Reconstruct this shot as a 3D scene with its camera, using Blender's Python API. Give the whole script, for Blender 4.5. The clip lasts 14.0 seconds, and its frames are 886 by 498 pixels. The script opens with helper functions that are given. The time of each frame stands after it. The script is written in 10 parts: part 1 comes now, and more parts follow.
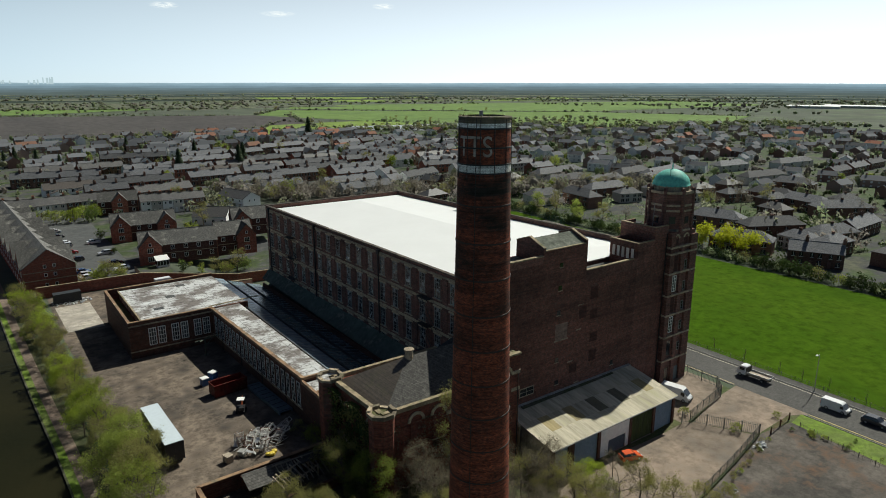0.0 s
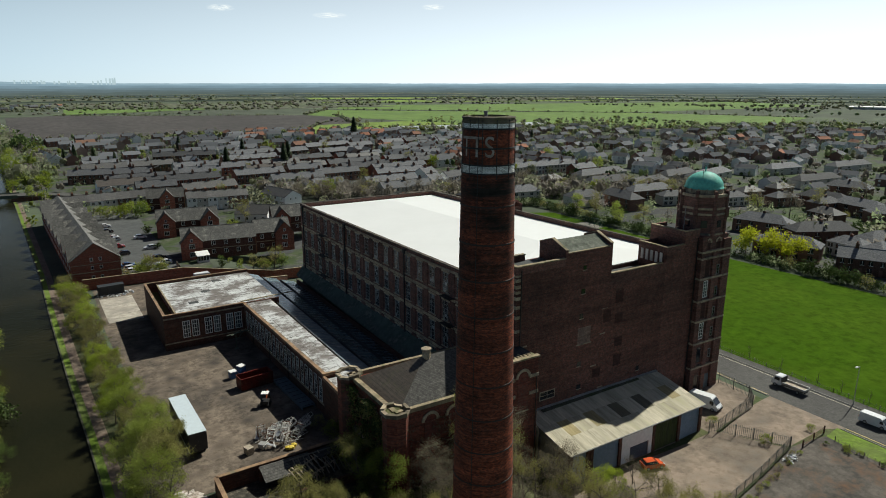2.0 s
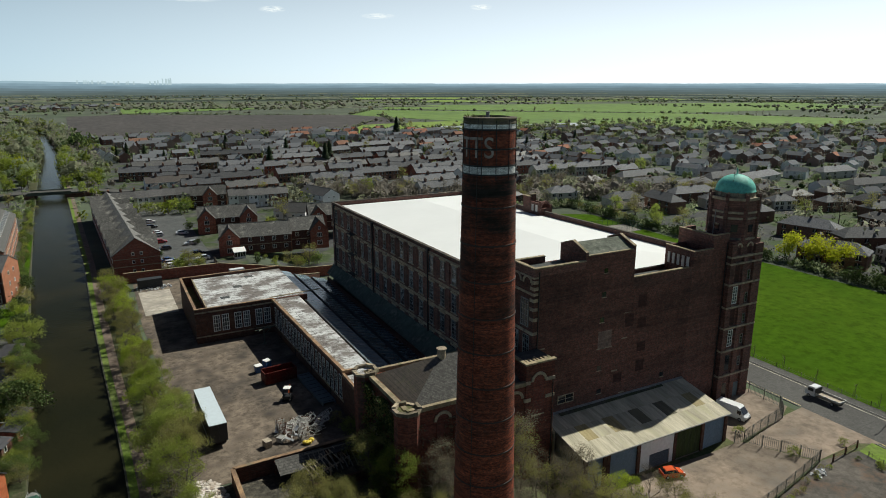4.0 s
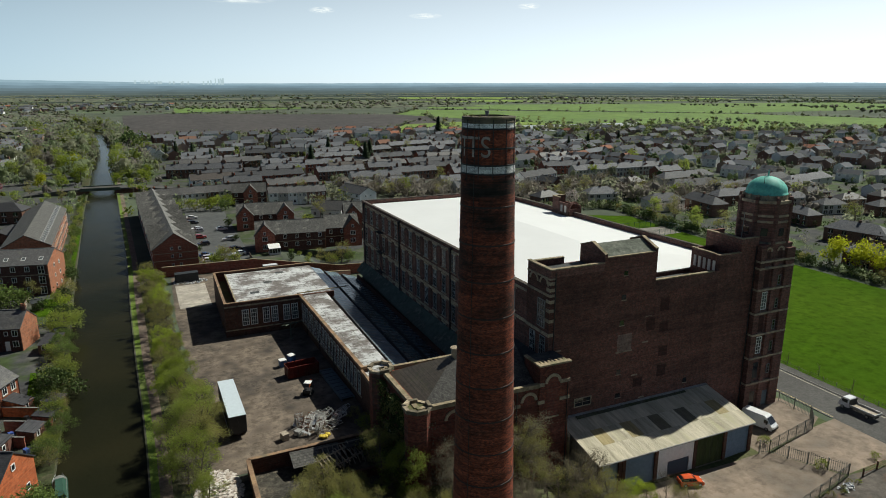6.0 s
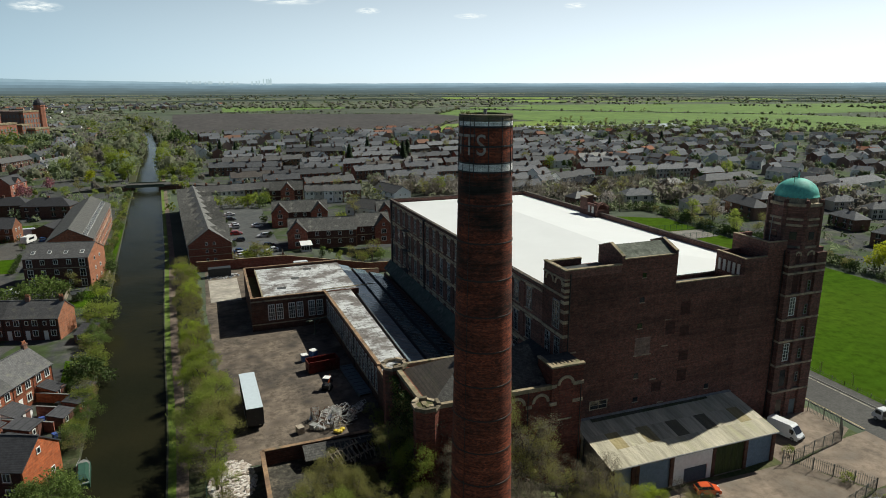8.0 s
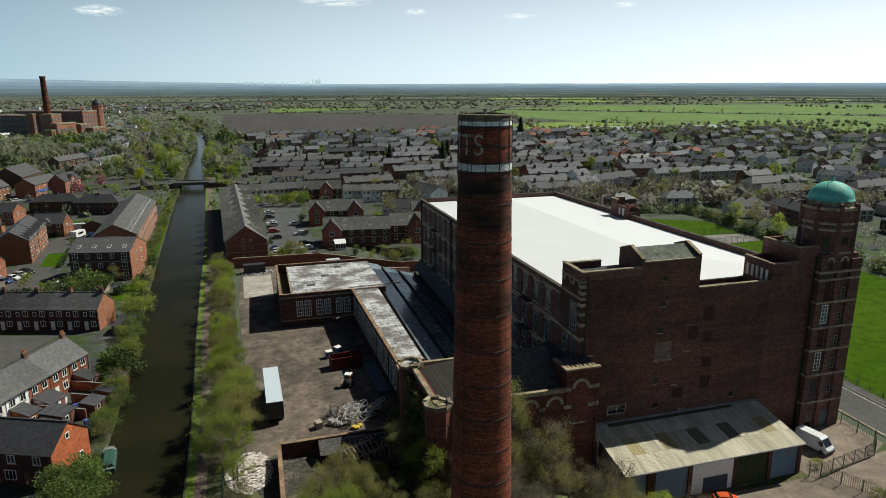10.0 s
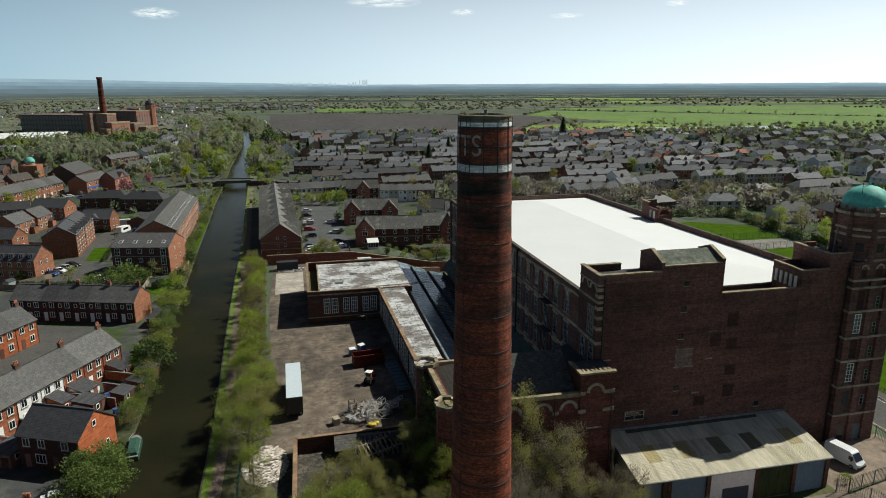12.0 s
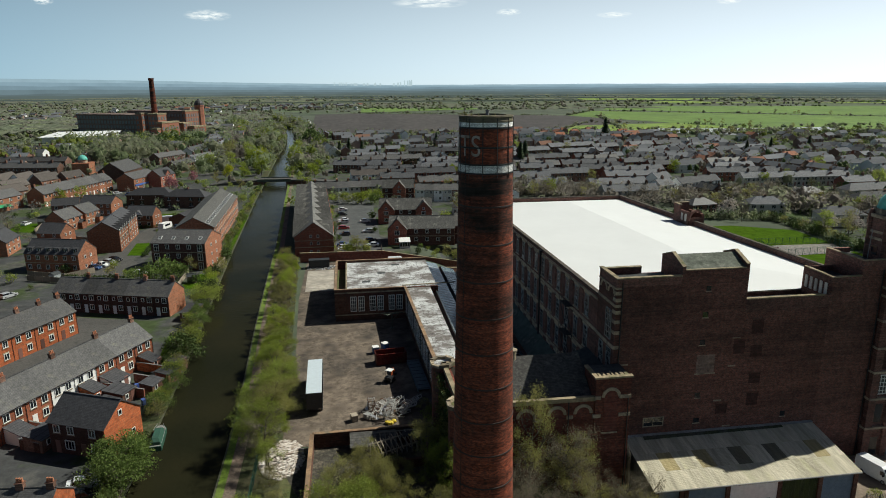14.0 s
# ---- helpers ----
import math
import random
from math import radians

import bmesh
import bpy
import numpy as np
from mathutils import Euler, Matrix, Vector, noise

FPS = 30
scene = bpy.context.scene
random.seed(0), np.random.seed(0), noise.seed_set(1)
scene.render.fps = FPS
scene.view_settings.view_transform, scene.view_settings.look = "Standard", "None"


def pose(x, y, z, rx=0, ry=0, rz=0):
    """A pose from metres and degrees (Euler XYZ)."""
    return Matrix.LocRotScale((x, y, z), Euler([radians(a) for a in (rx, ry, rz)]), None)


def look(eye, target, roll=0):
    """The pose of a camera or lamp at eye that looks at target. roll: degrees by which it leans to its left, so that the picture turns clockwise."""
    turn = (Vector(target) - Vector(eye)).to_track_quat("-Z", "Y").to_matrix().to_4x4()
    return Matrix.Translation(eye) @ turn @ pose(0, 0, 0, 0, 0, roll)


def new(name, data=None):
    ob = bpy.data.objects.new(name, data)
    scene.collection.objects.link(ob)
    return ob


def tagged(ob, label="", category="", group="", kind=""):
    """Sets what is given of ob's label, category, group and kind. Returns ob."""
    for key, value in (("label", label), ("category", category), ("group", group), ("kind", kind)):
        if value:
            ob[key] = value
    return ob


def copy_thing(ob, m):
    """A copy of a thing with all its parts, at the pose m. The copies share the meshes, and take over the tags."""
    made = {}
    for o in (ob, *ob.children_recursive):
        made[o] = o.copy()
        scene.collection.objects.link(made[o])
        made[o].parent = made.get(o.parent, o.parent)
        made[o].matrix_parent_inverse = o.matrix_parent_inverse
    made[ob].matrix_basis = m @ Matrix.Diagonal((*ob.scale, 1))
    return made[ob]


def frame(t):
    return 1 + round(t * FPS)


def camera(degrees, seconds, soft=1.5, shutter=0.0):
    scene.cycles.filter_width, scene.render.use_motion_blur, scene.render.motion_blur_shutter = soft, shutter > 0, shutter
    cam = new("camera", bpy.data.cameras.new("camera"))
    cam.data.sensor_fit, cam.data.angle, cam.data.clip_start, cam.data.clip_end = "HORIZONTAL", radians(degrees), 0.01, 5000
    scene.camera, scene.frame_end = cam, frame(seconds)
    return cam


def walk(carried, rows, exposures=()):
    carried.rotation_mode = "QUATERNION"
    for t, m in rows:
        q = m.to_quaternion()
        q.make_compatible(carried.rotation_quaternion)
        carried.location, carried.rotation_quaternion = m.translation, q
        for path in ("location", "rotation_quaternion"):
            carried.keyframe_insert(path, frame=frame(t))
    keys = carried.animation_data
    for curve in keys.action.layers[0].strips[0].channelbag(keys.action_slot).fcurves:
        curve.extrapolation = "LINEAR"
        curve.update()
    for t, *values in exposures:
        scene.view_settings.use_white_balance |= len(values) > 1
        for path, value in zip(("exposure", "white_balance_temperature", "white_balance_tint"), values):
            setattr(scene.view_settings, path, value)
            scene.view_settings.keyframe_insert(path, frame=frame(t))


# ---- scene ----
cam = camera(68.3, 14.0, soft=0.95)
METRES, EYE, TILT, LEAN, TURN = 27.71, 54.0, 0.19, -0.60, -35.8
ROWS = [
    (0.0, 0.0, 0.0, 0.0, -0.15, -14.64, 0.56),
    (0.5, 0.0356, -0.0012, -0.0005, 0.91, -14.63, 0.56),
    (1.0, 0.0714, -0.0002, -0.0023, 1.96, -14.61, 0.57),
    (1.5, 0.1056, 0.0023, -0.001, 3.0, -14.6, 0.6),
    (2.0, 0.1397, 0.0037, -0.0021, 4.02, -14.57, 0.61),
    (2.5, 0.1748, 0.0047, -0.0025, 5.02, -14.57, 0.62),
    (3.0, 0.2096, 0.0084, -0.0024, 6.01, -14.55, 0.63),
    (5.5, 0.3902, 0.0285, -0.0032, 11.03, -14.51, 0.7),
    (6.0, 0.4273, 0.0351, -0.0053, 12.0, -14.5, 0.72),
    (6.5, 0.464, 0.0425, -0.0089, 12.92, -14.48, 0.73),
    (7.0, 0.4989, 0.0493, -0.0112, 13.83, -14.48, 0.73),
    (7.5, 0.534, 0.0564, -0.0127, 14.79, -14.46, 0.74),
    (8.0, 0.5695, 0.0642, -0.0142, 15.79, -14.44, 0.76),
    (10.5, 0.7471, 0.1112, -0.0178, 20.8, -14.32, 0.88),
    (11.0, 0.7809, 0.1231, -0.0176, 21.78, -14.3, 0.89),
    (11.5, 0.8145, 0.1349, -0.0179, 22.77, -14.29, 0.9),
    (12.0, 0.8468, 0.1483, -0.0181, 23.75, -14.26, 0.92),
    (12.5, 0.8784, 0.1623, -0.0185, 24.72, -14.24, 0.94),
    (13.0, 0.9095, 0.1762, -0.0179, 25.67, -14.22, 0.96),
    (13.5, 0.9399, 0.1897, -0.0189, 26.63, -14.2, 0.97),
    (14.0, 0.9693, 0.2042, -0.0201, 27.58, -14.18, 1.0),
]
EXPOSURES = [(0.0, 0.12, 6500, 2), (14.0, 0.12, 6500, 2)]
walk(cam, [(t, pose(0, 0, EYE, TILT, LEAN, TURN) @ pose(METRES * x, METRES * y, METRES * z, 90 + pitch, roll, yaw)) for t, x, y, z, yaw, pitch, roll in ROWS], EXPOSURES)

# ---- sky, sun, exposure ----
SUN = Vector((0.91, 0.235, 1.0)).normalized()
world = bpy.data.worlds.new("sky")
scene.world = world
world.use_nodes = True
wn, wl = world.node_tree.nodes, world.node_tree.links
sky = wn.new("ShaderNodeTexSky")
sky.sky_type = "NISHITA"
sky.sun_disc = False
sky.sun_elevation = math.asin(SUN.z)
sky.sun_rotation = math.atan2(SUN.x, SUN.y)
sky.air_density, sky.dust_density, sky.ozone_density = 0.17, 0.35, 1.0
wn["Background"].inputs["Strength"].default_value = 0.115
hsv = wn.new("ShaderNodeHueSaturation")
hsv.inputs["Saturation"].default_value = 0.95
wl.new(sky.outputs[0], hsv.inputs["Color"])
# a white haze that thickens towards the horizon
tc, sp, hz, veil = (wn.new("ShaderNode" + k) for k in ("TexCoord", "SeparateXYZ", "MapRange", "Mix"))
wl.new(tc.outputs["Generated"], sp.inputs[0])
wl.new(sp.outputs[2], hz.inputs["Value"])
hz.interpolation_type = "SMOOTHSTEP"
hz.inputs["From Min"].default_value, hz.inputs["From Max"].default_value = 0.34, 0.0
hz.inputs["To Max"].default_value = 0.66
veil.data_type = "RGBA"
wl.new(hz.outputs[0], veil.inputs[0])
wl.new(hsv.outputs[0], veil.inputs[6])
# brighter and whiter towards the sun
dot, side, tone = (wn.new("ShaderNode" + k) for k in ("VectorMath", "MapRange", "Mix"))
dot.operation, tone.data_type = "DOT_PRODUCT", "RGBA"
wl.new(tc.outputs["Generated"], dot.inputs[0])
dot.inputs[1].default_value = Vector((SUN.x, SUN.y, 0)).normalized()
wl.new(dot.outputs["Value"], side.inputs["Value"])
side.inputs["From Min"].default_value = -0.3
wl.new(side.outputs[0], tone.inputs[0])
tone.inputs[6].default_value, tone.inputs[7].default_value = (2.65, 4.25, 5.05, 1), (11.4, 11.9, 12.2, 1)
wl.new(tone.outputs[2], veil.inputs[7])
wl.new(veil.outputs[2], wn["Background"].inputs["Color"])
sun = new("sun", bpy.data.lights.new("sun", "SUN"))
sun.data.energy, sun.data.angle, sun.data.color = 5.0, radians(0.55), (1.0, 0.95, 0.87)
sun.matrix_world = look((0, 0, 0), -SUN)


# ---- mesh helpers ----
class Geo:
    """Collects faces of one mesh."""

    def __init__(self):
        self.v, self.f, self.smooth = [], [], False

    def face(self, *pts):
        n = len(self.v)
        self.v += [tuple(p) for p in pts]
        self.f.append(tuple(range(n, n + len(pts))))
        return self

    def box(self, x0, y0, z0, x1, y1, z1, rz=0.0, c=None):
        p = [(x0, y0, z0), (x1, y0, z0), (x1, y1, z0), (x0, y1, z0), (x0, y0, z1), (x1, y0, z1), (x1, y1, z1), (x0, y1, z1)]
        if rz:
            cx, cy = c or ((x0 + x1) / 2, (y0 + y1) / 2)
            k, s = math.cos(radians(rz)), math.sin(radians(rz))
            p = [(cx + (x - cx) * k - (y - cy) * s, cy + (x - cx) * s + (y - cy) * k, z) for x, y, z in p]
        n = len(self.v)
        self.v += p
        self.f += [tuple(n + i for i in q) for q in ((0, 3, 2, 1), (4, 5, 6, 7), (0, 1, 5, 4), (1, 2, 6, 5), (2, 3, 7, 6), (3, 0, 4, 7))]
        return self

    def prism(self, poly, z0, z1, caps=(True, True)):
        """poly runs anticlockwise; z0 and z1 may be lists, one value a corner."""
        m, n = len(poly), len(self.v)
        a = z0 if isinstance(z0, (list, tuple)) else [z0] * m
        b = z1 if isinstance(z1, (list, tuple)) else [z1] * m
        self.v += [(x, y, z) for (x, y), z in zip(poly, a)] + [(x, y, z) for (x, y), z in zip(poly, b)]
        for i in range(m):
            j = (i + 1) % m
            self.f.append((n + i, n + j, n + m + j, n + m + i))
        if caps[0]:
            self.f.append(tuple(n + i for i in reversed(range(m))))
        if caps[1]:
            self.f.append(tuple(n + m + i for i in range(m)))
        return self

    def rings(self, rows, n=16, cx=0.0, cy=0.0, caps=True, turn=0.0):
        """A turned body; rows of (radius, z) from below upwards."""
        k = len(self.v)
        for r, z in rows:
            for i in range(n):
                a = 2 * math.pi * i / n + turn
                self.v.append((cx + r * math.cos(a), cy + r * math.sin(a), z))
        for j in range(len(rows) - 1):
            for i in range(n):
                i2 = (i + 1) % n
                self.f.append((k + j * n + i, k + j * n + i2, k + (j + 1) * n + i2, k + (j + 1) * n + i))
        if caps:
            self.f.append(tuple(k + i for i in reversed(range(n))))
            self.f.append(tuple(k + (len(rows) - 1) * n + i for i in range(n)))
        return self

    def rod(self, a, b, r, r2=None, n=5, caps=True):
        """A straight round bar from a to b."""
        a, b = Vector(a), Vector(b)
        r2 = r if r2 is None else r2
        d = (b - a)
        if d.length < 1e-6:
            return self
        q = d.to_track_quat("Z", "Y")
        k = len(self.v)
        for p, rr in ((a, r), (b, r2)):
            for i in range(n):
                t = 2 * math.pi * i / n
                self.v.append(tuple(p + q @ Vector((rr * math.cos(t), rr * math.sin(t), 0))))
        for i in range(n):
            i2 = (i + 1) % n
            self.f.append((k + i, k + i2, k + n + i2, k + n + i))
        if caps:
            self.f.append(tuple(k + i for i in reversed(range(n))))
            self.f.append(tuple(k + n + i for i in range(n)))
        return self

    def slab(self, a, b, c, d, t):
        """A sloping board with the upper corners a, b, c, d (anticlockwise from above) and thickness t downwards."""
        up = [Vector(p) for p in (a, b, c, d)]
        nrm = (up[1] - up[0]).cross(up[3] - up[0]).normalized()
        lo = [p - nrm * t for p in up]
        n = len(self.v)
        self.v += [tuple(p) for p in up + lo]
        self.f += [tuple(n + i for i in q) for q in ((0, 1, 2, 3), (7, 6, 5, 4), (0, 4, 5, 1), (1, 5, 6, 2), (2, 6, 7, 3), (3, 7, 4, 0))]
        return self

    def mesh(self, name, material):
        me = bpy.data.meshes.new(name)
        me.from_pydata(self.v, [], self.f)
        me.materials.append(material)
        if self.smooth:
            me.polygons.foreach_set("use_smooth", [True] * len(me.polygons))
        me.update()
        return me


def part(name, geo, material, parent=None, label="", m=None):
    """Links one mesh under a thing or a part. geo: a Geo, or a mesh to share."""
    ob = new(name, geo.mesh(name, material) if isinstance(geo, Geo) else geo)
    ob.parent = parent
    if m is not None:
        ob.matrix_basis = m
    if label:
        ob["label"] = label
    return ob


def thing(name, m, label, category, group=""):
    ob = new(name)
    ob.empty_display_size = 0.5
    ob.matrix_basis = m
    return tagged(ob, label, category, group)


def setting(name, geo, material, label, category):
    return tagged(part(name, geo, material), label, category, kind="structure")


def stuff(name, geo, material, label, category):
    return tagged(part(name, geo, material), label, category, kind="stuff")


# ---- materials ----
def nodes_of(name, rough=0.8, metal=0.0, spec=0.3):
    m = bpy.data.materials.new(name)
    m.use_nodes = True
    b = m.node_tree.nodes["Principled BSDF"]
    b.inputs["Roughness"].default_value = rough
    b.inputs["Metallic"].default_value = metal
    b.inputs["Specular IOR Level"].default_value = spec
    return m, m.node_tree.nodes, m.node_tree.links, b


def coords(n, l, scale=(1, 1, 1)):
    t = n.new("ShaderNodeTexCoord")
    mp = n.new("ShaderNodeMapping")
    mp.inputs["Scale"].default_value = scale
    l.new(t.outputs["Object"], mp.inputs["Vector"])
    return mp.outputs[0]


def noise_of(n, l, vec, scale, detail=4.0, rough=0.6, lo=0.35, hi=0.65):
    t = n.new("ShaderNodeTexNoise")
    t.inputs["Scale"].default_value, t.inputs["Detail"].default_value, t.inputs["Roughness"].default_value = scale, detail, rough
    l.new(vec, t.inputs["Vector"])
    r = n.new("ShaderNodeMapRange")
    r.inputs["From Min"].default_value, r.inputs["From Max"].default_value = lo, hi
    l.new(t.outputs[0], r.inputs["Value"])
    return r.outputs[0]


def mix(n, l, fac, a, b, mode="MIX"):
    x = n.new("ShaderNodeMix")
    x.data_type, x.blend_type = "RGBA", mode
    for k, s in ((0, fac), (6, a), (7, b)):
        if isinstance(s, (int, float)):
            x.inputs[k].default_value = s
        elif isinstance(s, (tuple, list)):
            x.inputs[k].default_value = (*s, 1.0)
        else:
            l.new(s, x.inputs[k])
    return x.outputs[2]


def relief(n, l, b, height, strength=0.4, dist=0.03):
    x = n.new("ShaderNodeBump")
    x.inputs["Strength"].default_value, x.inputs["Distance"].default_value = strength, dist
    l.new(height, x.inputs["Height"])
    l.new(x.outputs[0], b.inputs["Normal"])


def rand_of(n, l, lo=0.75, hi=1.25, island=False):
    """A grey factor that differs from object to object, or from piece to piece of a mesh."""
    g = n.new("ShaderNodeNewGeometry") if island else n.new("ShaderNodeObjectInfo")
    r = n.new("ShaderNodeMapRange")
    r.inputs["To Min"].default_value, r.inputs["To Max"].default_value = lo, hi
    l.new(g.outputs["Random Per Island" if island else "Random"], r.inputs["Value"])
    return r.outputs[0]


def ground_mat(name, a, b, c=None, big=0.06, small=1.2, rough=0.95, bump=0.4, lo=0.4, hi=0.6, stretch=(1, 1, 1), spec=0.2, spread=False, grain=(0.65, 1.3)):
    """Mottled surface: colours a and b in large patches, c in small ones, with fine grain."""
    m, n, l, p = nodes_of(name, rough, 0, spec)
    v = coords(n, l, stretch)
    if spread:
        # each piece takes its own part of the pattern
        oi, ad = n.new("ShaderNodeObjectInfo"), n.new("ShaderNodeVectorMath")
        l.new(v, ad.inputs[0]), l.new(oi.outputs["Location"], ad.inputs[1])
        v = ad.outputs[0]
    f1 = noise_of(n, l, v, big, 5, 0.65, lo, hi)
    f2 = noise_of(n, l, v, small, 5, 0.7, 0.35, 0.75)
    col = mix(n, l, f1, a, b)
    if c:
        col = mix(n, l, noise_of(n, l, v, small * 0.25, 6, 0.7, 0.52, 0.68), col, c)
    f3 = n.new("ShaderNodeMapRange")
    f3.inputs["To Min"].default_value, f3.inputs["To Max"].default_value = grain
    l.new(f2, f3.inputs["Value"])
    col = mix(n, l, 1.0, col, f3.outputs[0], "MULTIPLY")
    l.new(col, p.inputs["Base Color"])
    relief(n, l, p, f2, bump, 0.06)
    return m


def brick_mat(name, a, b, mortar, soot=(0.02, 0.017, 0.015), sooty=0.5, vary=(0.85, 1.15), big=0.12, streak=False, bw=0.235, bh=0.082, course=(0.62, 1.3), radius=0.0, grime=(0.42, 0.72), rise=None, joint=0.008):
    m, n, l, p = nodes_of(name, 0.88, 0, 0.2)
    t = n.new("ShaderNodeTexCoord")
    s = n.new("ShaderNodeSeparateXYZ")
    l.new(t.outputs["Object"], s.inputs[0])
    ad = n.new("ShaderNodeMath")
    l.new(s.outputs[0], ad.inputs[0]), l.new(s.outputs[1], ad.inputs[1])
    c = n.new("ShaderNodeCombineXYZ")
    if radius:
        # round a shaft the courses follow the angle
        ad.operation = "ARCTAN2"
        mu = n.new("ShaderNodeMath")
        mu.operation = "MULTIPLY"
        mu.inputs[1].default_value = radius
        l.new(ad.outputs[0], mu.inputs[0])
        ad = mu
    l.new(ad.outputs[0], c.inputs[0]), l.new(s.outputs[2], c.inputs[1])
    br = n.new("ShaderNodeTexBrick")
    br.inputs["Scale"].default_value = 1.0
    br.inputs["Brick Width"].default_value, br.inputs["Row Height"].default_value = bw, bh
    br.inputs["Mortar Size"].default_value = joint
    br.inputs["Color1"].default_value, br.inputs["Color2"].default_value, br.inputs["Mortar"].default_value = (*a, 1), (*b, 1), (*mortar, 1)
    l.new(c.outputs[0], br.inputs["Vector"])
    mp = n.new("ShaderNodeMapping")
    mp.inputs["Scale"].default_value = (1.0, 1.0, 0.16) if streak else (0.35, 0.35, 1.6)
    l.new(t.outputs["Object"], mp.inputs["Vector"])
    f = noise_of(n, l, mp.outputs[0], big, 7, 0.68, *grime)
    fs = n.new("ShaderNodeMath")
    fs.operation = "MULTIPLY"
    fs.inputs[1].default_value = sooty
    l.new(f, fs.inputs[0])
    sooted = fs.outputs[0]
    if rise:
        # smoke has blackened the upper courses most
        up, ml = n.new("ShaderNodeMapRange"), n.new("ShaderNodeMath")
        up.inputs["From Min"].default_value, up.inputs["From Max"].default_value = rise
        up.inputs["To Min"].default_value, up.inputs["To Max"].default_value = 0.4, 1.5
        ml.operation, ml.use_clamp = "MULTIPLY", True
        l.new(s.outputs[2], up.inputs["Value"])
        l.new(up.outputs[0], ml.inputs[0]), l.new(sooted, ml.inputs[1])
        sooted = ml.outputs[0]
    col = mix(n, l, sooted, br.outputs["Color"], soot)
    g = noise_of(n, l, t.outputs["Object"], 1.7, 5, 0.7, 0.3, 0.75)
    gr = n.new("ShaderNodeMapRange")
    gr.inputs["To Min"].default_value, gr.inputs["To Max"].default_value = 0.6, 1.4
    l.new(g, gr.inputs["Value"])
    col = mix(n, l, 1.0, col, gr.outputs[0], "MULTIPLY")
    cs = n.new("ShaderNodeMapping")
    cs.inputs["Scale"].default_value = (0.10, 0.10, 4.5)
    l.new(t.outputs["Object"], cs.inputs["Vector"])
    cr = n.new("ShaderNodeMapRange")
    cr.inputs["To Min"].default_value, cr.inputs["To Max"].default_value = course
    l.new(noise_of(n, l, cs.outputs[0], 1.0, 6, 0.75, 0.3, 0.7), cr.inputs["Value"])
    col = mix(n, l, 1.0, col, cr.outputs[0], "MULTIPLY")
    col = mix(n, l, 1.0, col, rand_of(n, l, *vary), "MULTIPLY")
    l.new(col, p.inputs["Base Color"])
    relief(n, l, p, br.outputs["Fac"], -0.3, 0.01)
    return m


def slate_mat(name, a, b, vary=(0.7, 1.3), row=0.22, moss=None, spec=0.35, rough=0.62):
    """Rows of slates: courses follow the height."""
    m, n, l, p = nodes_of(name, rough, 0, spec)
    t = n.new("ShaderNodeTexCoord")
    s = n.new("ShaderNodeSeparateXYZ")
    l.new(t.outputs["Object"], s.inputs[0])
    c = n.new("ShaderNodeCombineXYZ")
    l.new(s.outputs[0], c.inputs[0]), l.new(s.outputs[2], c.inputs[1])
    br = n.new("ShaderNodeTexBrick")
    br.inputs["Scale"].default_value = 1.0
    br.inputs["Brick Width"].default_value, br.inputs["Row Height"].default_value, br.inputs["Mortar Size"].default_value = 0.32, row * 0.6, 0.012
    br.inputs["Color1"].default_value, br.inputs["Color2"].default_value = (*a, 1), (*b, 1)
    br.inputs["Mortar"].default_value = (*[k * 0.45 for k in a], 1)
    l.new(c.outputs[0], br.inputs["Vector"])
    col = br.outputs["Color"]
    g = noise_of(n, l, t.outputs["Object"], 1.6, 8, 0.8, 0.3, 0.72)
    gr = n.new("ShaderNodeMapRange")
    gr.inputs["To Min"].default_value, gr.inputs["To Max"].default_value = 0.5, 1.5
    l.new(g, gr.inputs["Value"])
    col = mix(n, l, 1.0, col, gr.outputs[0], "MULTIPLY")
    if moss:
        col = mix(n, l, noise_of(n, l, t.outputs["Object"], 0.5, 7, 0.75, 0.55, 0.75), col, moss)
    col = mix(n, l, 1.0, col, rand_of(n, l, *vary), "MULTIPLY")
    l.new(col, p.inputs["Base Color"])
    relief(n, l, p, br.outputs["Fac"], -0.4, 0.015)
    return m


def plain_mat(name, a, rough=0.6, metal=0.0, spec=0.4, vary=None, dirt=0.25, scale=1.5):
    m, n, l, p = nodes_of(name, rough, metal, spec)
    v = coords(n, l)
    f = noise_of(n, l, v, scale, 6, 0.7, 0.35, 0.8)
    col = mix(n, l, f, a, [k * (1 - dirt) for k in a])
    if vary:
        col = mix(n, l, 1.0, col, rand_of(n, l, *vary), "MULTIPLY")
    l.new(col, p.inputs["Base Color"])
    return m


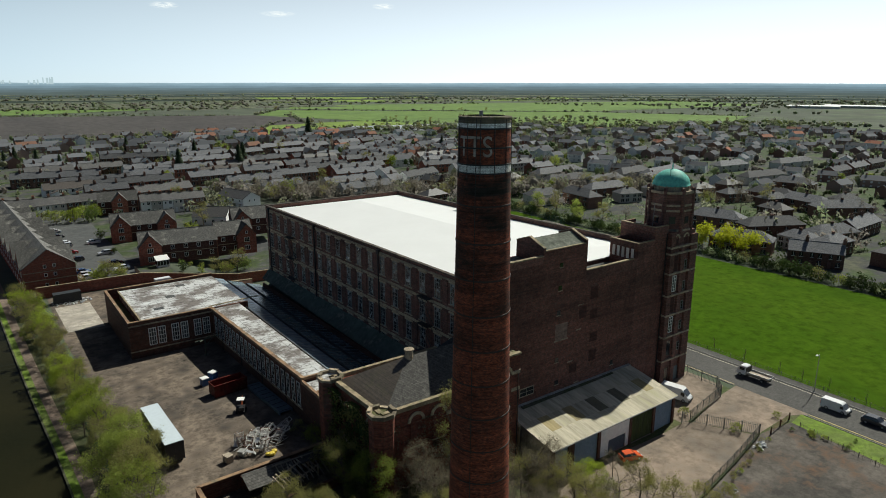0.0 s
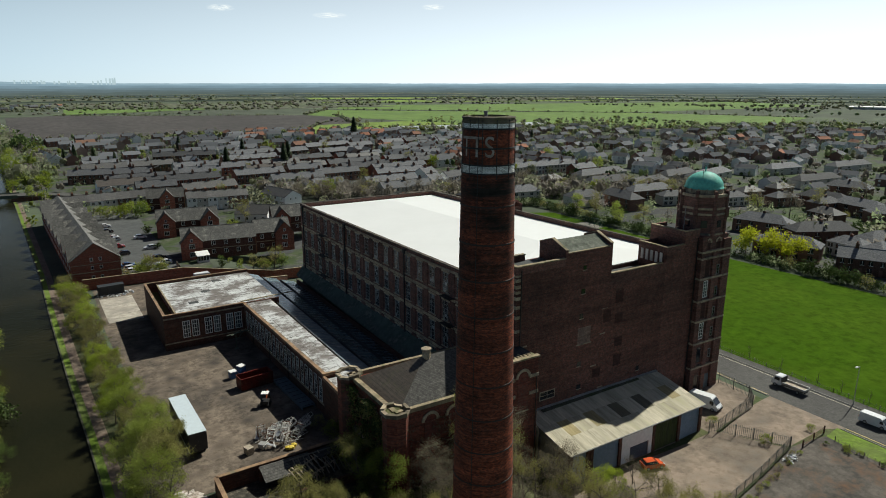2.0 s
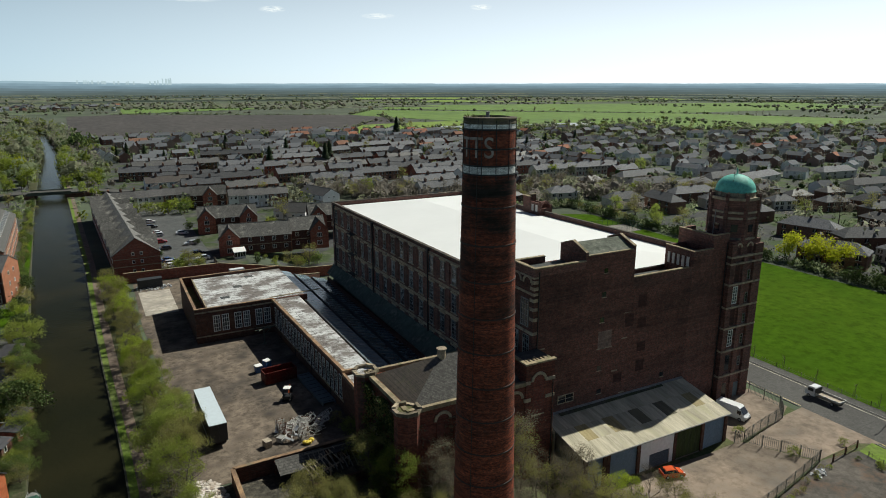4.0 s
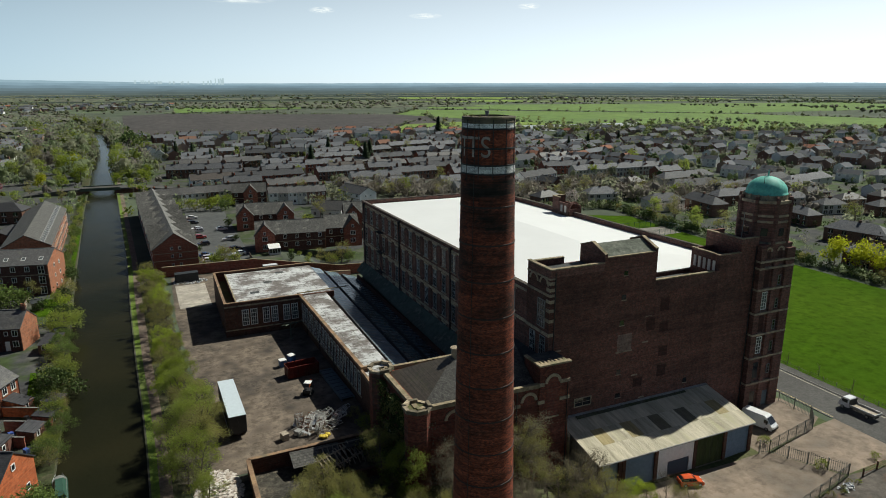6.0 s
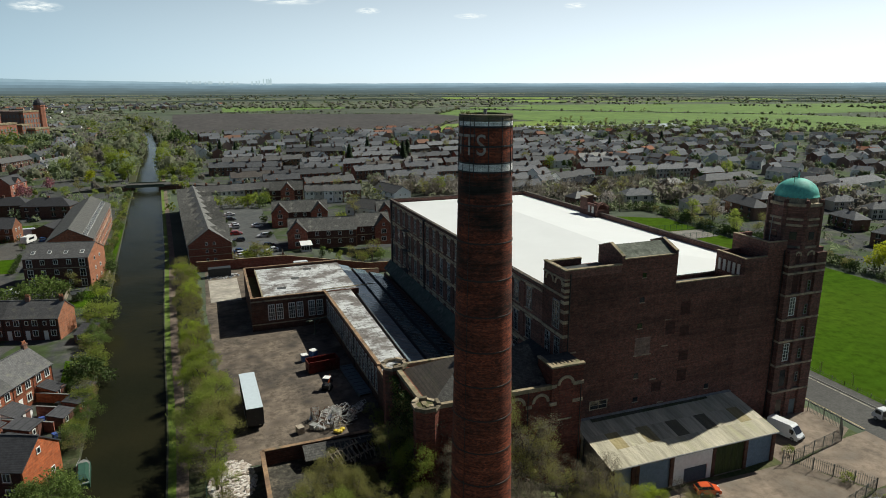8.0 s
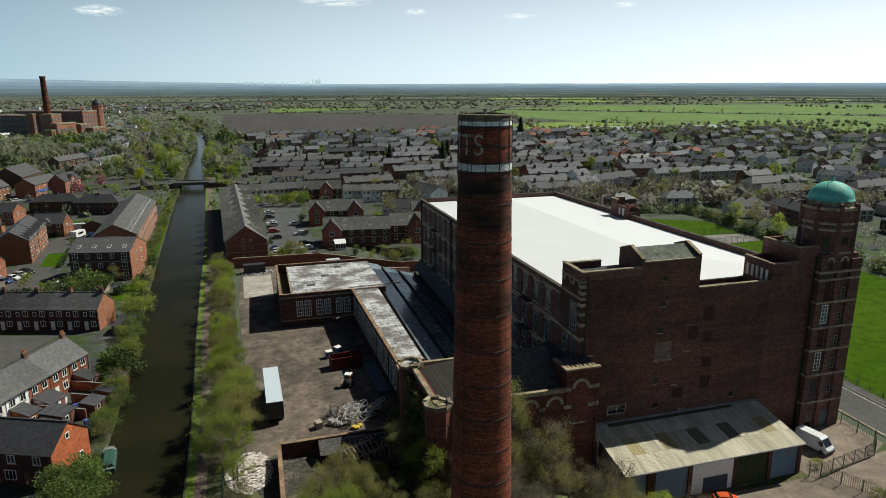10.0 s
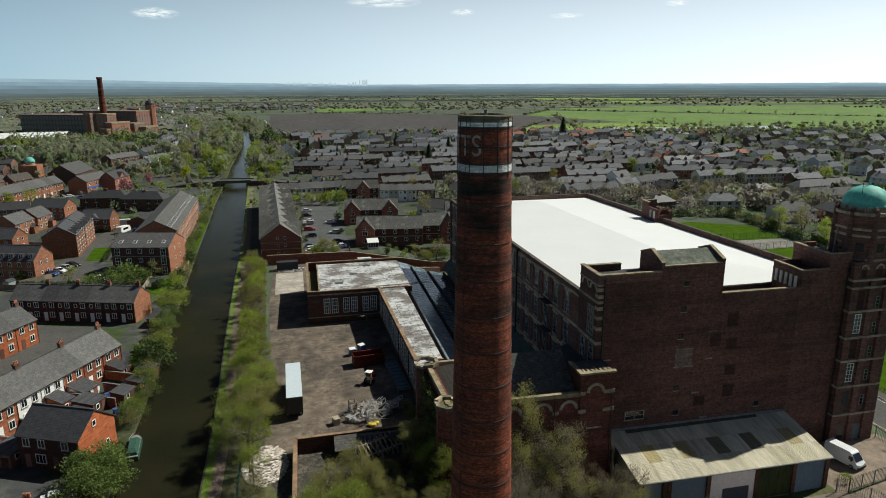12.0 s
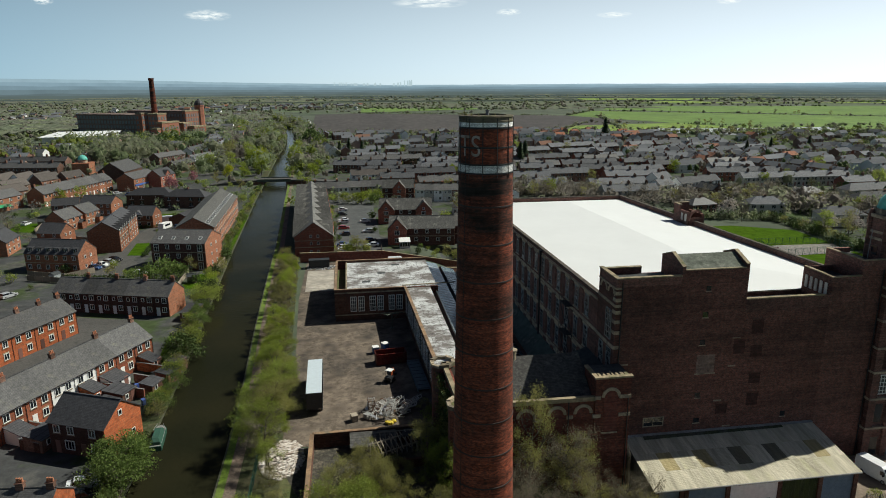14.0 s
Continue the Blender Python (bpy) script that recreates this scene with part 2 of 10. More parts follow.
def pane_mat(name, dark, pale):
    """Old glazing: most squares are dark, some are pale."""
    m, n, l, p = nodes_of(name, 0.18, 0, 0.5)
    t, oi, ad = n.new("ShaderNodeTexCoord"), n.new("ShaderNodeObjectInfo"), n.new("ShaderNodeVectorMath")
    l.new(t.outputs["Object"], ad.inputs[0]), l.new(oi.outputs["Location"], ad.inputs[1])
    vo = n.new("ShaderNodeTexVoronoi")
    vo.inputs["Scale"].default_value, vo.inputs["Randomness"].default_value = 1.7, 0.15
    l.new(ad.outputs[0], vo.inputs["Vector"])
    sp = n.new("ShaderNodeSeparateColor")
    l.new(vo.outputs["Color"], sp.inputs[0])
    r = n.new("ShaderNodeMapRange")
    r.inputs["From Min"].default_value, r.inputs["From Max"].default_value = 0.72, 0.98
    l.new(sp.outputs[0], r.inputs["Value"])
    l.new(mix(n, l, r.outputs[0], dark, pale), p.inputs["Base Color"])
    return m


def leaf_mat(name, a, b, trans=0.35):
    m, n, l, p = nodes_of(name, 0.7, 0, 0.15)
    f = rand_of(n, l, 0.0, 1.0, island=True)
    col = mix(n, l, f, a, b)
    col = mix(n, l, 1.0, col, rand_of(n, l, 0.75, 1.25), "MULTIPLY")
    l.new(col, p.inputs["Base Color"])
    tr = n.new("ShaderNodeBsdfTranslucent")
    l.new(col, tr.inputs["Color"])
    ms = n.new("ShaderNodeMixShader")
    ms.inputs[0].default_value = trans
    l.new(p.outputs[0], ms.inputs[1]), l.new(tr.outputs[0], ms.inputs[2])
    l.new(ms.outputs[0], n["Material Output"].inputs["Surface"])
    return m


def blotch_mat(name, a, b, dark):
    """Pale concrete slabs with crisp dark stains at two sizes and dirt in the joints."""
    m, n, l, p = nodes_of(name, 0.9, 0, 0.25)
    v = coords(n, l, (1.0, 1.25, 1.0))
    col = mix(n, l, noise_of(n, l, v, 0.45, 6, 0.7, 0.35, 0.65), a, b)
    col = mix(n, l, noise_of(n, l, v, 0.16, 9, 0.72, 0.47, 0.56), col, [k * 2.0 for k in dark])
    col = mix(n, l, noise_of(n, l, v, 0.8, 9, 0.74, 0.53, 0.62), col, dark)
    br = n.new("ShaderNodeTexBrick")
    br.inputs["Scale"].default_value, br.inputs["Mortar Size"].default_value, br.inputs["Mortar Smooth"].default_value = 1.0, 0.07, 0.6
    br.inputs["Brick Width"].default_value, br.inputs["Row Height"].default_value, br.offset = 2.6, 1.5, 0.0
    l.new(coords(n, l), br.inputs["Vector"])
    jt = n.new("ShaderNodeMath")
    jt.operation = "MULTIPLY"
    l.new(br.outputs["Fac"], jt.inputs[0]), l.new(noise_of(n, l, v, 0.7, 5, 0.7, 0.42, 0.6), jt.inputs[1])
    col = mix(n, l, jt.outputs[0], col, dark)
    l.new(col, p.inputs["Base Color"])
    relief(n, l, p, noise_of(n, l, v, 3.0, 4, 0.7, 0.2, 0.8), 0.2, 0.03)
    return m


MILL_BRICK = brick_mat("mill brick", (0.245, 0.108, 0.084), (0.10, 0.05, 0.042), (0.13, 0.105, 0.09), sooty=0.65, big=0.16)
STACK_BRICK = brick_mat("chimney brick", (0.45, 0.098, 0.044), (0.13, 0.034, 0.020), (0.08, 0.052, 0.04), sooty=0.9, big=0.22, grime=(0.30, 0.70), rise=(4.0, 44.0), course=(0.45, 1.4), radius=2.6)
RED_BRICK = brick_mat("red brick", (0.33, 0.10, 0.066), (0.25, 0.078, 0.054), (0.24, 0.16, 0.12), sooty=0.25)
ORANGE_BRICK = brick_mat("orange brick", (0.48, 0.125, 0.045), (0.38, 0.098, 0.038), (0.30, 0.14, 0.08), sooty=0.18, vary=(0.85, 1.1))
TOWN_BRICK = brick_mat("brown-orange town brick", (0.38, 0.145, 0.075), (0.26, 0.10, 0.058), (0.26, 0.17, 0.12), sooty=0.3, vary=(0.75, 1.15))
ROW_BRICK = brick_mat("weathered orange-red brick", (0.40, 0.115, 0.055), (0.28, 0.08, 0.043), (0.26, 0.15, 0.10), sooty=0.3, vary=(0.75, 1.1))
BROWN_BRICK = brick_mat("brown brick", (0.20, 0.10, 0.07), (0.145, 0.072, 0.054), (0.18, 0.14, 0.11), sooty=0.3, vary=(0.6, 1.3))
# Darker copy of the house brick: shade of south fronts put into its colour.
SHADED_BRICK = brick_mat("shade-darkened front brick", (0.115, 0.048, 0.037), (0.075, 0.034, 0.028), (0.09, 0.07, 0.06), sooty=0.35)
OLD_BRICK = brick_mat("old wall brick", (0.15, 0.06, 0.04), (0.10, 0.045, 0.032), (0.12, 0.10, 0.08), sooty=0.6)
WHITE_RENDER = plain_mat("white render", (0.80, 0.80, 0.78), 0.85, 0, 0.2, vary=(0.85, 1.05), dirt=0.15)
CREAM_RENDER = plain_mat("cream render", (0.60, 0.57, 0.51), 0.88, 0, 0.2, vary=(0.7, 1.1))
SLATE = slate_mat("slate", (0.090, 0.088, 0.088), (0.060, 0.059, 0.060), moss=(0.12, 0.115, 0.09))
# Lighter and bluer than SLATE, in place of haze over the town.
TOWN_SLATE = slate_mat("hazed town slate", (0.140, 0.144, 0.155), (0.094, 0.097, 0.105), vary=(0.5, 1.45), moss=(0.16, 0.16, 0.145), spec=0.18, rough=0.75)
DARK_SLATE = slate_mat("dark slate", (0.06, 0.06, 0.064), (0.045, 0.045, 0.05))
BROWN_TILE = slate_mat("brown tile", (0.095, 0.08, 0.07), (0.07, 0.06, 0.055), row=0.35, rough=0.75)
FLATS_SLATE = slate_mat("pale lichened slate", (0.150, 0.148, 0.140), (0.10, 0.098, 0.094), moss=(0.21, 0.20, 0.175), spec=0.15, rough=0.8)
BLOCK_SLATE = slate_mat("patchy lichened slate", (0.105, 0.103, 0.097), (0.07, 0.069, 0.066), moss=(0.27, 0.26, 0.23), spec=0.15, rough=0.8)
LICHEN_SLATE = slate_mat("lichened slate", (0.085, 0.082, 0.076), (0.052, 0.05, 0.048), moss=(0.17, 0.165, 0.14), spec=0.15, rough=0.8)
STONE = ground_mat("buff stone", (0.44, 0.36, 0.25), (0.28, 0.23, 0.17), (0.10, 0.09, 0.08), 0.5, 3.0, 0.85)
PARAPET = ground_mat("weathered coping", (0.36, 0.29, 0.19), (0.22, 0.18, 0.12), (0.10, 0.11, 0.05), 0.4, 2.5, 0.9)
MEMBRANE = plain_mat("white roof membrane", (0.66, 0.67, 0.67), 0.65, 0, 0.25, dirt=0.07, scale=0.12)
LICHEN_ROOF = blotch_mat("stained concrete roof", (0.56, 0.575, 0.58), (0.40, 0.405, 0.405), (0.078, 0.070, 0.066))
FELT = ground_mat("roofing felt", (0.035, 0.04, 0.045), (0.055, 0.06, 0.062), (0.08, 0.08, 0.07), 0.3, 1.5, 0.7)
# The blue of the reflected sky is put into this glazing's colour.
DARK_GLASS_ROOF = ground_mat("dirty glazed roof with sky tone", (0.10, 0.155, 0.175), (0.05, 0.08, 0.09), (0.17, 0.20, 0.21), 0.25, 1.2, 0.22, 0.1, spec=0.8)
GLASS = plain_mat("window glass", (0.018, 0.022, 0.027), 0.08, 0, 0.6, dirt=0.5)
# Base colour raised to hold the sky's reflection in old windows.
PALE_GLASS = plain_mat("dusty glass with sky tone", (0.10, 0.11, 0.113), 0.2, 0, 0.5, vary=(0.25, 2.0), dirt=0.7, scale=0.9)
WHITE_PAINT = plain_mat("white paint", (0.78, 0.78, 0.76), 0.5)
GREY_PAINT = plain_mat("old grey paint", (0.26, 0.26, 0.25), 0.7, dirt=0.5)
BLACK_IRON = plain_mat("black iron", (0.025, 0.025, 0.027), 0.55, 0.3)
RUST = ground_mat("rusty steel", (0.16, 0.06, 0.03), (0.08, 0.05, 0.04), (0.22, 0.10, 0.05), 0.8, 4, 0.85)
STEEL = plain_mat("galvanised steel", (0.42, 0.43, 0.44), 0.38, 0.7, vary=(0.5, 1.3), dirt=0.4)
COPPER = ground_mat("green copper", (0.16, 0.52, 0.43), (0.12, 0.43, 0.36), (0.09, 0.32, 0.27), 0.5, 2.0, 0.6, 0.1)
TERRACOTTA = plain_mat("terracotta", (0.42, 0.17, 0.09), 0.8, vary=(0.6, 1.2))
DOOR_PAINT = plain_mat("door paint", (0.10, 0.05, 0.04), 0.4, vary=(0.4, 3.0))
RUBBER = plain_mat("tyre rubber", (0.018, 0.018, 0.018), 0.85)
CAR_GLASS = plain_mat("car glass", (0.012, 0.014, 0.017), 0.05, 0, 0.6)

GRASS = ground_mat("playing field grass", (0.044, 0.092, 0.005), (0.055, 0.102, 0.007), (0.038, 0.080, 0.005), 0.02, 0.35, 1.0, 0.15, spec=0.02)
VERGE = ground_mat("rough grass", (0.15, 0.235, 0.028), (0.13, 0.17, 0.045), (0.075, 0.11, 0.025), 0.12, 1.5, 0.95, 0.6)
SCRUB = ground_mat("scrubby ground", (0.10, 0.10, 0.045), (0.075, 0.10, 0.036), (0.13, 0.115, 0.07), 0.15, 1.4, 0.95, 0.6)
# Darker copy of the scrub ground: shade on the banks put into its colour.
SHADED_SCRUB = ground_mat("scrubby ground with tree shade in its colour", (0.062, 0.062, 0.030), (0.048, 0.062, 0.025), (0.085, 0.075, 0.048), 0.15, 1.4, 0.95, 0.6)
# Raised and blued a little, as haze over the plain would do.
FARLAND = ground_mat("hazed farmland", (0.072, 0.092, 0.060), (0.088, 0.10, 0.075), (0.10, 0.135, 0.068), 0.0035, 0.02, 1.0, 0.2)
ASPHALT = ground_mat("asphalt", (0.078, 0.076, 0.072), (0.092, 0.09, 0.085), (0.06, 0.058, 0.056), 0.1, 2.5, 0.9, 0.3)
LOT_ASPHALT = ground_mat("worn car park asphalt", (0.078, 0.084, 0.085), (0.098, 0.102, 0.102), (0.06, 0.063, 0.063), 0.15, 1.5, 0.9, 0.3)
GARDEN_GROUND = ground_mat("gardens and drives", (0.055, 0.057, 0.058), (0.05, 0.078, 0.025), (0.08, 0.085, 0.055), 0.06, 0.3, 0.95, 0.3, lo=0.46, hi=0.54)
TOWN_GROUND = ground_mat("streets and yards", (0.062, 0.064, 0.065), (0.052, 0.074, 0.028), (0.092, 0.088, 0.078), 0.06, 0.35, 0.95, 0.3, lo=0.47, hi=0.56)
DIRT = ground_mat("yard dirt", (0.172, 0.138, 0.108), (0.092, 0.077, 0.064), (0.042, 0.037, 0.034), 0.08, 0.9, 0.95, 0.5, lo=0.44, hi=0.60, grain=(0.5, 1.45))
RUBBLE = ground_mat("rubble and dead leaves", (0.075, 0.068, 0.055), (0.045, 0.043, 0.036), (0.14, 0.12, 0.09), 0.3, 1.6, 0.95, 0.6, grain=(0.5, 1.6))
PALE_CONCRETE = ground_mat("pale concrete", (0.44, 0.40, 0.34), (0.34, 0.31, 0.27), (0.25, 0.23, 0.2), 0.2, 1.0, 0.92, 0.3)
COURT = ground_mat("pale tarmac", (0.24, 0.225, 0.20), (0.19, 0.18, 0.165), None, 0.1, 1.0, 0.95, 0.2)
CONCRETE = ground_mat("cracked concrete", (0.28, 0.22, 0.17), (0.20, 0.16, 0.125), (0.15, 0.13, 0.11), 0.12, 0.7, 0.92, 0.3)
GRAVEL = ground_mat("cinder ground", (0.13, 0.115, 0.10), (0.065, 0.06, 0.054), (0.115, 0.07, 0.045), 0.09, 0.9, 0.95, 0.5)
TOWPATH = ground_mat("towpath gravel", (0.20, 0.15, 0.12), (0.15, 0.12, 0.095), None, 0.3, 2.0, 0.95)
PLOUGHED = ground_mat("ploughed earth", (0.060, 0.055, 0.054), (0.076, 0.069, 0.066), None, 0.01, 0.12, 1.0, 0.3, stretch=(1, 0.3, 1))
MEADOW = ground_mat("meadow", (0.12, 0.195, 0.048), (0.14, 0.215, 0.055), (0.095, 0.15, 0.05), 0.008, 0.05, 1.0, 0.2)
PALE_MEADOW = ground_mat("young crop", (0.19, 0.26, 0.052), (0.165, 0.24, 0.05), None, 0.008, 0.05, 1.0, 0.2)
POND = plain_mat("flooded field", (0.35, 0.37, 0.38), 0.3)
PAINT_LINE = plain_mat("road paint", (0.55, 0.52, 0.40), 0.8)
YELLOW_LINE = plain_mat("yellow road paint", (0.55, 0.45, 0.20), 0.8)
KERB = plain_mat("kerb stone", (0.22, 0.215, 0.20), 0.9, dirt=0.5)
EDGE_STONE = ground_mat("mossy coping stone", (0.10, 0.095, 0.075), (0.07, 0.08, 0.04), None, 0.3, 2.0, 0.95)

LEAF_SPRING = leaf_mat("spring leaves", (0.28, 0.33, 0.068), (0.20, 0.24, 0.052), 0.55)
LEAF_BRIGHT = leaf_mat("bright leaves", (0.33, 0.40, 0.05), (0.23, 0.29, 0.04), 0.5)
LEAF_YELLOW = leaf_mat("yellow-green leaves", (0.52, 0.53, 0.035), (0.38, 0.41, 0.03), 0.45)
LEAF_OLIVE = leaf_mat("olive buds", (0.29, 0.275, 0.095), (0.20, 0.195, 0.07), 0.5)
LEAF_DARK = leaf_mat("dark evergreen", (0.035, 0.058, 0.026), (0.055, 0.08, 0.035), 0.25)
LEAF_GREEN = leaf_mat("fresh green leaves", (0.17, 0.23, 0.06), (0.11, 0.16, 0.045), 0.45)
LEAF_BROWN = leaf_mat("bare twigs", (0.25, 0.218, 0.155), (0.175, 0.152, 0.108), 0.45)
LEAF_BLOSSOM = leaf_mat("white blossom", (0.62, 0.55, 0.52), (0.45, 0.40, 0.34), 0.3)
LEAF_PINK = leaf_mat("pink blossom", (0.40, 0.16, 0.20), (0.30, 0.14, 0.15), 0.3)
BARK = ground_mat("bark", (0.17, 0.14, 0.11), (0.10, 0.085, 0.07), None, 1.0, 6.0, 0.95)


def water_mat():
    m, n, l, p = nodes_of("canal water", 0.1, 0, 0.05)
    p.inputs["IOR"].default_value = 1.22
    v = coords(n, l)
    l.new(mix(n, l, noise_of(n, l, v, 0.05, 3, 0.5), (0.012, 0.013, 0.007), (0.019, 0.018, 0.009)), p.inputs["Base Color"])
    relief(n, l, p, noise_of(n, l, v, 0.9, 4, 0.6, 0.2, 0.8), 0.45, 0.08)
    return m


WATER = water_mat()

# ---- ground ----
def ramp(v, a, b):
    t = min(1.0, max(0.0, (v - a) / (b - a)))
    return t * t * (3 - 2 * t)


def lerp_table(y, rows):
    if y <= rows[0][0]:
        return rows[0][1]
    for (a, p), (b, q) in zip(rows, rows[1:]):
        if y <= b:
            return p + (q - p) * (y - a) / (b - a)
    return rows[-1][1]


CANAL = [(-600, 0.0), (60, -0.5), (91, -1.1), (129, -3.3), (170, -5.6), (208, -7.4), (250, -9.7), (305, -12.8), (340, -14.4), (424, -19.0), (500, -22.5), (600, -25.0), (800, -45.0), (1000, -95.0), (1500, -170.0)]
EAST, WEST = -3.2, 0.3


def canal_x(y):
    return (lerp_table(y - 12, CANAL) + lerp_table(y, CANAL) + lerp_table(y + 12, CANAL)) / 3


HALF = [(129, 6.0), (170, 6.4), (208, 6.9), (305, 6.8), (424, 6.0)]


def bank_x(y, u):
    """A line along the canal, u from its middle where the canal is 12 m wide; it keeps its distance from the bank where it widens."""
    return canal_x(y) + u + math.copysign(lerp_table(y, HALF) - 6.0, u)


def ground_z(x, y):
    """The lie of the land: the canal side lies higher than the road side."""
    e = ramp(x, 44, 60) * (1 - ramp(y, 190, 330)) * (1 - ramp(x, 400, 900))
    dip = -0.9 * ramp(x, 50, 62) * (1 - ramp(x, 86, 106)) * (1 - ramp(y, 190, 330))
    return WEST + (EAST - WEST) * e + dip


def make_ground():
    us = [-4700, -3000, -1900, -1200, -800, -550, -400, -300, -220, -160, -120, -90, -65, -45, -30, -20, -13, -9, -6.3, -6.0, -5.7, 0, 5.7, 6.0, 6.3, 8, 11, 15, 20, 26, 32, 38]
    us += list(range(44, 112, 2)) + [115, 135, 160, 200, 260, 330, 420, 550, 750, 1000, 1400, 2000, 3000, 4700]
    ys = [-4700, -3000, -1800, -1000, -600, -300, -150, -80, -40] + list(range(-20, 420, 14)) + [430, 460, 500, 550, 600, 680, 800, 950, 1100, 1300, 1500, 1900, 2500, 3300, 4000, 4700]
    g = Geo()
    for y in ys:
        for u in us:
            x = u + (bank_x(y, u) - u) * max(0.0, 1 - abs(u) / 400)
            z = ground_z(x, y)
            if abs(u) < 6.01:
                z = -1.9 if abs(u) < 5.8 else WEST - 0.05
            g.v.append((x, y, z))
    w = len(us)
    for j in range(len(ys) - 1):
        for i in range(w - 1):
            k = j * w + i
            g.f.append((k, k + 1, k + w + 1, k + w))
    return g


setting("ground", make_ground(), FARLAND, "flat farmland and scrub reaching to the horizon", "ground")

g = Geo()
yy = [-200, -60] + list(range(0, 720, 20)) + [800, 900, 1000]
for a, b in zip(yy, yy[1:]):
    g.face((bank_x(a, -5.95), a, 0.08), (bank_x(a, 5.95), a, 0.08), (bank_x(b, 5.95), b, 0.08), (bank_x(b, -5.95), b, 0.08))
setting("water", g, WATER, "still murky green-brown canal water", "canal")


def clip_half(poly, ax, val, keep_less):
    out = []
    for p, q in zip(poly, poly[1:] + poly[:1]):
        a, b = (p[ax] <= val) == keep_less or p[ax] == val, (q[ax] <= val) == keep_less or q[ax] == val
        if a:
            out.append(p)
        if a != b:
            t = (val - p[ax]) / (q[ax] - p[ax])
            out.append(tuple(p[i] + (q[i] - p[i]) * t for i in (0, 1)))
    return out


def patch(name, poly, dz, material, label, category, step=None):
    """A flat surfacing that follows the ground, dz above it. It is cut in strips where the ground slopes."""
    g = Geo()
    xs = [p[0] for p in poly]
    cuts = [x for x in ([44 + 2 * i for i in range(32)] if step is None else step) if min(xs) < x < max(xs)]
    rows = [y for y in (190, 210, 230, 250, 270, 290, 310, 330) if min(p[1] for p in poly) < y < max(p[1] for p in poly) and max(xs) > 44 and step is None]
    for a, b in zip([min(xs)] + cuts, cuts + [max(xs)]):
        strip = clip_half(clip_half(list(poly), 0, a, False), 0, b, True)
        for c, d in zip([-1e5] + rows, rows + [1e5]):
            q = clip_half(clip_half(strip, 1, c, False), 1, d, True) if strip else []
            if len(q) > 2:
                g.face(*[(x, y, ground_z(x, y) + dz) for x, y in q])
    return setting(name, g, material, label, category)


def ribbon(name, u0, u1, y0, y1, dz, material, label, category):
    """A strip along the canal."""
    g, y = Geo(), y0
    while y < y1:
        b = min(y + 12, y1)
        g.face(*[(bank_x(t, u), t, WEST + dz) for u, t in ((u0, y), (u1, y), (u1, b), (u0, b))])
        y = b
    return setting(name, g, material, label, category)


def rect(x0, y0, x1, y1):
    return [(x0, y0), (x1, y0), (x1, y1), (x0, y1)]


def beside_canal(u, y0, y1, step=20):
    n = max(2, int((y1 - y0) / step))
    return [(bank_x(y0 + (y1 - y0) * i / n, u), y0 + (y1 - y0) * i / n) for i in range(n + 1)]


def strip_patch(name, u, x_far, y0, y1, material, label):
    """Town ground from the canal bank out to x_far, cut into level strips."""
    g, pts = Geo(), beside_canal(u, y0, y1)
    xs = [44, 60] if x_far > 44 else []
    for (xa, ya), (xb, yb) in zip(pts, pts[1:]):
        cols = [None] + xs + [x_far]
        for c, d in zip(cols, cols[1:]):
            q = [(xa if c is None else c, ya), (d, ya), (d, yb), (xb if c is None else c, yb)]
            g.face(*[(x, y, ground_z(x, y) + 0.025) for x, y in (q if x_far > xa else q[::-1])])
    return setting(name, g, material, label, "ground")


strip_patch("town_ground_north", 14.0, 203, 186, 700, TOWN_GROUND, "asphalt streets, back yards and small gardens between terraces")
strip_patch("town_ground_west", -9.4, -420, 20, 640, TOWN_GROUND, "asphalt streets and small gardens west of the canal")
patch("town_ground_east", rect(203, -200, 760, 650), 0.025, GARDEN_GROUND, "streets and gardens of a housing estate", "ground")
patch("scrub_ground", rect(10, 10, 112, 78), 0.02, SCRUB, "scrubby waste ground round the chimney", "ground")
ribbon("canal_bank", 6.0, 7.2, -100, 560, 0.03, VERGE, "grassy canal bank", "grass")
ribbon("canal_bank_west", -9.5, -6.0, -100, 560, 0.03, SHADED_SCRUB, "scrubby bank below back gardens", "grass")
ribbon("towpath", 7.2, 8.8, -100, 560, 0.05, TOWPATH, "pale gravel towpath beside the canal", "path")
ribbon("towpath_verge", 8.8, 14.5, -100, 195, 0.04, SHADED_SCRUB, "scrubby verge under trees", "ground")
for side in (-1, 1):
    g, y = Geo(), -100
    while y < 620:
        a, b = bank_x(y, side * 6.0), bank_x(y + 12, side * 6.0)
        g.prism([(a - 0.13, y), (a + 0.13, y), (b + 0.13, y + 12), (b - 0.13, y + 12)], -1.5, WEST + 0.05)
        y += 12
    setting("canal_edge_" + ("east" if side > 0 else "west"), g, EDGE_STONE, "worn mossy stone coping along the canal", "kerb")
patch("walled_plot", [(18.5, 62), (37.5, 62), (37.8, 79.2), (14.5, 79.2), (14.5, 72)], 0.045, RUBBLE, "dark rubble-strewn ground inside a walled plot", "ground")
patch("yard", [(13.2, 79.6), (38.5, 79.6), (38, 133), (44, 160), (44, 185), (11, 186), (11, 150), (13.0, 110)], 0.05, DIRT, "worn dark dirt and asphalt yard with stains", "yard")
patch("yard_concrete", [(12.2, 157), (19.6, 157), (19.4, 177), (11.8, 177)], 0.07, PALE_CONCRETE, "pale concrete apron in the yard", "concrete")
patch("road", rect(114, -160, 123, 420), 0.03, ASPHALT, "grey asphalt road beside a playing field", "road")
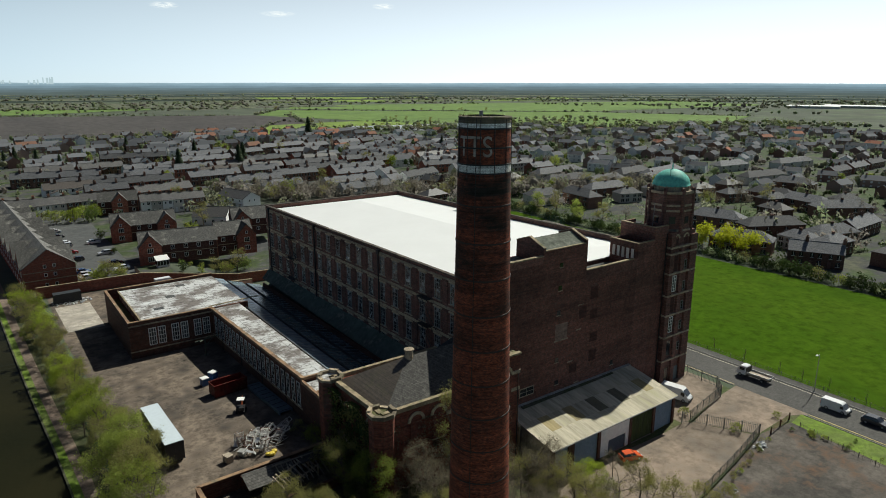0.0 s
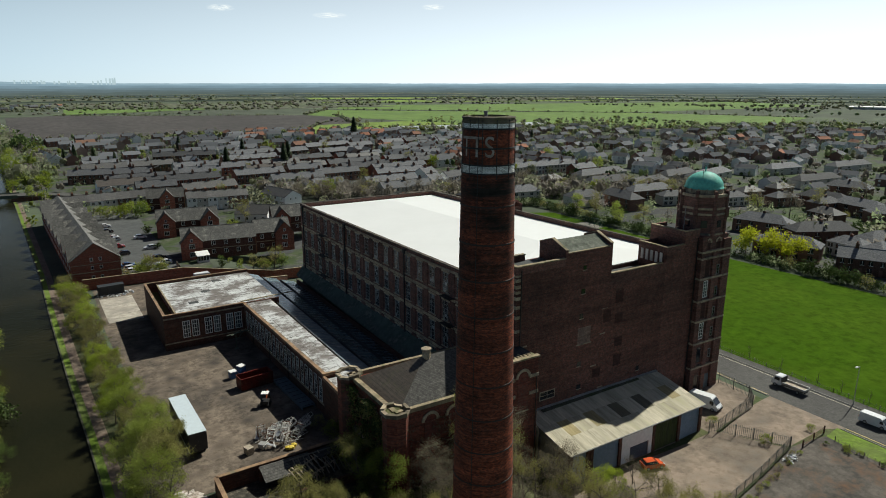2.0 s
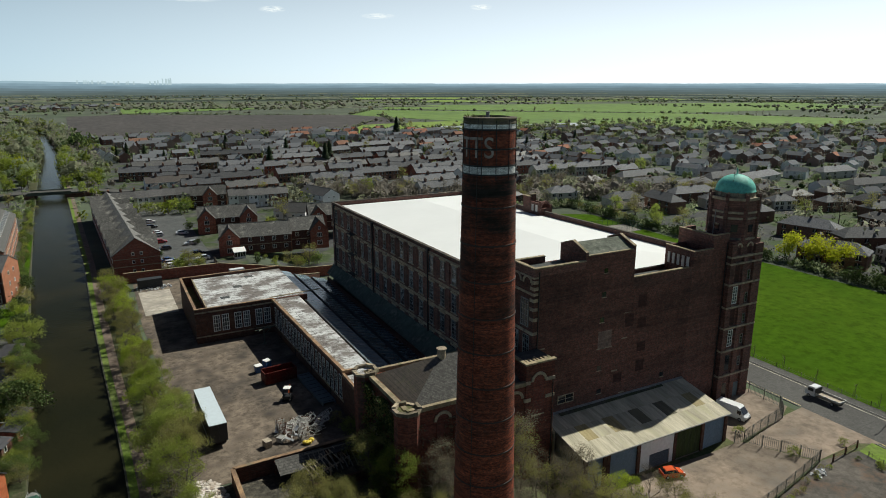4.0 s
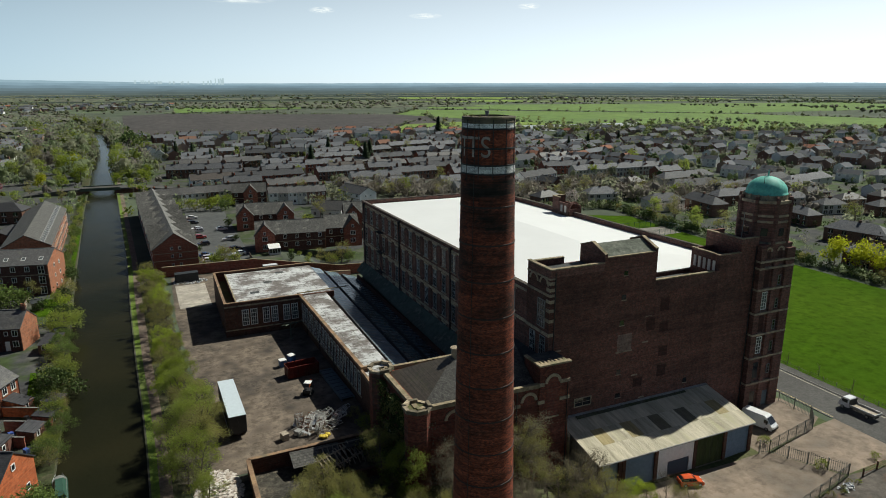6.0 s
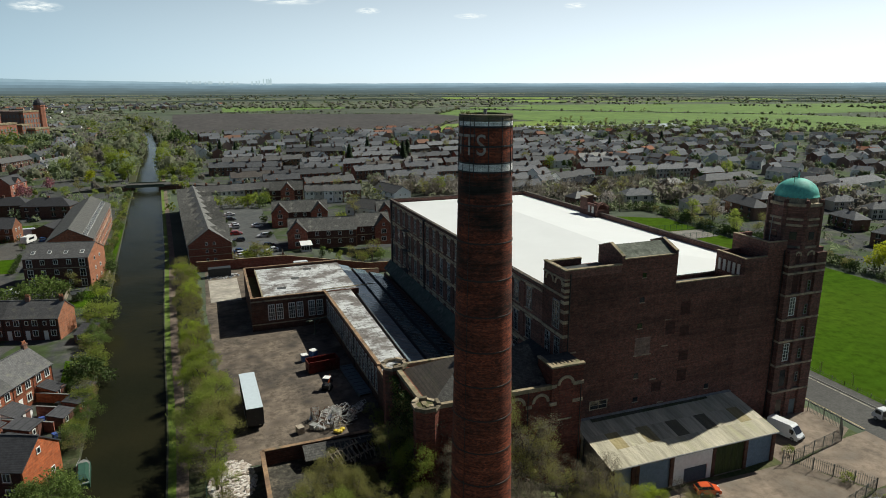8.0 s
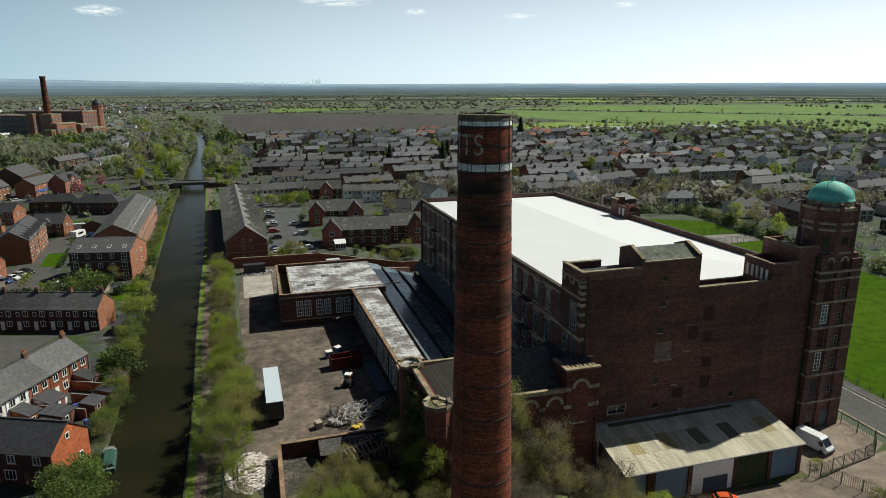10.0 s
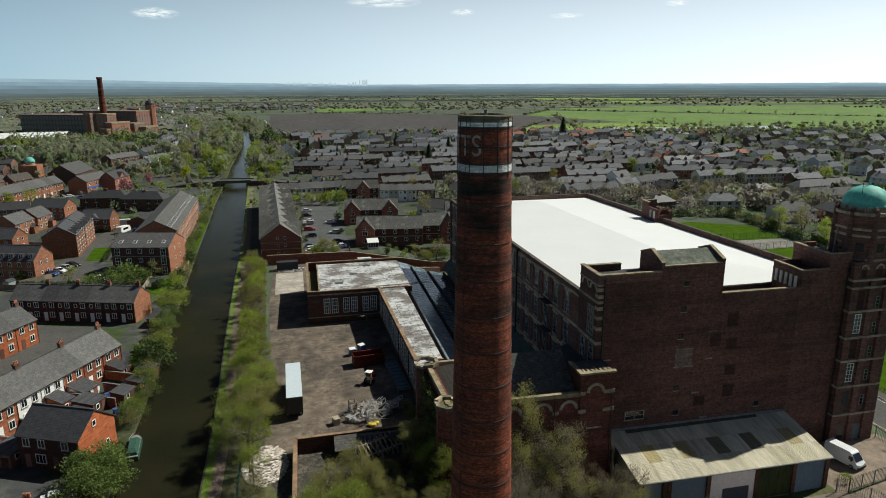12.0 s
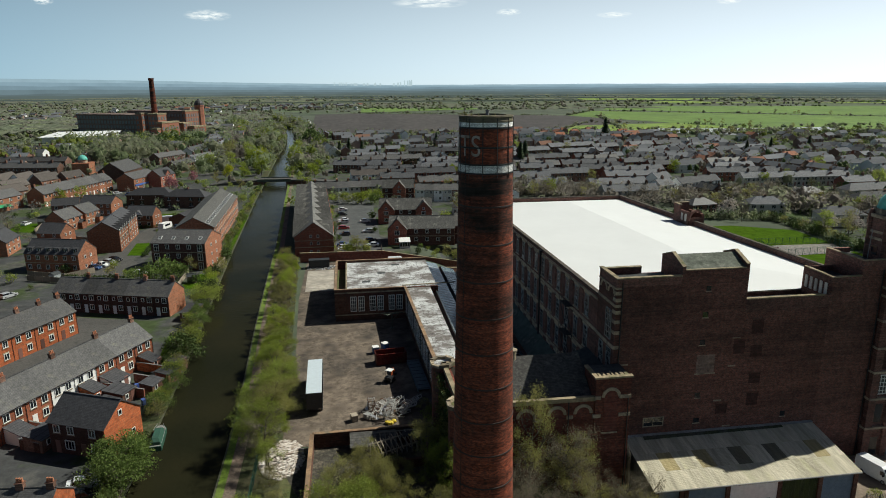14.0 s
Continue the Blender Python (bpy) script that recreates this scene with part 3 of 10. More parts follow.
patch("pavement", rect(123.2, -160, 125.4, 420), 0.12, ASPHALT, "dark asphalt pavement beside the field", "pavement")
for x, y0, y1 in ((123.1, -160, 420), (113.9, 61, 90), (113.0, -160, 47)):
    g = Geo().box(x - 0.1, y0, EAST - 0.2, x + 0.1, y1, EAST + 0.13)
    setting("kerb", g, KERB, "pale concrete kerb along the road", "kerb")
patch("road_line", rect(122.3, -100, 122.42, 300), 0.036, PAINT_LINE, "worn white edge line on the road", "road marking")
patch("yellow_line", rect(114.35, 61, 114.5, 85), 0.036, YELLOW_LINE, "worn yellow line along the kerb", "road marking")
patch("yellow_line_south", [(112.6, -100), (112.8, -100), (113.9, 46.5), (113.7, 46.5)], 0.06, YELLOW_LINE, "worn yellow line along the kerb", "road marking")
patch("verge_road", [(108.5, 47), (112.8, 47.5), (112.8, -60), (105, -60), (106, 20)], 0.06, VERGE, "mossy rough grass bank by the road", "grass")
patch("field", [(125.4, -200), (194, -200), (196, 60), (194, 135), (196, 215), (176, 226), (125.4, 226)], 0.06, GRASS, "bright green mown playing field", "field")
patch("court", [(166, 181), (194, 182.5), (195.4, 195), (167, 197)], 0.09, COURT, "grey tarmac ball court with a fence", "court")
patch("forecourt", [(66, 42), (79, 45), (100, 48.5), (95, 58.5), (62, 59.6), (62, 44)], 0.06, CONCRETE, "cracked pinkish concrete forecourt", "concrete")
patch("drive", [(100.5, 48.5), (110.5, 48.6), (114, 46.5), (114, 60.5), (108, 60), (95.5, 57.5)], 0.05, CONCRETE, "pinkish concrete drive to the road", "concrete")
patch("shed_side", [(94, 58.2), (107, 59.6), (112, 62), (112, 70), (94, 70)], 0.04, CONCRETE, "rough concrete beside the shed", "concrete")
patch("cinder_lot", [(72, 5), (106, 5), (107.5, 30), (109, 47), (101, 48.3), (80, 44.5), (72, 42)], 0.05, GRAVEL, "grey cinder lot with puddle stains", "gravel")
patch("car_park", [(19.5, 190), (35, 190), (35, 296), (19.5, 296)], 0.05, LOT_ASPHALT, "asphalt car park between flats and houses", "car park")
patch("ploughed_field", [(-15, 735), (330, 690), (420, 1000), (380, 1030), (30, 1210), (-30, 1180)], 0.25, PLOUGHED, "dark ploughed field beyond the town", "field")
patch("meadow_a", [(48, 1240), (290, 1330), (316, 1460), (58, 1460)], 0.4, MEADOW, "bright green meadow far off", "field")
patch("meadow_b", [(250, 672), (272, 622), (352, 690), (446, 672), (500, 752), (484, 806), (396, 802), (305, 784)], 0.3, PALE_MEADOW, "yellow-green young crop field", "field")
patch("meadow_c", [(480, 700), (690, 440), (1000, 560), (900, 800), (480, 1190), (380, 1030)], 0.35, MEADOW, "broad green meadow far off", "field")
patch("meadow_d", [(420, 450), (475, 370), (500, 380), (450, 470)], 0.25, MEADOW, "small green field among houses", "field")
patch("meadow_e", [(900, 820), (1500, 800), (1600, 1100), (600, 1400), (520, 1230)], 0.45, MEADOW, "pale green fields near the horizon", "field")
patch("meadow_f", [(640, 1600), (1500, 1300), (1700, 1700), (800, 2200)], 0.6, PALE_MEADOW, "pale green fields near the horizon", "field")
patch("town_green", [(157, 402), (181, 404), (179, 421), (159, 417)], 0.06, GRASS, "small bright green among the terraces", "grass")
patch("town_green", [(62, 407), (85, 404), (85, 421), (65, 425)], 0.06, GRASS, "small bright green among the terraces", "grass")
patch("pond", [(366, 652), (374, 640), (414, 604), (560, 640), (600, 690), (470, 690), (376, 716)], 0.5, POND, "pale flooded strip at the field edge", "water")

# ---- shared window builder ----
def window_mesh(w, h, cols, rows, bar=0.06, depth=0.10, edge=0.09):
    """A frame with glazing bars in the plane y = 0 (outside is -y), its foot at z = 0, centred on x = 0; and its pane."""
    f = Geo()
    f.box(-w / 2, -depth, 0, -w / 2 + edge, 0, h).box(w / 2 - edge, -depth, 0, w / 2, 0, h)
    f.box(-w / 2 + edge, -depth, 0, w / 2 - edge, 0, edge).box(-w / 2 + edge, -depth, h - edge, w / 2 - edge, 0, h)
    for i in range(1, cols):
        x = -w / 2 + w * i / cols
        f.box(x - bar / 2, -depth * 0.8, edge, x + bar / 2, -depth * 0.2, h - edge)
    for j in range(1, rows):
        z = h * j / rows
        f.box(-w / 2 + edge, -depth * 0.75, z - bar / 2, w / 2 - edge, -depth * 0.25, z + bar / 2)
    p = Geo().box(-w / 2 + edge, -depth * 0.45, edge, w / 2 - edge, -depth * 0.35, h - edge)
    return f, p


class WindowKind:
    def __init__(self, w, h, cols, rows, frame_mat, glass_mat, **k):
        f, p = window_mesh(w, h, cols, rows, **k)
        self.frame, self.pane, self.w, self.h = f.mesh("window", frame_mat), p.mesh("pane", glass_mat), w, h

    def put(self, parent, x, y, z, rz=0.0, label="", name="window"):
        a = part(name, self.frame, None, parent, label, pose(x, y, z, 0, 0, rz))
        part("pane", self.pane, None, a)
        return a


def arch_ring(r0, r1, y0, y1, n=12):
    """Half a hoop round x = 0, z = 0, standing on z = 0."""
    g = Geo()
    for i in range(n + 1):
        a = math.pi * i / n
        g.v += [(r * math.cos(a), y, r * math.sin(a)) for r, y in ((r0, y0), (r1, y0), (r1, y1), (r0, y1))]
    for i in range(n):
        k = 4 * i
        g.f += [(k + j, k + 4 + j, k + 4 + (j + 1) % 4, k + (j + 1) % 4) for j in range(4)]
    g.f += [(0, 1, 2, 3), (4 * n + 3, 4 * n + 2, 4 * n + 1, 4 * n)]
    return g


STAIR_FELT = ground_mat("green-grey roof felt", (0.15, 0.16, 0.135), (0.10, 0.11, 0.09), (0.20, 0.20, 0.17), 0.4, 1.5, 0.95, 0.2, spec=0.1)
# ---- the chimney ----
TURRET_STONE = ground_mat("dirty mossy stone", (0.22, 0.18, 0.13), (0.11, 0.095, 0.07), (0.07, 0.08, 0.035), 0.5, 1.6, 0.95)
def chimney():
    cx, cy, top = 36.85, 44.6, 51.05
    base = ground_z(cx, cy)
    t = thing("mill_chimney", pose(cx, cy, 0), "tall round red-brick mill chimney with white painted bands and iron hoops", "chimney")

    def rad(z):
        return 2.26 + (top - z) * 0.0197

    g = Geo()
    zs = [base - 0.3] + [base + (top - 0.55 - base) * i / 14 for i in range(1, 15)]
    g.rings([(rad(z), z) for z in zs], 48, caps=False)
    g.rings([(1.7, top - 3.0), (1.7, top - 0.3)], 32, caps=False)
    g.smooth = True
    part("shaft", g, STACK_BRICK, t)
    g = Geo().rings([(rad(top) + 0.0, top - 0.55), (rad(top) + 0.07, top - 0.5), (rad(top) + 0.07, top - 0.38), (rad(top) + 0.02, top - 0.34), (rad(top) + 0.02, top - 0.16), (rad(top) + 0.09, top - 0.1), (rad(top) + 0.05, top), (1.72, top + 0.05), (1.72, top - 1.5)], 48, caps=False)
    part("cap", g, TURRET_STONE, t, "weathered mossy brick cap")
    g = Geo().rings([(1.72, top - 1.4), (0.05, top - 1.38)], 24, caps=False)
    part("flue", g, FELT, t, "black sooty flue opening")
    white = STACK_WHITE
    for name, a, b in (("white_band", top - 1.02, top - 0.22), ("white_band", top - 4.72, top - 4.06)):
        part(name, Geo().rings([(rad(a) + 0.012, a), (rad(b) + 0.012, b)], 48, caps=False), white, t, "flaking white paint band")
    for i, d in enumerate([0.98, 2.6, 4.02, 4.76] + [7.6 + 3.35 * k for k in range(13)]):
        z = top - d
        if z > base + 1:
            g = Geo().rings([(rad(z) + 0.005, z - 0.07), (rad(z) + 0.05, z - 0.06), (rad(z) + 0.05, z + 0.06), (rad(z) + 0.005, z + 0.07)], 40, caps=False)
            part("iron_hoop", g, BLACK_IRON if d < 5 else STACK_HOOP, t)
    for a in range(0, 360, 30):
        k, s = math.cos(radians(a + 12)), math.sin(radians(a + 12))
        g = Geo().rod(((rad(top - 5) + 0.03) * k, (rad(top - 5) + 0.03) * s, top - 5.2), ((rad(top) + 0.05) * k, (rad(top) + 0.05) * s, top - 0.2), 0.035, n=4)
        part("iron_strap", g, BLACK_IRON, t)
    k, s = math.cos(radians(213)), math.sin(radians(213))
    part("conductor", Geo().rod(((rad(0) + 0.05) * k, (rad(0) + 0.05) * s, base), ((rad(top) + 0.06) * k, (rad(top) + 0.06) * s, top), 0.03, n=4), BLACK_IRON, t)
    part("vent_pipe", Geo().rings([(0.16, top - 0.3), (0.16, top + 0.32), (0.2, top + 0.34), (0.2, top + 0.4)], 10, 0.3, 0.9), GREY_PAINT, t)
    rng = random.Random(5)
    for i in range(14):
        a, r, g = rng.uniform(2.0, 5.0), rng.uniform(1.8, 2.2), Geo()
        for k in range(5):
            p = Vector((r * math.cos(a), r * math.sin(a), top))
            g.rod(p, p + Vector((rng.uniform(-.12, .12), rng.uniform(-.12, .12), rng.uniform(.1, .32))), 0.02, 0.004, 3)
        part("weed", g, LEAF_OLIVE, t, "tuft of weed on the rim")
    # white painted letters that follow the curve
    for ch, ang in (("T", 181.5), ("T", 209.5), ("S", 236.8)):
        c = bpy.data.curves.new("letter", "FONT")
        c.body, c.size, c.align_x, c.extrude = ch, 2.5, "CENTER", 0.0
        tmp = bpy.data.objects.new("letter", c)
        scene.collection.objects.link(tmp)
        dg = bpy.context.evaluated_depsgraph_get()
        me = bpy.data.meshes.new_from_object(tmp.evaluated_get(dg))
        bpy.data.objects.remove(tmp)
        b = bmesh.new()
        b.from_mesh(me)
        bmesh.ops.subdivide_edges(b, edges=b.edges[:], cuts=2)
        bmesh.ops.triangulate(b, faces=b.faces[:])
        for v in b.verts:
            z = top - 3.30 + v.co.y
            a, r = radians(ang) + v.co.x * 0.82 / rad(z), rad(z) + 0.03
            v.co = (r * math.cos(a), r * math.sin(a), z)
        b.to_mesh(me)
        b.free()
        me.materials.clear()
        me.materials.append(LETTER_PAINT)
        part("letter", me, None, t, "faded white painted letter")


STACK_WHITE = brick_mat("white glazed brick", (0.88, 0.88, 0.87), (0.78, 0.78, 0.76), (0.30, 0.29, 0.27), sooty=0.1, big=0.6, bw=0.30, bh=0.11, course=(0.8, 1.15), radius=2.4, grime=(0.42, 0.75), joint=0.014)
STACK_HOOP = plain_mat("weathered hoop", (0.045, 0.03, 0.027), 0.7, 0.2)
LETTER_PAINT = ground_mat("faded letter paint", (0.42, 0.37, 0.33), (0.33, 0.28, 0.25), (0.2, 0.14, 0.11), 1.0, 4.0, 0.9)
chimney()


# ---- the mill ----
SW, NW, NE, SE = (60.8, 70.2), (59.15, 158.0), (98.4, 157.4), (105.2, 72.0)
FAC_A, FAC_B = Vector((60.75, 76.5)), Vector((59.15, 158.0))


def facade_point(y, out=0.0):
    """A place on the west front at that y, so far outside the wall."""
    t = (y - FAC_A.y) / (FAC_B.y - FAC_A.y)
    return FAC_A.x + (FAC_B.x - FAC_A.x) * t - out


def mill():
    t = thing("mill", pose(0, 0, 0), "huge dark red-brick Edwardian cotton mill with flat white roof", "mill")
    zb = -4.5
    rz = -90 + 1.12
    # main block below the roof, and the parapets
    g = Geo()
    g.prism([(60.75, 76.5), (104.4, 76.5), (98.4, 157.4), (59.15, 158.0)], zb, 22.3)
    part("main_wall", g, MILL_BRICK, t)
    for q in (([(60.75, 76.5), (61.2, 76.5), (59.6, 157.5), (59.15, 158.0)], 22.3, 23.35), ([(59.15, 158.0), (59.6, 157.5), (98.0, 156.9), (98.4, 157.4)], 22.3, 23.35), ([(103.9, 77.0), (104.4, 76.5), (98.4, 157.4), (98.0, 156.9)], 22.3, 23.35)):
        part("parapet", Geo().prism(*q), MILL_BRICK, t)
    for q in (([(60.6, 76.5), (61.3, 76.5), (59.7, 157.5), (59.0, 158.1)], 23.35, 23.55), ([(59.0, 158.1), (59.7, 157.4), (97.9, 156.8), (98.5, 157.5)], 23.35, 23.56), ([(103.8, 77.0), (104.5, 76.5), (98.5, 157.5), (97.9, 156.8)], 23.35, 23.57)):
        part("coping", Geo().prism(*q), SOOT_COPING, t, "soot-darkened stone coping")
    # white membrane roof with a low ridge
    g = Geo()
    a, b, c, d = (61.2, 76.6), (103.9, 76.6), (97.95, 156.85), (59.65, 157.45)
    r1, r2 = (84.5, 92.0), (81.0, 148.0)
    zl, zr = 22.45, 23.75
    g.face((*a, zl), (*b, zl), (*r1, zr))
    g.face((*b, zl), (*c, zl), (*r2, zr), (*r1, zr))
    g.face((*c, zl), (*d, zl), (*r2, zr))
    g.face((*d, zl), (*a, zl), (*r1, zr), (*r2, zr))
    part("roof_membrane", g, MEMBRANE, t, "clean white roofing membrane")
    # ruined turret astride the east parapet: two walls with openings, a broken half-round back
    tx, ty = 100.9, 125.2
    part("roof_turret", Geo().box(tx - 1.9, ty - 3.4, 22.4, tx - 1.5, ty + 3.2, 25.6).box(tx - 1.5, ty + 2.8, 22.4, tx + 1.6, ty + 3.2, 26.6).box(tx - 1.9, ty + 0.4, 25.6, tx - 1.5, ty + 3.2, 26.6), MILL_BRICK, t, "broken brick turret on the parapet")
    part("turret_back", arch_ring(1.9, 2.3, -0.3, 0.3, 12), MILL_BRICK, t, "broken brick arch", pose(tx + 0.3, ty - 2.6, 23.6, 0, 0, 20))
    part("turret_pier", Geo().box(tx + 1.4, ty - 3.4, 22.4, tx + 2.0, ty + 3.0, 25.0).box(tx - 1.7, ty - 3.4, 22.4, tx + 1.4, ty - 3.0, 24.2), MILL_BRICK, t)
    for k in (-2.4, -0.8):
        part("turret_opening", Geo().box(tx - 1.96, ty + k - 0.4, 23.4, tx - 1.88, ty + k + 0.4, 25.0), CREAM_RENDER, t, "pale boarded opening")
    part("turret_coping", Geo().box(tx - 2.0, ty + 0.3, 26.6, tx - 1.4, ty + 3.3, 26.75).box(tx - 1.4, ty + 2.7, 26.6, tx + 1.7, ty + 3.3, 26.75), PARAPET, t)
    # west front: string courses, plinth, pilasters, windows
    for z, h, o in ((22.45, 0.35, 0.16), (17.35, 0.5, 0.10), (12.35, 0.5, 0.10), (7.3, 0.5, 0.10)):
        g = Geo().prism([(facade_point(76.5, o), 76.5), (facade_point(76.5, -0.1), 76.5), (facade_point(158, -0.1), 158), (facade_point(158, o), 158)], z, z + h)
        part("string_course", g, STONE, t, "soot-darkened stone band")
    g = Geo().prism([(facade_point(80.5, 1.9), 80.5), (facade_point(80.5, 0), 80.5), (facade_point(158, 0), 158), (facade_point(158, 1.9), 158)], zb, [1.2, 3.2, 3.2, 1.2])
    part("plinth", g, GREEN_CONCRETE, t, "green-stained sloping concrete plinth")
    tall = WindowKind(1.6, 3.6, 3, 5, GREY_PAINT, MILL_GLASS, bar=0.06, depth=0.07, edge=0.10)
    low = WindowKind(1.6, 3.1, 3, 4, GREY_PAINT, MILL_GLASS, bar=0.06, depth=0.07, edge=0.10)
    sill = Geo().box(-1.2, -0.18, -0.16, 1.2, 0.02, 0.0).mesh("sill", STONE)
    lintel = Geo().box(-1.25, -0.07, 0.0, 1.25, 0.02, 0.3).mesh("lintel", STONE)
    for k in range(18):
        y = 80.7 + 4.36 * k
        for z, kind in ((18.45, tall), (13.3, tall), (8.35, tall), (3.75, low)):
            if z < 5 and y < 84:
                continue
            w = kind.put(t, facade_point(y, 0.01), y, z, rz)
            part("sill", sill, None, w)
            part("lintel", lintel, None, w, m=pose(0, 0, kind.h))
        y2 = y + 2.18
        part("pier", Geo().box(facade_point(y2, 0.09), y2 - 0.55, 3.2, facade_point(y2, -0.05), y2 + 0.55, 22.3), MILL_BRICK, t)
    for y in (103.6, 130.6, 155.8):
        part("downpipe", Geo().rod((facade_point(y, 0.28), y, 2.0), (facade_point(y, 0.28), y, 23.0), 0.16, n=6).box(facade_point(y, 0.5), y - 0.35, 22.3, facade_point(y, 0.0), y + 0.35, 23.2), BLACK_IRON, t)
    # fire escapes on the west front
    for y in (88.0, 143.0):
        for z in (8.0, 13.0, 18.0):
            g = Geo().box(facade_point(y, 1.3), y - 1.6, z, facade_point(y, 0.05), y + 1.6, z + 0.08)
            for yy in (y - 1.6, y - 0.5, y + 0.6, y + 1.6):
                g.rod((facade_point(y, 1.3), yy, z), (facade_point(y, 1.3), yy, z + 1.1), 0.03, n=4)
            g.rod((facade_point(y, 1.3), y - 1.6, z + 1.1), (facade_point(y, 1.3), y + 1.6, z + 1.1), 0.03, n=4)
            if z > 8:
                g.rod((facade_point(y, 1.2), y + 1.5, z), (facade_point(y, 1.2), y - 3.2, z - 5.0), 0.07, n=4).rod((facade_point(y, 0.5), y + 1.5, z), (facade_point(y, 0.5), y - 3.2, z - 5.0), 0.07, n=4)
            part("fire_escape", g, BLACK_IRON, t, "rusted iron fire escape")
    # south block: corner tower, stair head, notch, east block
    y0 = 70.2
    for nm, q in (("corner_tower", (60.8, y0, zb, 70.3, 76.5, 26.3)), ("stair_block", (70.3, y0, zb, 80.35, 76.5, 28.25)), ("notch_wall", (80.35, y0, zb, 93.6, 76.5, 21.6)), ("east_block", (93.6, y0, zb, 98.2, 76.5, 25.2)), ("tank_block", (98.2, y0, zb, 102.0, 78.0, 27.6))):
        part(nm, Geo().box(*q), END_BRICK, t, "blank sooty brick end wall")
    for q in ((60.8, y0, 26.3, 70.3, y0 + 0.45, 27.45), (60.8, y0 + 0.45, 26.3, 61.25, 76.5, 27.45), (61.25, 76.05, 26.3, 67.0, 76.5, 27.3), (80.35, y0, 21.6, 93.6, y0 + 0.4, 23.5), (93.6, y0, 25.2, 98.2, y0 + 0.4, 26.1), (93.6, y0 + 0.4, 25.2, 93.95, 76.5, 26.1), (93.95, 76.15, 25.2, 98.2, 76.5, 26.1), (98.2, y0, 27.6, 102.0, y0 + 0.4, 28.4), (98.2, y0 + 0.4, 27.6, 98.6, 78.0, 28.4), (98.6, 77.6, 27.6, 102.0, 78.0, 28.4)):
        part("block_parapet", Geo().box(*q), MILL_BRICK, t)
    for q in ((60.7, y0 - 0.1, 27.45, 70.3, y0 + 0.55, 27.62), (60.7, y0 + 0.55, 27.45, 61.35, 76.6, 27.62), (61.35, 75.95, 27.3, 67.0, 76.6, 27.45), (80.35, y0 - 0.08, 23.5, 92.6, y0 + 0.5, 23.66), (93.5, y0 - 0.06, 26.1, 98.2, y0 + 0.46, 26.24), (93.5, y0 + 0.46, 26.1, 94.0, 76.5, 26.24), (98.1, y0 - 0.06, 28.4, 102.0, y0 + 0.46, 28.53), (98.1, y0 + 0.46, 28.4, 98.65, 78.0, 28.53)):
        part("block_coping", Geo().box(*q), PARAPET, t, "pale worn stone coping")
    for q in ((61.3, y0 + 0.5, 26.3, 70.2, 76.0, 26.36), (80.4, y0 + 0.45, 21.6, 93.5, 76.4, 21.66), (94.0, y0 + 0.45, 25.2, 98.1, 76.1, 25.26), (98.65, y0 + 0.45, 27.6, 102.0, 77.5, 27.66)):
        part("felt_roof", Geo().box(*q), FELT, t, "dark felted flat roof")
    # stair head roof with raised gable ends
    ry, rzz = 73.6, 29.75
    g = Geo().slab((70.75, y0 + 0.15, 28.3), (79.9, y0 + 0.15, 28.3), (79.9, ry, rzz), (70.75, ry, rzz), 0.15).slab((79.9, 76.4, 28.7), (70.75, 76.4, 28.7), (70.75, ry, rzz), (79.9, ry, rzz), 0.15)
    part("stair_roof", g, STAIR_FELT, t, "dull green-grey stair roof")
    g = Geo()
    for x in (70.3, 79.9):
        k = len(g.v)
        pr = [(y0, 28.25), (y0, 28.75), (ry, rzz + 0.3), (76.5, 29.0), (76.5, 28.25)]
        g.v += [(x, a, b) for a, b in pr] + [(x + 0.45, a, b) for a, b in pr]
        g.f += [tuple(k + i for i in (4, 3, 2, 1, 0))[::-1], tuple(k + 5 + i for i in range(5))[::-1]] + [(k + i, k + (i + 1) % 5, k + 5 + (i + 1) % 5, k + 5 + i) for i in range(5)]
    part("stair_gable", g, MILL_BRICK, t)
    g = Geo()
    for x in (70.25, 79.85):
        g.slab((x, y0 - 0.02, 28.87), (x + 0.55, y0 - 0.02, 28.87), (x + 0.55, ry, rzz + 0.42), (x, ry, rzz + 0.42), 0.11)
        g.slab((x, ry, rzz + 0.42), (x + 0.55, ry, rzz + 0.42), (x + 0.55, 76.55, 29.12), (x, 76.55, 29.12), 0.11)
    g.box(70.8, y0 - 0.06, 28.25, 79.85, y0 + 0.3, 28.38)
    part("stair_coping", g, PARAPET, t)
    # small openings beside the notch, seen on its inner west face
    for i in range(5):
        y = y0 + 0.9 + i * 1.05
        part("louvre", Geo().box(93.5, y, 23.1, 93.62, y + 0.55, 25.0), CREAM_RENDER, t, "pale bricked-up opening")
    # blocked and small openings of the end wall
    for x, z, w, h, mat, nm in ((74.4, 25.5, .7, .7, GLASS, "wall_opening"), (74.3, 21.6, .8, .8, GLASS, "wall_opening"), (74.2, 17.4, .8, .8, GLASS, "wall_opening"), (74.2, 9.1, .8, .8, GLASS, "wall_opening"), (74.4, 5.0, .9, .7, GLASS, "wall_opening"), (88.3, 5.0, .8, .8, GLASS, "wall_opening")):
        part(nm, Geo().box(x - w / 2, y0 - 0.02, z - h / 2, x + w / 2, y0 + 0.02, z + h / 2), mat, t)
        part("sill", Geo().box(x - w / 2 - .1, y0 - 0.09, z - h / 2 - .14, x + w / 2 + .1, y0 + 0.02, z - h / 2 - .02), STONE, t)
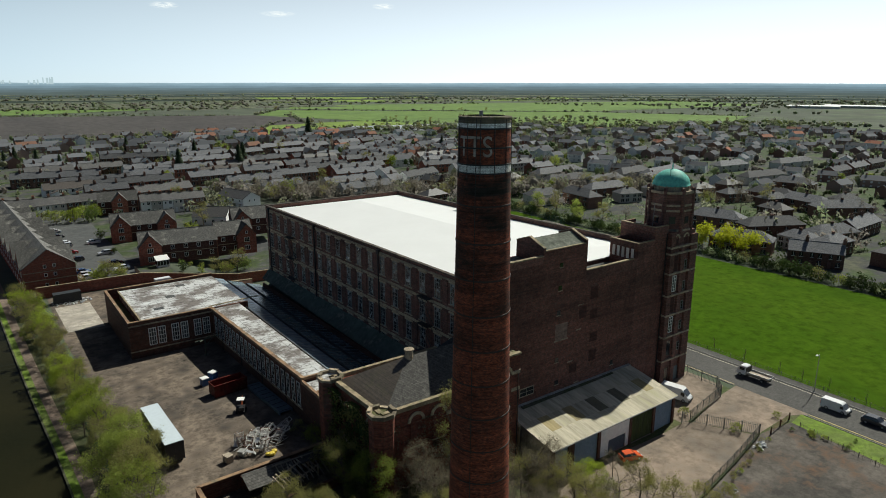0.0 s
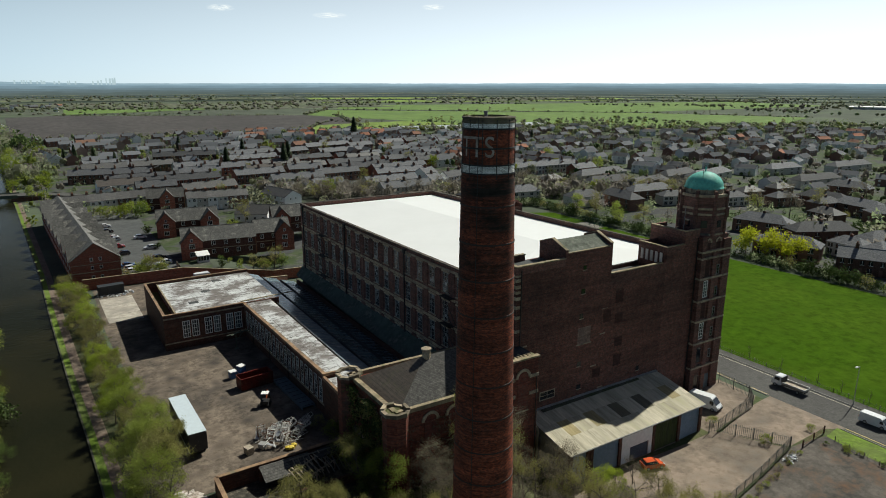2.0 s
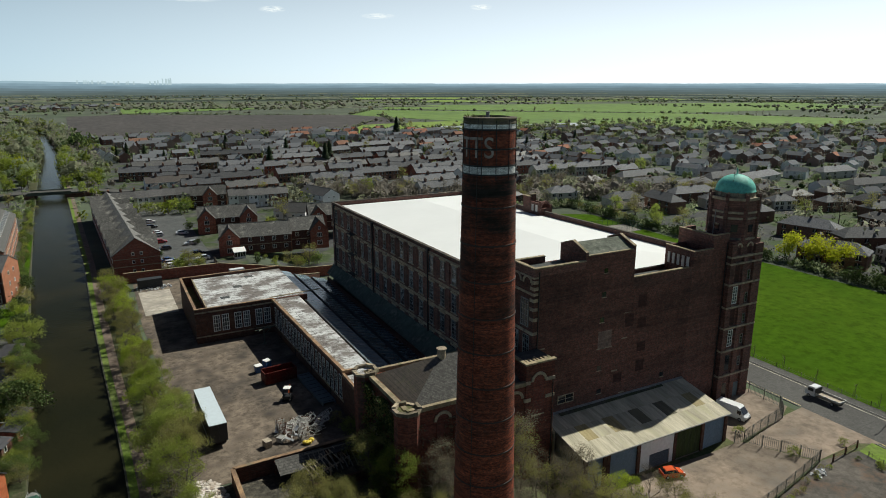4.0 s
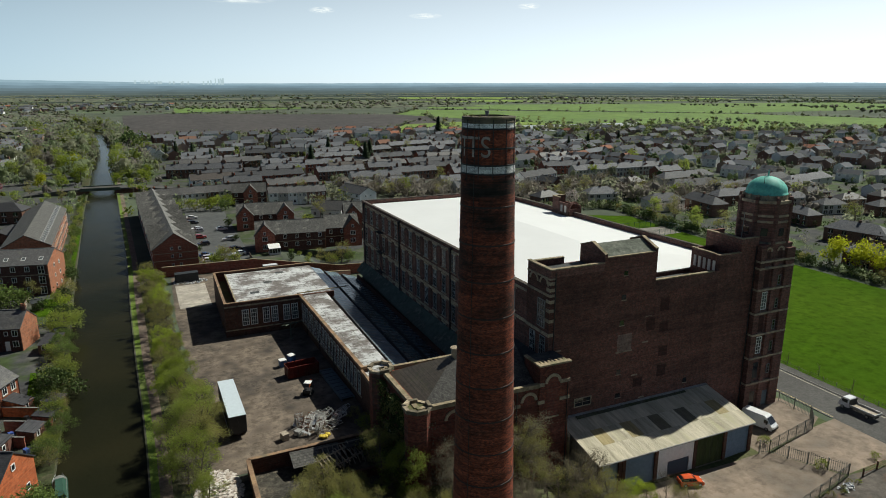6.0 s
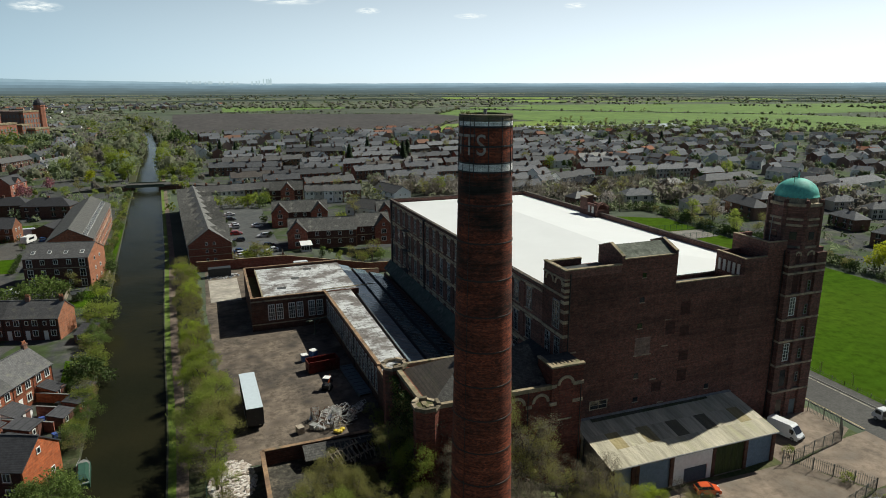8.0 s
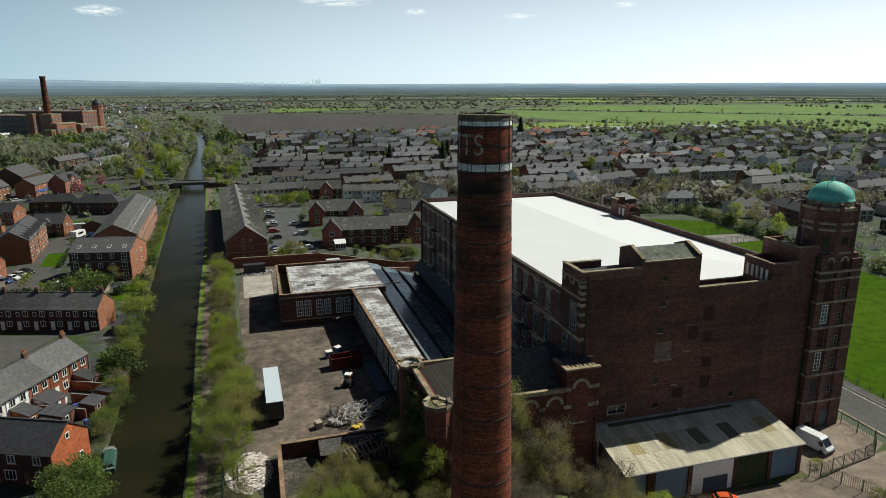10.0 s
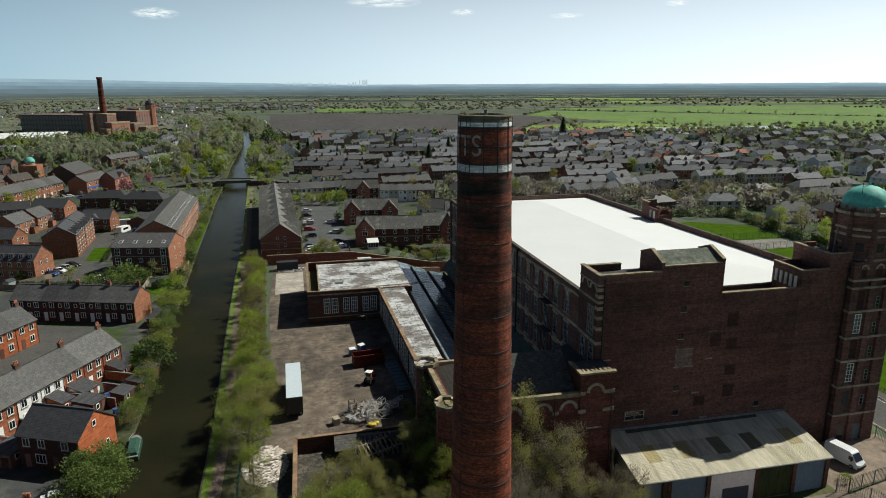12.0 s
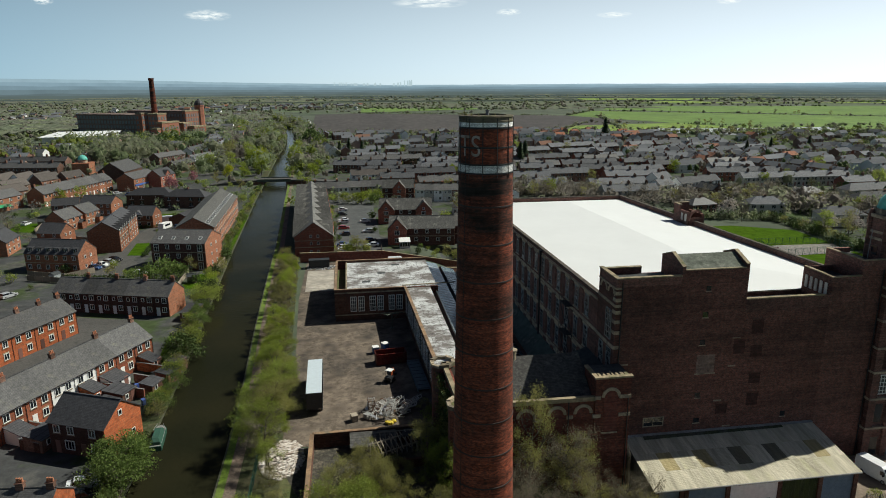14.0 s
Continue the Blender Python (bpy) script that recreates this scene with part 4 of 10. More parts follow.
    part("bricked_window", Geo().box(73.6, y0 - 0.03, 12.6, 76.4, y0 + 0.02, 15.4), PALE_INFILL, t, "paler bricked-up window")
    part("bricked_sill", Geo().box(73.4, y0 - 0.1, 12.4, 76.6, y0 + 0.02, 12.58), STONE, t)
    for x, z in ((79.6, 17.6), (79.3, 13.3), (77.6, 7.9), (62.7, 14.6), (79.4, 3.6)):
        part("stone_lintel", Geo().box(x - 0.75, y0 - 0.04, z, x + 0.45, y0 + 0.02, z + 0.22), STONE, t)
    # Darker panel brick and head strips stand in for recess shade.
    for x, z, h in ((80.0, 16.4, 2.3), (82.6, 19.3, 2.2), (82.8, 15.4, 1.6), (83.0, 11.2, 1.6), (83.0, 7.8, 2.0), (78.2, 6.6, 1.6)):
        part("panel_head", Geo().box(x - 1.05, y0 - 0.07, z + h / 2, x + 1.05, y0 + 0.02, z + h / 2 + 0.18), OLD_BRICK, t)
        part("blocked_panel", Geo().box(x - 0.9, y0 - 0.025, z - h / 2, x + 0.9, y0 + 0.02, z + h / 2), BLOCK_BRICK, t, "blocked-up loading door")
    wk = WindowKind(3.2, 1.5, 2, 2, STONE, GLASS, edge=0.14)
    wk.put(t, 67.6, y0 - 0.0, 4.6, 0, "stone-framed low window")
    for x in (61.6, 101.5):
        part("rainwater_pipe", Geo().rod((x, y0 - 0.15, zb), (x, y0 - 0.15, 27), 0.09, n=5), BLACK_IRON, t)
    # corner tower west face
    for z, h in ((23.4, .4), (17.2, .5), (12.3, .5), (26.0, .25)):
        part("tower_band", Geo().box(60.68, y0 - 0.06, z, 61.6, 76.5, z + h), STONE, t)
    for z in (19.4, 21.0, 22.4, 24.2, 25.2):
        part("quoin", Geo().box(60.70, y0 - 0.08, z, 61.7, y0 + 0.9, z + 0.5), STONE, t)
    bw = WindowKind(2.0, 4.4, 3, 5, GREY_PAINT, PALE_GLASS, bar=0.09, depth=0.14, edge=0.14)
    bw.put(t, 60.79, 72.3, 18.2, -90)
    for y in (71.8, 74.6):
        tall.put(t, 60.79, y, 13.3, -90)
        a = part("blind_arch", arch_ring(0.95, 1.25, -0.12, 0.02), STONE, t, "blind arch", pose(60.79, y, 25.0, 0, 0, -90))
    # dome tower
    tx0, tx1, ty0, ty1 = 102.0, 109.3, 69.5, 77.2
    part("tower_wall", Geo().box(tx0, ty0, zb, tx1, ty1, 27.0), MILL_BRICK, t)
    for q in ((tx1 - 1.6, ty0 - 0.45, zb, tx1 + 0.45, ty0 + 1.2, 26.2), (tx0 - 0.25, ty0 - 0.35, zb, tx0 + 1.0, ty0 + 0.4, 26.6), (tx0 + 3.0, ty0 - 0.4, zb, tx0 + 4.0, ty0 + 0.3, 24.0)):
        part("tower_buttress", Geo().box(*q), MILL_BRICK, t)
    for z in (24.1, 22.9, 19.1, 14.8, 10.9, 6.5, 1.6):
        part("tower_band", Geo().box(tx0 - 0.3, ty0 - 0.5, z, tx1 + 0.5, ty1, z + 0.34), STONE, t, "stone band round the tower")
    tw = WindowKind(1.7, 3.2, 3, 5, WHITE_PAINT, PALE_GLASS, bar=0.07, depth=0.1, edge=0.12)
    for z in (15.5, 7.3):
        tw.put(t, tx0 + 1.75, ty0 - 0.01, z, 0, "tall white-barred stair window")
    for z in (19.5, 11.4, 2.6, -3.0):
        part("tower_panel", Geo().box(tx0 + 0.95, ty0 - 0.04, z, tx0 + 2.6, ty0 + 0.02, z + 3.0), BLOCK_BRICK if z > 3 else GLASS, t)
    nw = WindowKind(0.7, 1.8, 1, 3, GREY_PAINT, GLASS)
    for z in (19.6, 15.4, 11.4, 7.4, 3.0):
        nw.put(t, tx0 + 5.1, ty0 - 0.01, z, 0)
    part("tower_door", Geo().box(tx0 + 4.3, ty0 - 0.06, -3.2, tx0 + 5.7, ty0 + 0.02, -0.4), BLUE_GREY, t, "faded blue-grey tower door")
    for x in (tx0 + 1.8, tx0 + 4.6):
        part("blind_arch", arch_ring(0.55, 0.85, -0.12, 0.02), STONE, t, "blind arch", pose(x, ty0 - 0.01, 25.8))
        part("arch_recess", Geo().box(x - 0.55, ty0 - 0.03, 24.5, x + 0.55, ty0 + 0.02, 25.8), BLOCK_BRICK, t)
    cx, cy = 106.2, 73.4
    n8 = math.pi / 8
    g = Geo().rings([(4.15, 26.9), (4.15, 34.3)], 8, cx, cy, turn=n8)
    part("turret", g, MILL_BRICK, t)
    for z, h, r in ((27.0, .35, 4.35), (30.6, .35, 4.27), (31.6, .35, 4.27), (33.9, .5, 4.4)):
        part("turret_band", Geo().rings([(r - 0.1, z), (r, z + 0.05), (r, z + h), (r - 0.12, z + h + 0.05)], 8, cx, cy, turn=n8), STONE, t)
    for i in range(8):
        a = n8 + i * math.pi / 4
        part("turret_buttress", Geo().rings([(0.42, 26.9), (0.42, 34.6), (0.3, 35.0)], 6, cx + 4.05 * math.cos(a), cy + 4.05 * math.sin(a)), MILL_BRICK, t)
        a += n8
        part("turret_arch", Geo().box(-0.55, -0.05, 0, 0.55, 0.05, 1.3), GLASS, t, m=pose(cx + 3.86 * math.cos(a), cy + 3.86 * math.sin(a), 28.4, 0, 0, math.degrees(a) + 90))
    g = Geo().rings([(3.4, 34.2), (3.4, 35.15)], 24, cx, cy)
    part("drum", g, STONE, t)
    for i in range(16):
        a = i * math.pi / 8
        part("baluster", Geo().rings([(0.16, 34.3), (0.12, 35.3)], 6, cx + 3.65 * math.cos(a), cy + 3.65 * math.sin(a)), STONE, t)
    g = Geo().rings([(3.42, 35.15), (3.42, 35.3)] + [(3.32 * math.cos(radians(q)), 35.35 + 2.75 * math.sin(radians(q))) for q in range(0, 90, 9)] + [(0.12, 38.1)], 32, cx, cy)
    g.smooth = True
    part("dome", g, COPPER, t, "green copper dome")
    part("finial", Geo().rings([(0.16, 38.05), (0.10, 38.5), (0.16, 38.6), (0.03, 39.3)], 8, cx, cy), COPPER, t)
    part("flagpole", Geo().rod((101.2, 73.2, 27.7), (101.4, 73.2, 32.2), 0.06), GREY_PAINT, t)
    part("lightning_rod", Geo().rod((cx - 2.2, cy - 1.2, 36.9), (cx - 2.4, cy - 1.3, 38.7), 0.04), BLACK_IRON, t)


MILL_GLASS = pane_mat("dark and pale mill panes", (0.02, 0.024, 0.028), (0.30, 0.33, 0.34))
SOOT_COPING = ground_mat("soot-black coping", (0.10, 0.085, 0.07), (0.06, 0.05, 0.045), (0.16, 0.13, 0.09), 0.5, 2.5, 0.9)
GREEN_CONCRETE = ground_mat("algae-stained concrete", (0.085, 0.11, 0.095), (0.06, 0.075, 0.065), (0.05, 0.06, 0.05), 0.15, 1.0, 0.9)
# Darker than the end wall: recess shade is put into the brick colour.
BLOCK_BRICK = brick_mat("recess-darkened blocked-up brick", (0.11, 0.042, 0.032), (0.06, 0.027, 0.022), (0.05, 0.04, 0.035), sooty=0.6)
BLUE_GREY = plain_mat("blue-grey paint", (0.12, 0.16, 0.18), 0.6, dirt=0.5)
END_BRICK = brick_mat("sooty end brick", (0.27, 0.105, 0.077), (0.10, 0.046, 0.037), (0.13, 0.105, 0.09), sooty=0.75, big=0.1)
PALE_INFILL = brick_mat("pale infill brick", (0.30, 0.20, 0.16), (0.20, 0.13, 0.105), (0.2, 0.17, 0.15), sooty=0.4)
mill()


# ---- engine house ----
def engine_house():
    t = thing("engine_house", pose(0, 0, 0), "derelict red-brick engine house with hipped slate roof and blind arches", "engine house")
    zb = -4.5
    g = Geo().prism([(38.4, 66.2), (56.8, 66.0), (56.8, 80.2), (38.0, 80.2)], zb, 11.9)
    part("wall", g, ENGINE_BRICK, t)
    g = Geo().box(56.8, 65.8, zb, 61.8, 70.15, 15.0)
    part("stair_tower", g, ENGINE_BRICK, t)
    g = Geo().box(56.6, 65.6, 15.0, 61.95, 66.3, 15.25).box(56.6, 66.3, 15.0, 57.2, 70.1, 15.22)
    part("tower_coping", g, PARAPET, t, "crumbling pale coping")
    rng = random.Random(3)
    for i in range(7):
        x = 57.4 + i * 0.62
        part("broken_board", Geo().box(x, 66.3, 15.05, x + rng.uniform(.25, .5), 66.3 + rng.uniform(.7, 1.5), 15.18), PARAPET, t)
    part("tower_roof", Geo().box(57.2, 66.35, 14.9, 61.7, 70.1, 15.04), FELT, t)
    # hipped roof
    e, zr = 11.6, 15.9
    A, B, C, D = (38.7, 66.5), (56.7, 66.4), (56.7, 79.8), (38.4, 79.8)
    r1, r2 = (46.7, 73.0), (56.7, 73.0)
    g = Geo().face((*A, e), (*B, e), (*r2, zr), (*r1, zr))
    part("roof_slope", g, LICHEN_SLATE, t, "lichened grey slate slope")
    g = Geo().face((*D, e), (*A, e), (*r1, zr))
    part("roof_hip", g, HIP_SLATE, t, "brown mossy slate hip")
    g = Geo().face((*C, e), (*D, e), (*r1, zr), (*r2, zr))
    part("roof_slope", g, DARK_SLATE, t)
    part("vent", Geo().rings([(0.6, 15.3), (0.6, 16.8), (0.75, 16.85), (0.75, 17.0), (0.3, 17.05)], 14, 46.9, 72.9), STONE, t, "round roof ventilator")
    for nm, q in (("south", [(38.3, 65.95), (56.8, 65.75), (56.8, 66.35), (38.3, 66.55)]), ("west", [(38.05, 66.5), (38.75, 66.5), (38.45, 80.3), (37.75, 80.3)]), ("north", [(37.8, 79.8), (56.8, 79.8), (56.8, 80.4), (37.8, 80.4)])):
        part("parapet_" + nm, Geo().prism(q, 11.85, 12.45), PARAPET, t, "pale stone parapet with weeds")
    for x, y in ((38.4, 66.4), (37.9, 80.0)):
        k = part("octagon_turret", Geo().rings([(1.75, zb), (1.75, 12.25)], 8, x, y, turn=math.pi / 8), ENGINE_BRICK, t)
        rb = random.Random(int(x * 10 + y))
        for i in range(8):
            a0, a1 = math.pi / 8 + i * math.pi / 4, math.pi / 8 + (i + 1) * math.pi / 4
            h = 12.62 + rb.uniform(-0.12, 0.3)
            q = [((1.45) * math.cos(a0), 1.45 * math.sin(a0)), (2.0 * math.cos(a0), 2.0 * math.sin(a0)), (2.0 * math.cos(a1), 2.0 * math.sin(a1)), (1.45 * math.cos(a1), 1.45 * math.sin(a1))]
            part("rim_stone", Geo().prism([(x + u, y + v) for u, v in q], 12.3, [h, h, h + 0.06, h + 0.06]), TURRET_STONE if rb.random() < 0.7 else STONE, k)
        part("turret_top", Geo().rings([(1.5, 12.2), (1.5, 12.42), (0.7, 12.3)], 8, x, y, turn=math.pi / 8), SCRUB if y < 70 else LICHEN_ROOF, k, "mossy turret top")
    # blind arches with pale stone hoods on the south wall
    for x, zc, r, zf in ((59.0, 12.3, 0.95, 7.0), (55.2, 10.0, 0.95, 6.2), (51.5, 10.0, 0.95, 6.2), (47.2, 9.9, 0.95, 6.2), (43.5, 9.9, 0.95, 6.2)):
        yy = 65.8 if x > 56.8 else 66.05
        a = part("arch_hood", arch_ring(r, r + 0.42, -0.16, 0.02, 14), STONE, t, "pale stone arch", pose(x, yy, zc))
        part("arch_panel", Geo().box(x - r, yy - 0.03, zf, x + r, yy + 0.03, zc), DARK_ENGINE, t)
        n = 12
        g = Geo().face(*[(x + r * math.cos(math.pi * i / n), yy - 0.03, zc + r * math.sin(math.pi * i / n)) for i in range(n + 1)])
        part("arch_head", g, DARK_ENGINE, t)
        part("arch_sill", Geo().box(x - r - .15, yy - 0.14, zf - .18, x + r + .15, yy + 0.02, zf), STONE, t)
    for x0, x1, z in ((60.2, 61.85, 12.0), (60.2, 61.85, 9.3), (56.75, 57.5, 12.0), (56.5, 57.6, 9.3), (52.9, 53.8, 9.3), (48.5, 49.5, 9.2)):
        part("impost", Geo().box(x0, 65.66 if x1 > 57 else 65.92, z, x1, 66.1, z + 0.5), STONE, t)
    for x in (53.0, 61.4):
        part("rainwater_pipe", Geo().rod((x, 65.6, zb), (x, 65.6, 12), 0.08, n=5), BLACK_IRON, t)
    # west wall: round-headed windows above a ledge
    part("west_ledge", Geo().prism([(37.6, 68), (38.4, 68), (38.1, 79), (37.3, 79)], 4.6, 4.95), STONE, t)
    for y in (69.2, 72.2, 75.2, 77.8):
        x = 38.36 - (y - 66.2) * 0.03
        part("arch_hood", arch_ring(0.8, 1.1, -0.14, 0.02, 12), STONE, t, "stone arch", pose(x, y, 9.4, 0, 0, -90))
        part("arch_window", Geo().box(-0.8, -0.04, 0, 0.8, 0.02, 3.2), GLASS, t, "dark empty window", pose(x, y, 6.2, 0, 0, -90))
    # link between engine house and wing
    g = Geo().box(38.0, 80.3, zb, 43.0, 91.0, 7.0)
    part("link_wall", g, OLD_BRICK, t)
    part("link_roof", Geo().box(38.4, 80.4, 7.0, 43.0, 90.8, 7.06), LICHEN_ROOF, t)
    part("link_parapet", Geo().box(37.9, 80.4, 7.0, 38.35, 91.0, 7.55).box(38.35, 86.0, 7.06, 43.0, 86.4, 7.5), RUST_STONE, t)
    # low structures between engine house and mill
    g = Geo().box(56.8, 70.2, zb, 60.7, 80.0, 11.5)
    part("link_block", g, MILL_BRICK, t)
    g = Geo().slab((56.8, 70.2, 12.3), (60.7, 70.2, 13.6), (60.7, 80, 13.6), (56.8, 80, 12.3), 0.2)
    part("lean_roof", g, FELT, t)


ENGINE_BRICK = brick_mat("engine house brick", (0.28, 0.08, 0.052), (0.11, 0.036, 0.027), (0.10, 0.075, 0.06), sooty=0.6, big=0.2)
DARK_ENGINE = brick_mat("panel brick", (0.19, 0.052, 0.036), (0.14, 0.042, 0.032), (0.1, 0.08, 0.07), sooty=0.5)
HIP_SLATE = slate_mat("mossy hip slate", (0.085, 0.07, 0.055), (0.06, 0.05, 0.042), moss=(0.09, 0.10, 0.035), row=0.45)
RUST_STONE = ground_mat("orange-stained coping", (0.34, 0.22, 0.13), (0.20, 0.13, 0.085), (0.12, 0.11, 0.08), 0.4, 2.0, 0.9)
engine_house()


# ---- yard buildings ----
def yard_building():
    t = thing("yard_building", pose(0, 0, 0), "low flat-roofed brick works building with stained roof and tall white windows", "works building")
    zb = -0.5
    x0, x1, y0, y1 = 20.55, 44.5, 133.2, 159.0
    g = Geo()
    g.box(x0, y0, zb, x1, y1, 5.6)
    g.box(x0, y0, 5.6, x0 + 0.4, y1, 7.85).box(x0 + 0.4, y0, 5.6, x1, y0 + 0.4, 7.85).box(x0 + 0.4, y1 - 0.4, 5.6, x1, y1, 7.85)
    part("wall", g, OLD_BRICK, t)
    g = Geo().box(x0 - 0.06, y0 - 0.06, 7.85, x0 + 0.5, y1 + 0.06, 8.02).box(x0 + 0.5, y0 - 0.06, 7.85, 37.0, y0 + 0.5, 8.02).box(x0 + 0.5, y1 - 0.45, 7.85, x1, y1 + 0.06, 8.02)
    part("coping", g, RUST_STONE, t, "orange-stained coping")
    g = Geo().box(23.4, y0 + 0.4, 5.6, x1 - 0.1, y1 - 0.45, 7.35)
    part("roof_deck", g, LICHEN_ROOF, t, "white-stained flat concrete roof")
    part("roof_edge", Geo().box(23.1, y0 + 0.4, 7.2, 23.4, y1 - 0.45, 7.55), PARAPET, t)
    part("gutter_floor", Geo().box(x0 + 0.4, y0 + 0.4, 5.6, 23.1, y1 - 0.45, 5.68), SCRUB, t, "weedy light well")
    part("stone_band", Geo().box(x0 - 0.08, y0 - 0.08, 7.0, 37.5, y0 + 0.02, 7.3), STONE, t)
    part("plinth_band", Geo().box(x0 - 0.1, y0 - 0.1, 1.7, 37.5, y0 + 0.02, 1.95), STONE, t)
    wk = WindowKind(1.45, 3.6, 3, 4, WHITE_PAINT, PALE_GLASS, bar=0.08, depth=0.14, edge=0.12)
    for x in (24.8, 26.6, 29.2, 31.0, 33.6, 35.4):
        wk.put(t, x, y0 - 0.01, 2.6, 0, "tall white-framed window")
    for i, y in enumerate((140, 147, 154)):
        part("roof_stain_patch", Geo().box(27 + i * 4, y, 7.352, 29 + i * 4, y + 1.6, 7.36), FELT, t)


def wing():
    t = thing("yard_wing", pose(0, 0, 0), "long low brick wing with white-stained concrete roof and many tall windows", "works building")
    a, b = (38.2, 91.0), (36.7, 133.2)
    e, c = (43.0, 91.0), (42.7, 133.2)
    g = Geo().prism([a, e, c, b], -0.5, 7.5)
    part("wall", g, OLD_BRICK, t)
    g = Geo().prism([(38.6, 91.4), (42.9, 91.2), (42.6, 135.0), (37.1, 133.2)], 7.5, 7.72)
    part("roof", g, LICHEN_ROOF, t, "white-stained concrete roof")
    g = Geo().prism([(38.0, 90.9), (38.65, 90.9), (37.15, 133.2), (36.5, 133.2)], 7.5, 7.95)
    part("coping", g, RUST_STONE, t, "orange-stained coping")
    part("end_coping", Geo().prism([(38.65, 90.9), (43.0, 90.9), (43.0, 91.3), (38.65, 91.3)], 7.5, 7.95), RUST_STONE, t)
    wk = WindowKind(1.15, 4.2, 2, 5, WHITE_PAINT, GLASS, bar=0.05, depth=0.05, edge=0.08)
    for k in range(20):
        y = 92.6 + k * 2.02
        x = 38.2 - (y - 91) * 1.5 / 42.2
        wk.put(t, x - 0.01, y, 2.4, -88, "tall white-framed window")
    part("sill_band", Geo().prism([(38.08, 91), (38.2, 91), (36.7, 133.1), (36.58, 133.1)], 2.05, 2.3), STONE, t)
    for y in (97, 107, 117, 127):
        part("downpipe", Geo().rod((38.2 - (y - 91) * 0.0355 - 0.12, y + 0.6, 0), (38.2 - (y - 91) * 0.0355 - 0.12, y + 0.6, 7.4), 0.07, n=5), BLACK_IRON, t)


def north_lights():
    t = thing("north_light_shed", pose(0, 0, 0), "derelict stepped weaving shed roofs of dark glass and slate", "shed")
    y0, y1 = 91.2, 160.0
    for x, z in ((43.05, 5.6), (47.7, 3.9), (52.4, 2.4)):
        part("wall", Geo().box(x, y0, -0.5, x + 4.6, y1, z - 0.12), OLD_BRICK, t)
        g = Geo().slab((x, y0, z), (x + 1.0, y0, z + 1.0), (x + 1.0, y1, z + 1.0), (x, y1, z), 0.1)
        part("slate_slope", g, FELT, t)
        g = Geo().slab((x + 1.0, y0, z + 1.02), (x + 4.6, y0, z), (x + 4.6, y1, z), (x + 1.0, y1, z + 1.02), 0.08)
        part("glazing", g, PALE_GLAZING if x < 45 else DARK_GLASS_ROOF, t, "dirty roof glazing with pale sky reflection in its colour" if x < 45 else "dirty dark roof glazing with sky blue in its colour")
        bar = Geo().slab((0, 0, 0.98), (3.5, 0, 0.0), (3.5, 0.06, 0.0), (0, 0.06, 0.98), 0.05).mesh("glazing_bar", GREY_PAINT)
        y = y0 + 0.6
        while y < y1:
            part("glazing_bar", bar, None, t, "", pose(x + 1.05, y, z + 0.06))
            y += 1.9
        part("ridge", Geo().box(x + 0.9, y0, z + 0.98, x + 1.1, y1, z + 1.12), FELT, t)
    # sloping green-stained apron along the foot of the mill
    part("apron", Geo().slab((57.0, 91.2, 3.6), (60.3, 91.2, 6.6), (58.95, 158.0, 6.9), (57.0, 158.0, 4.6), 0.12), APRON, t, "green-stained sloping apron roof")
    part("apron_wall", Geo().box(57.0, 91.3, -3.5, 57.3, 157.9, 3.5), OLD_BRICK, t)
    part("gutter_pipe", Geo().rod((36.0, 132.4, 8.6), (49.0, 137.5, 7.2), 0.14), PARAPET, t)
    for x in (37.8, 41.5, 45.5):
        part("pipe_stand", Geo().rod((x, 133.1 + (x - 37.8) * 0.39, 7.2), (x, 133.1 + (x - 37.8) * 0.39, 8.45 - (x - 37.8) * 0.1), 0.06), GREY_PAINT, t)


# First strip is paler still: sky glints are put into its base colour.
PALE_GLAZING = ground_mat("roof glazing paled for sky", (0.22, 0.28, 0.32), (0.13, 0.17, 0.20), (0.32, 0.36, 0.38), 0.25, 1.0, 0.25, 0.1, spec=0.8)
APRON = ground_mat("green-stained render", (0.095, 0.125, 0.105), (0.06, 0.08, 0.066), (0.13, 0.145, 0.125), 0.3, 1.2, 0.85)
yard_building()
wing()
north_lights()


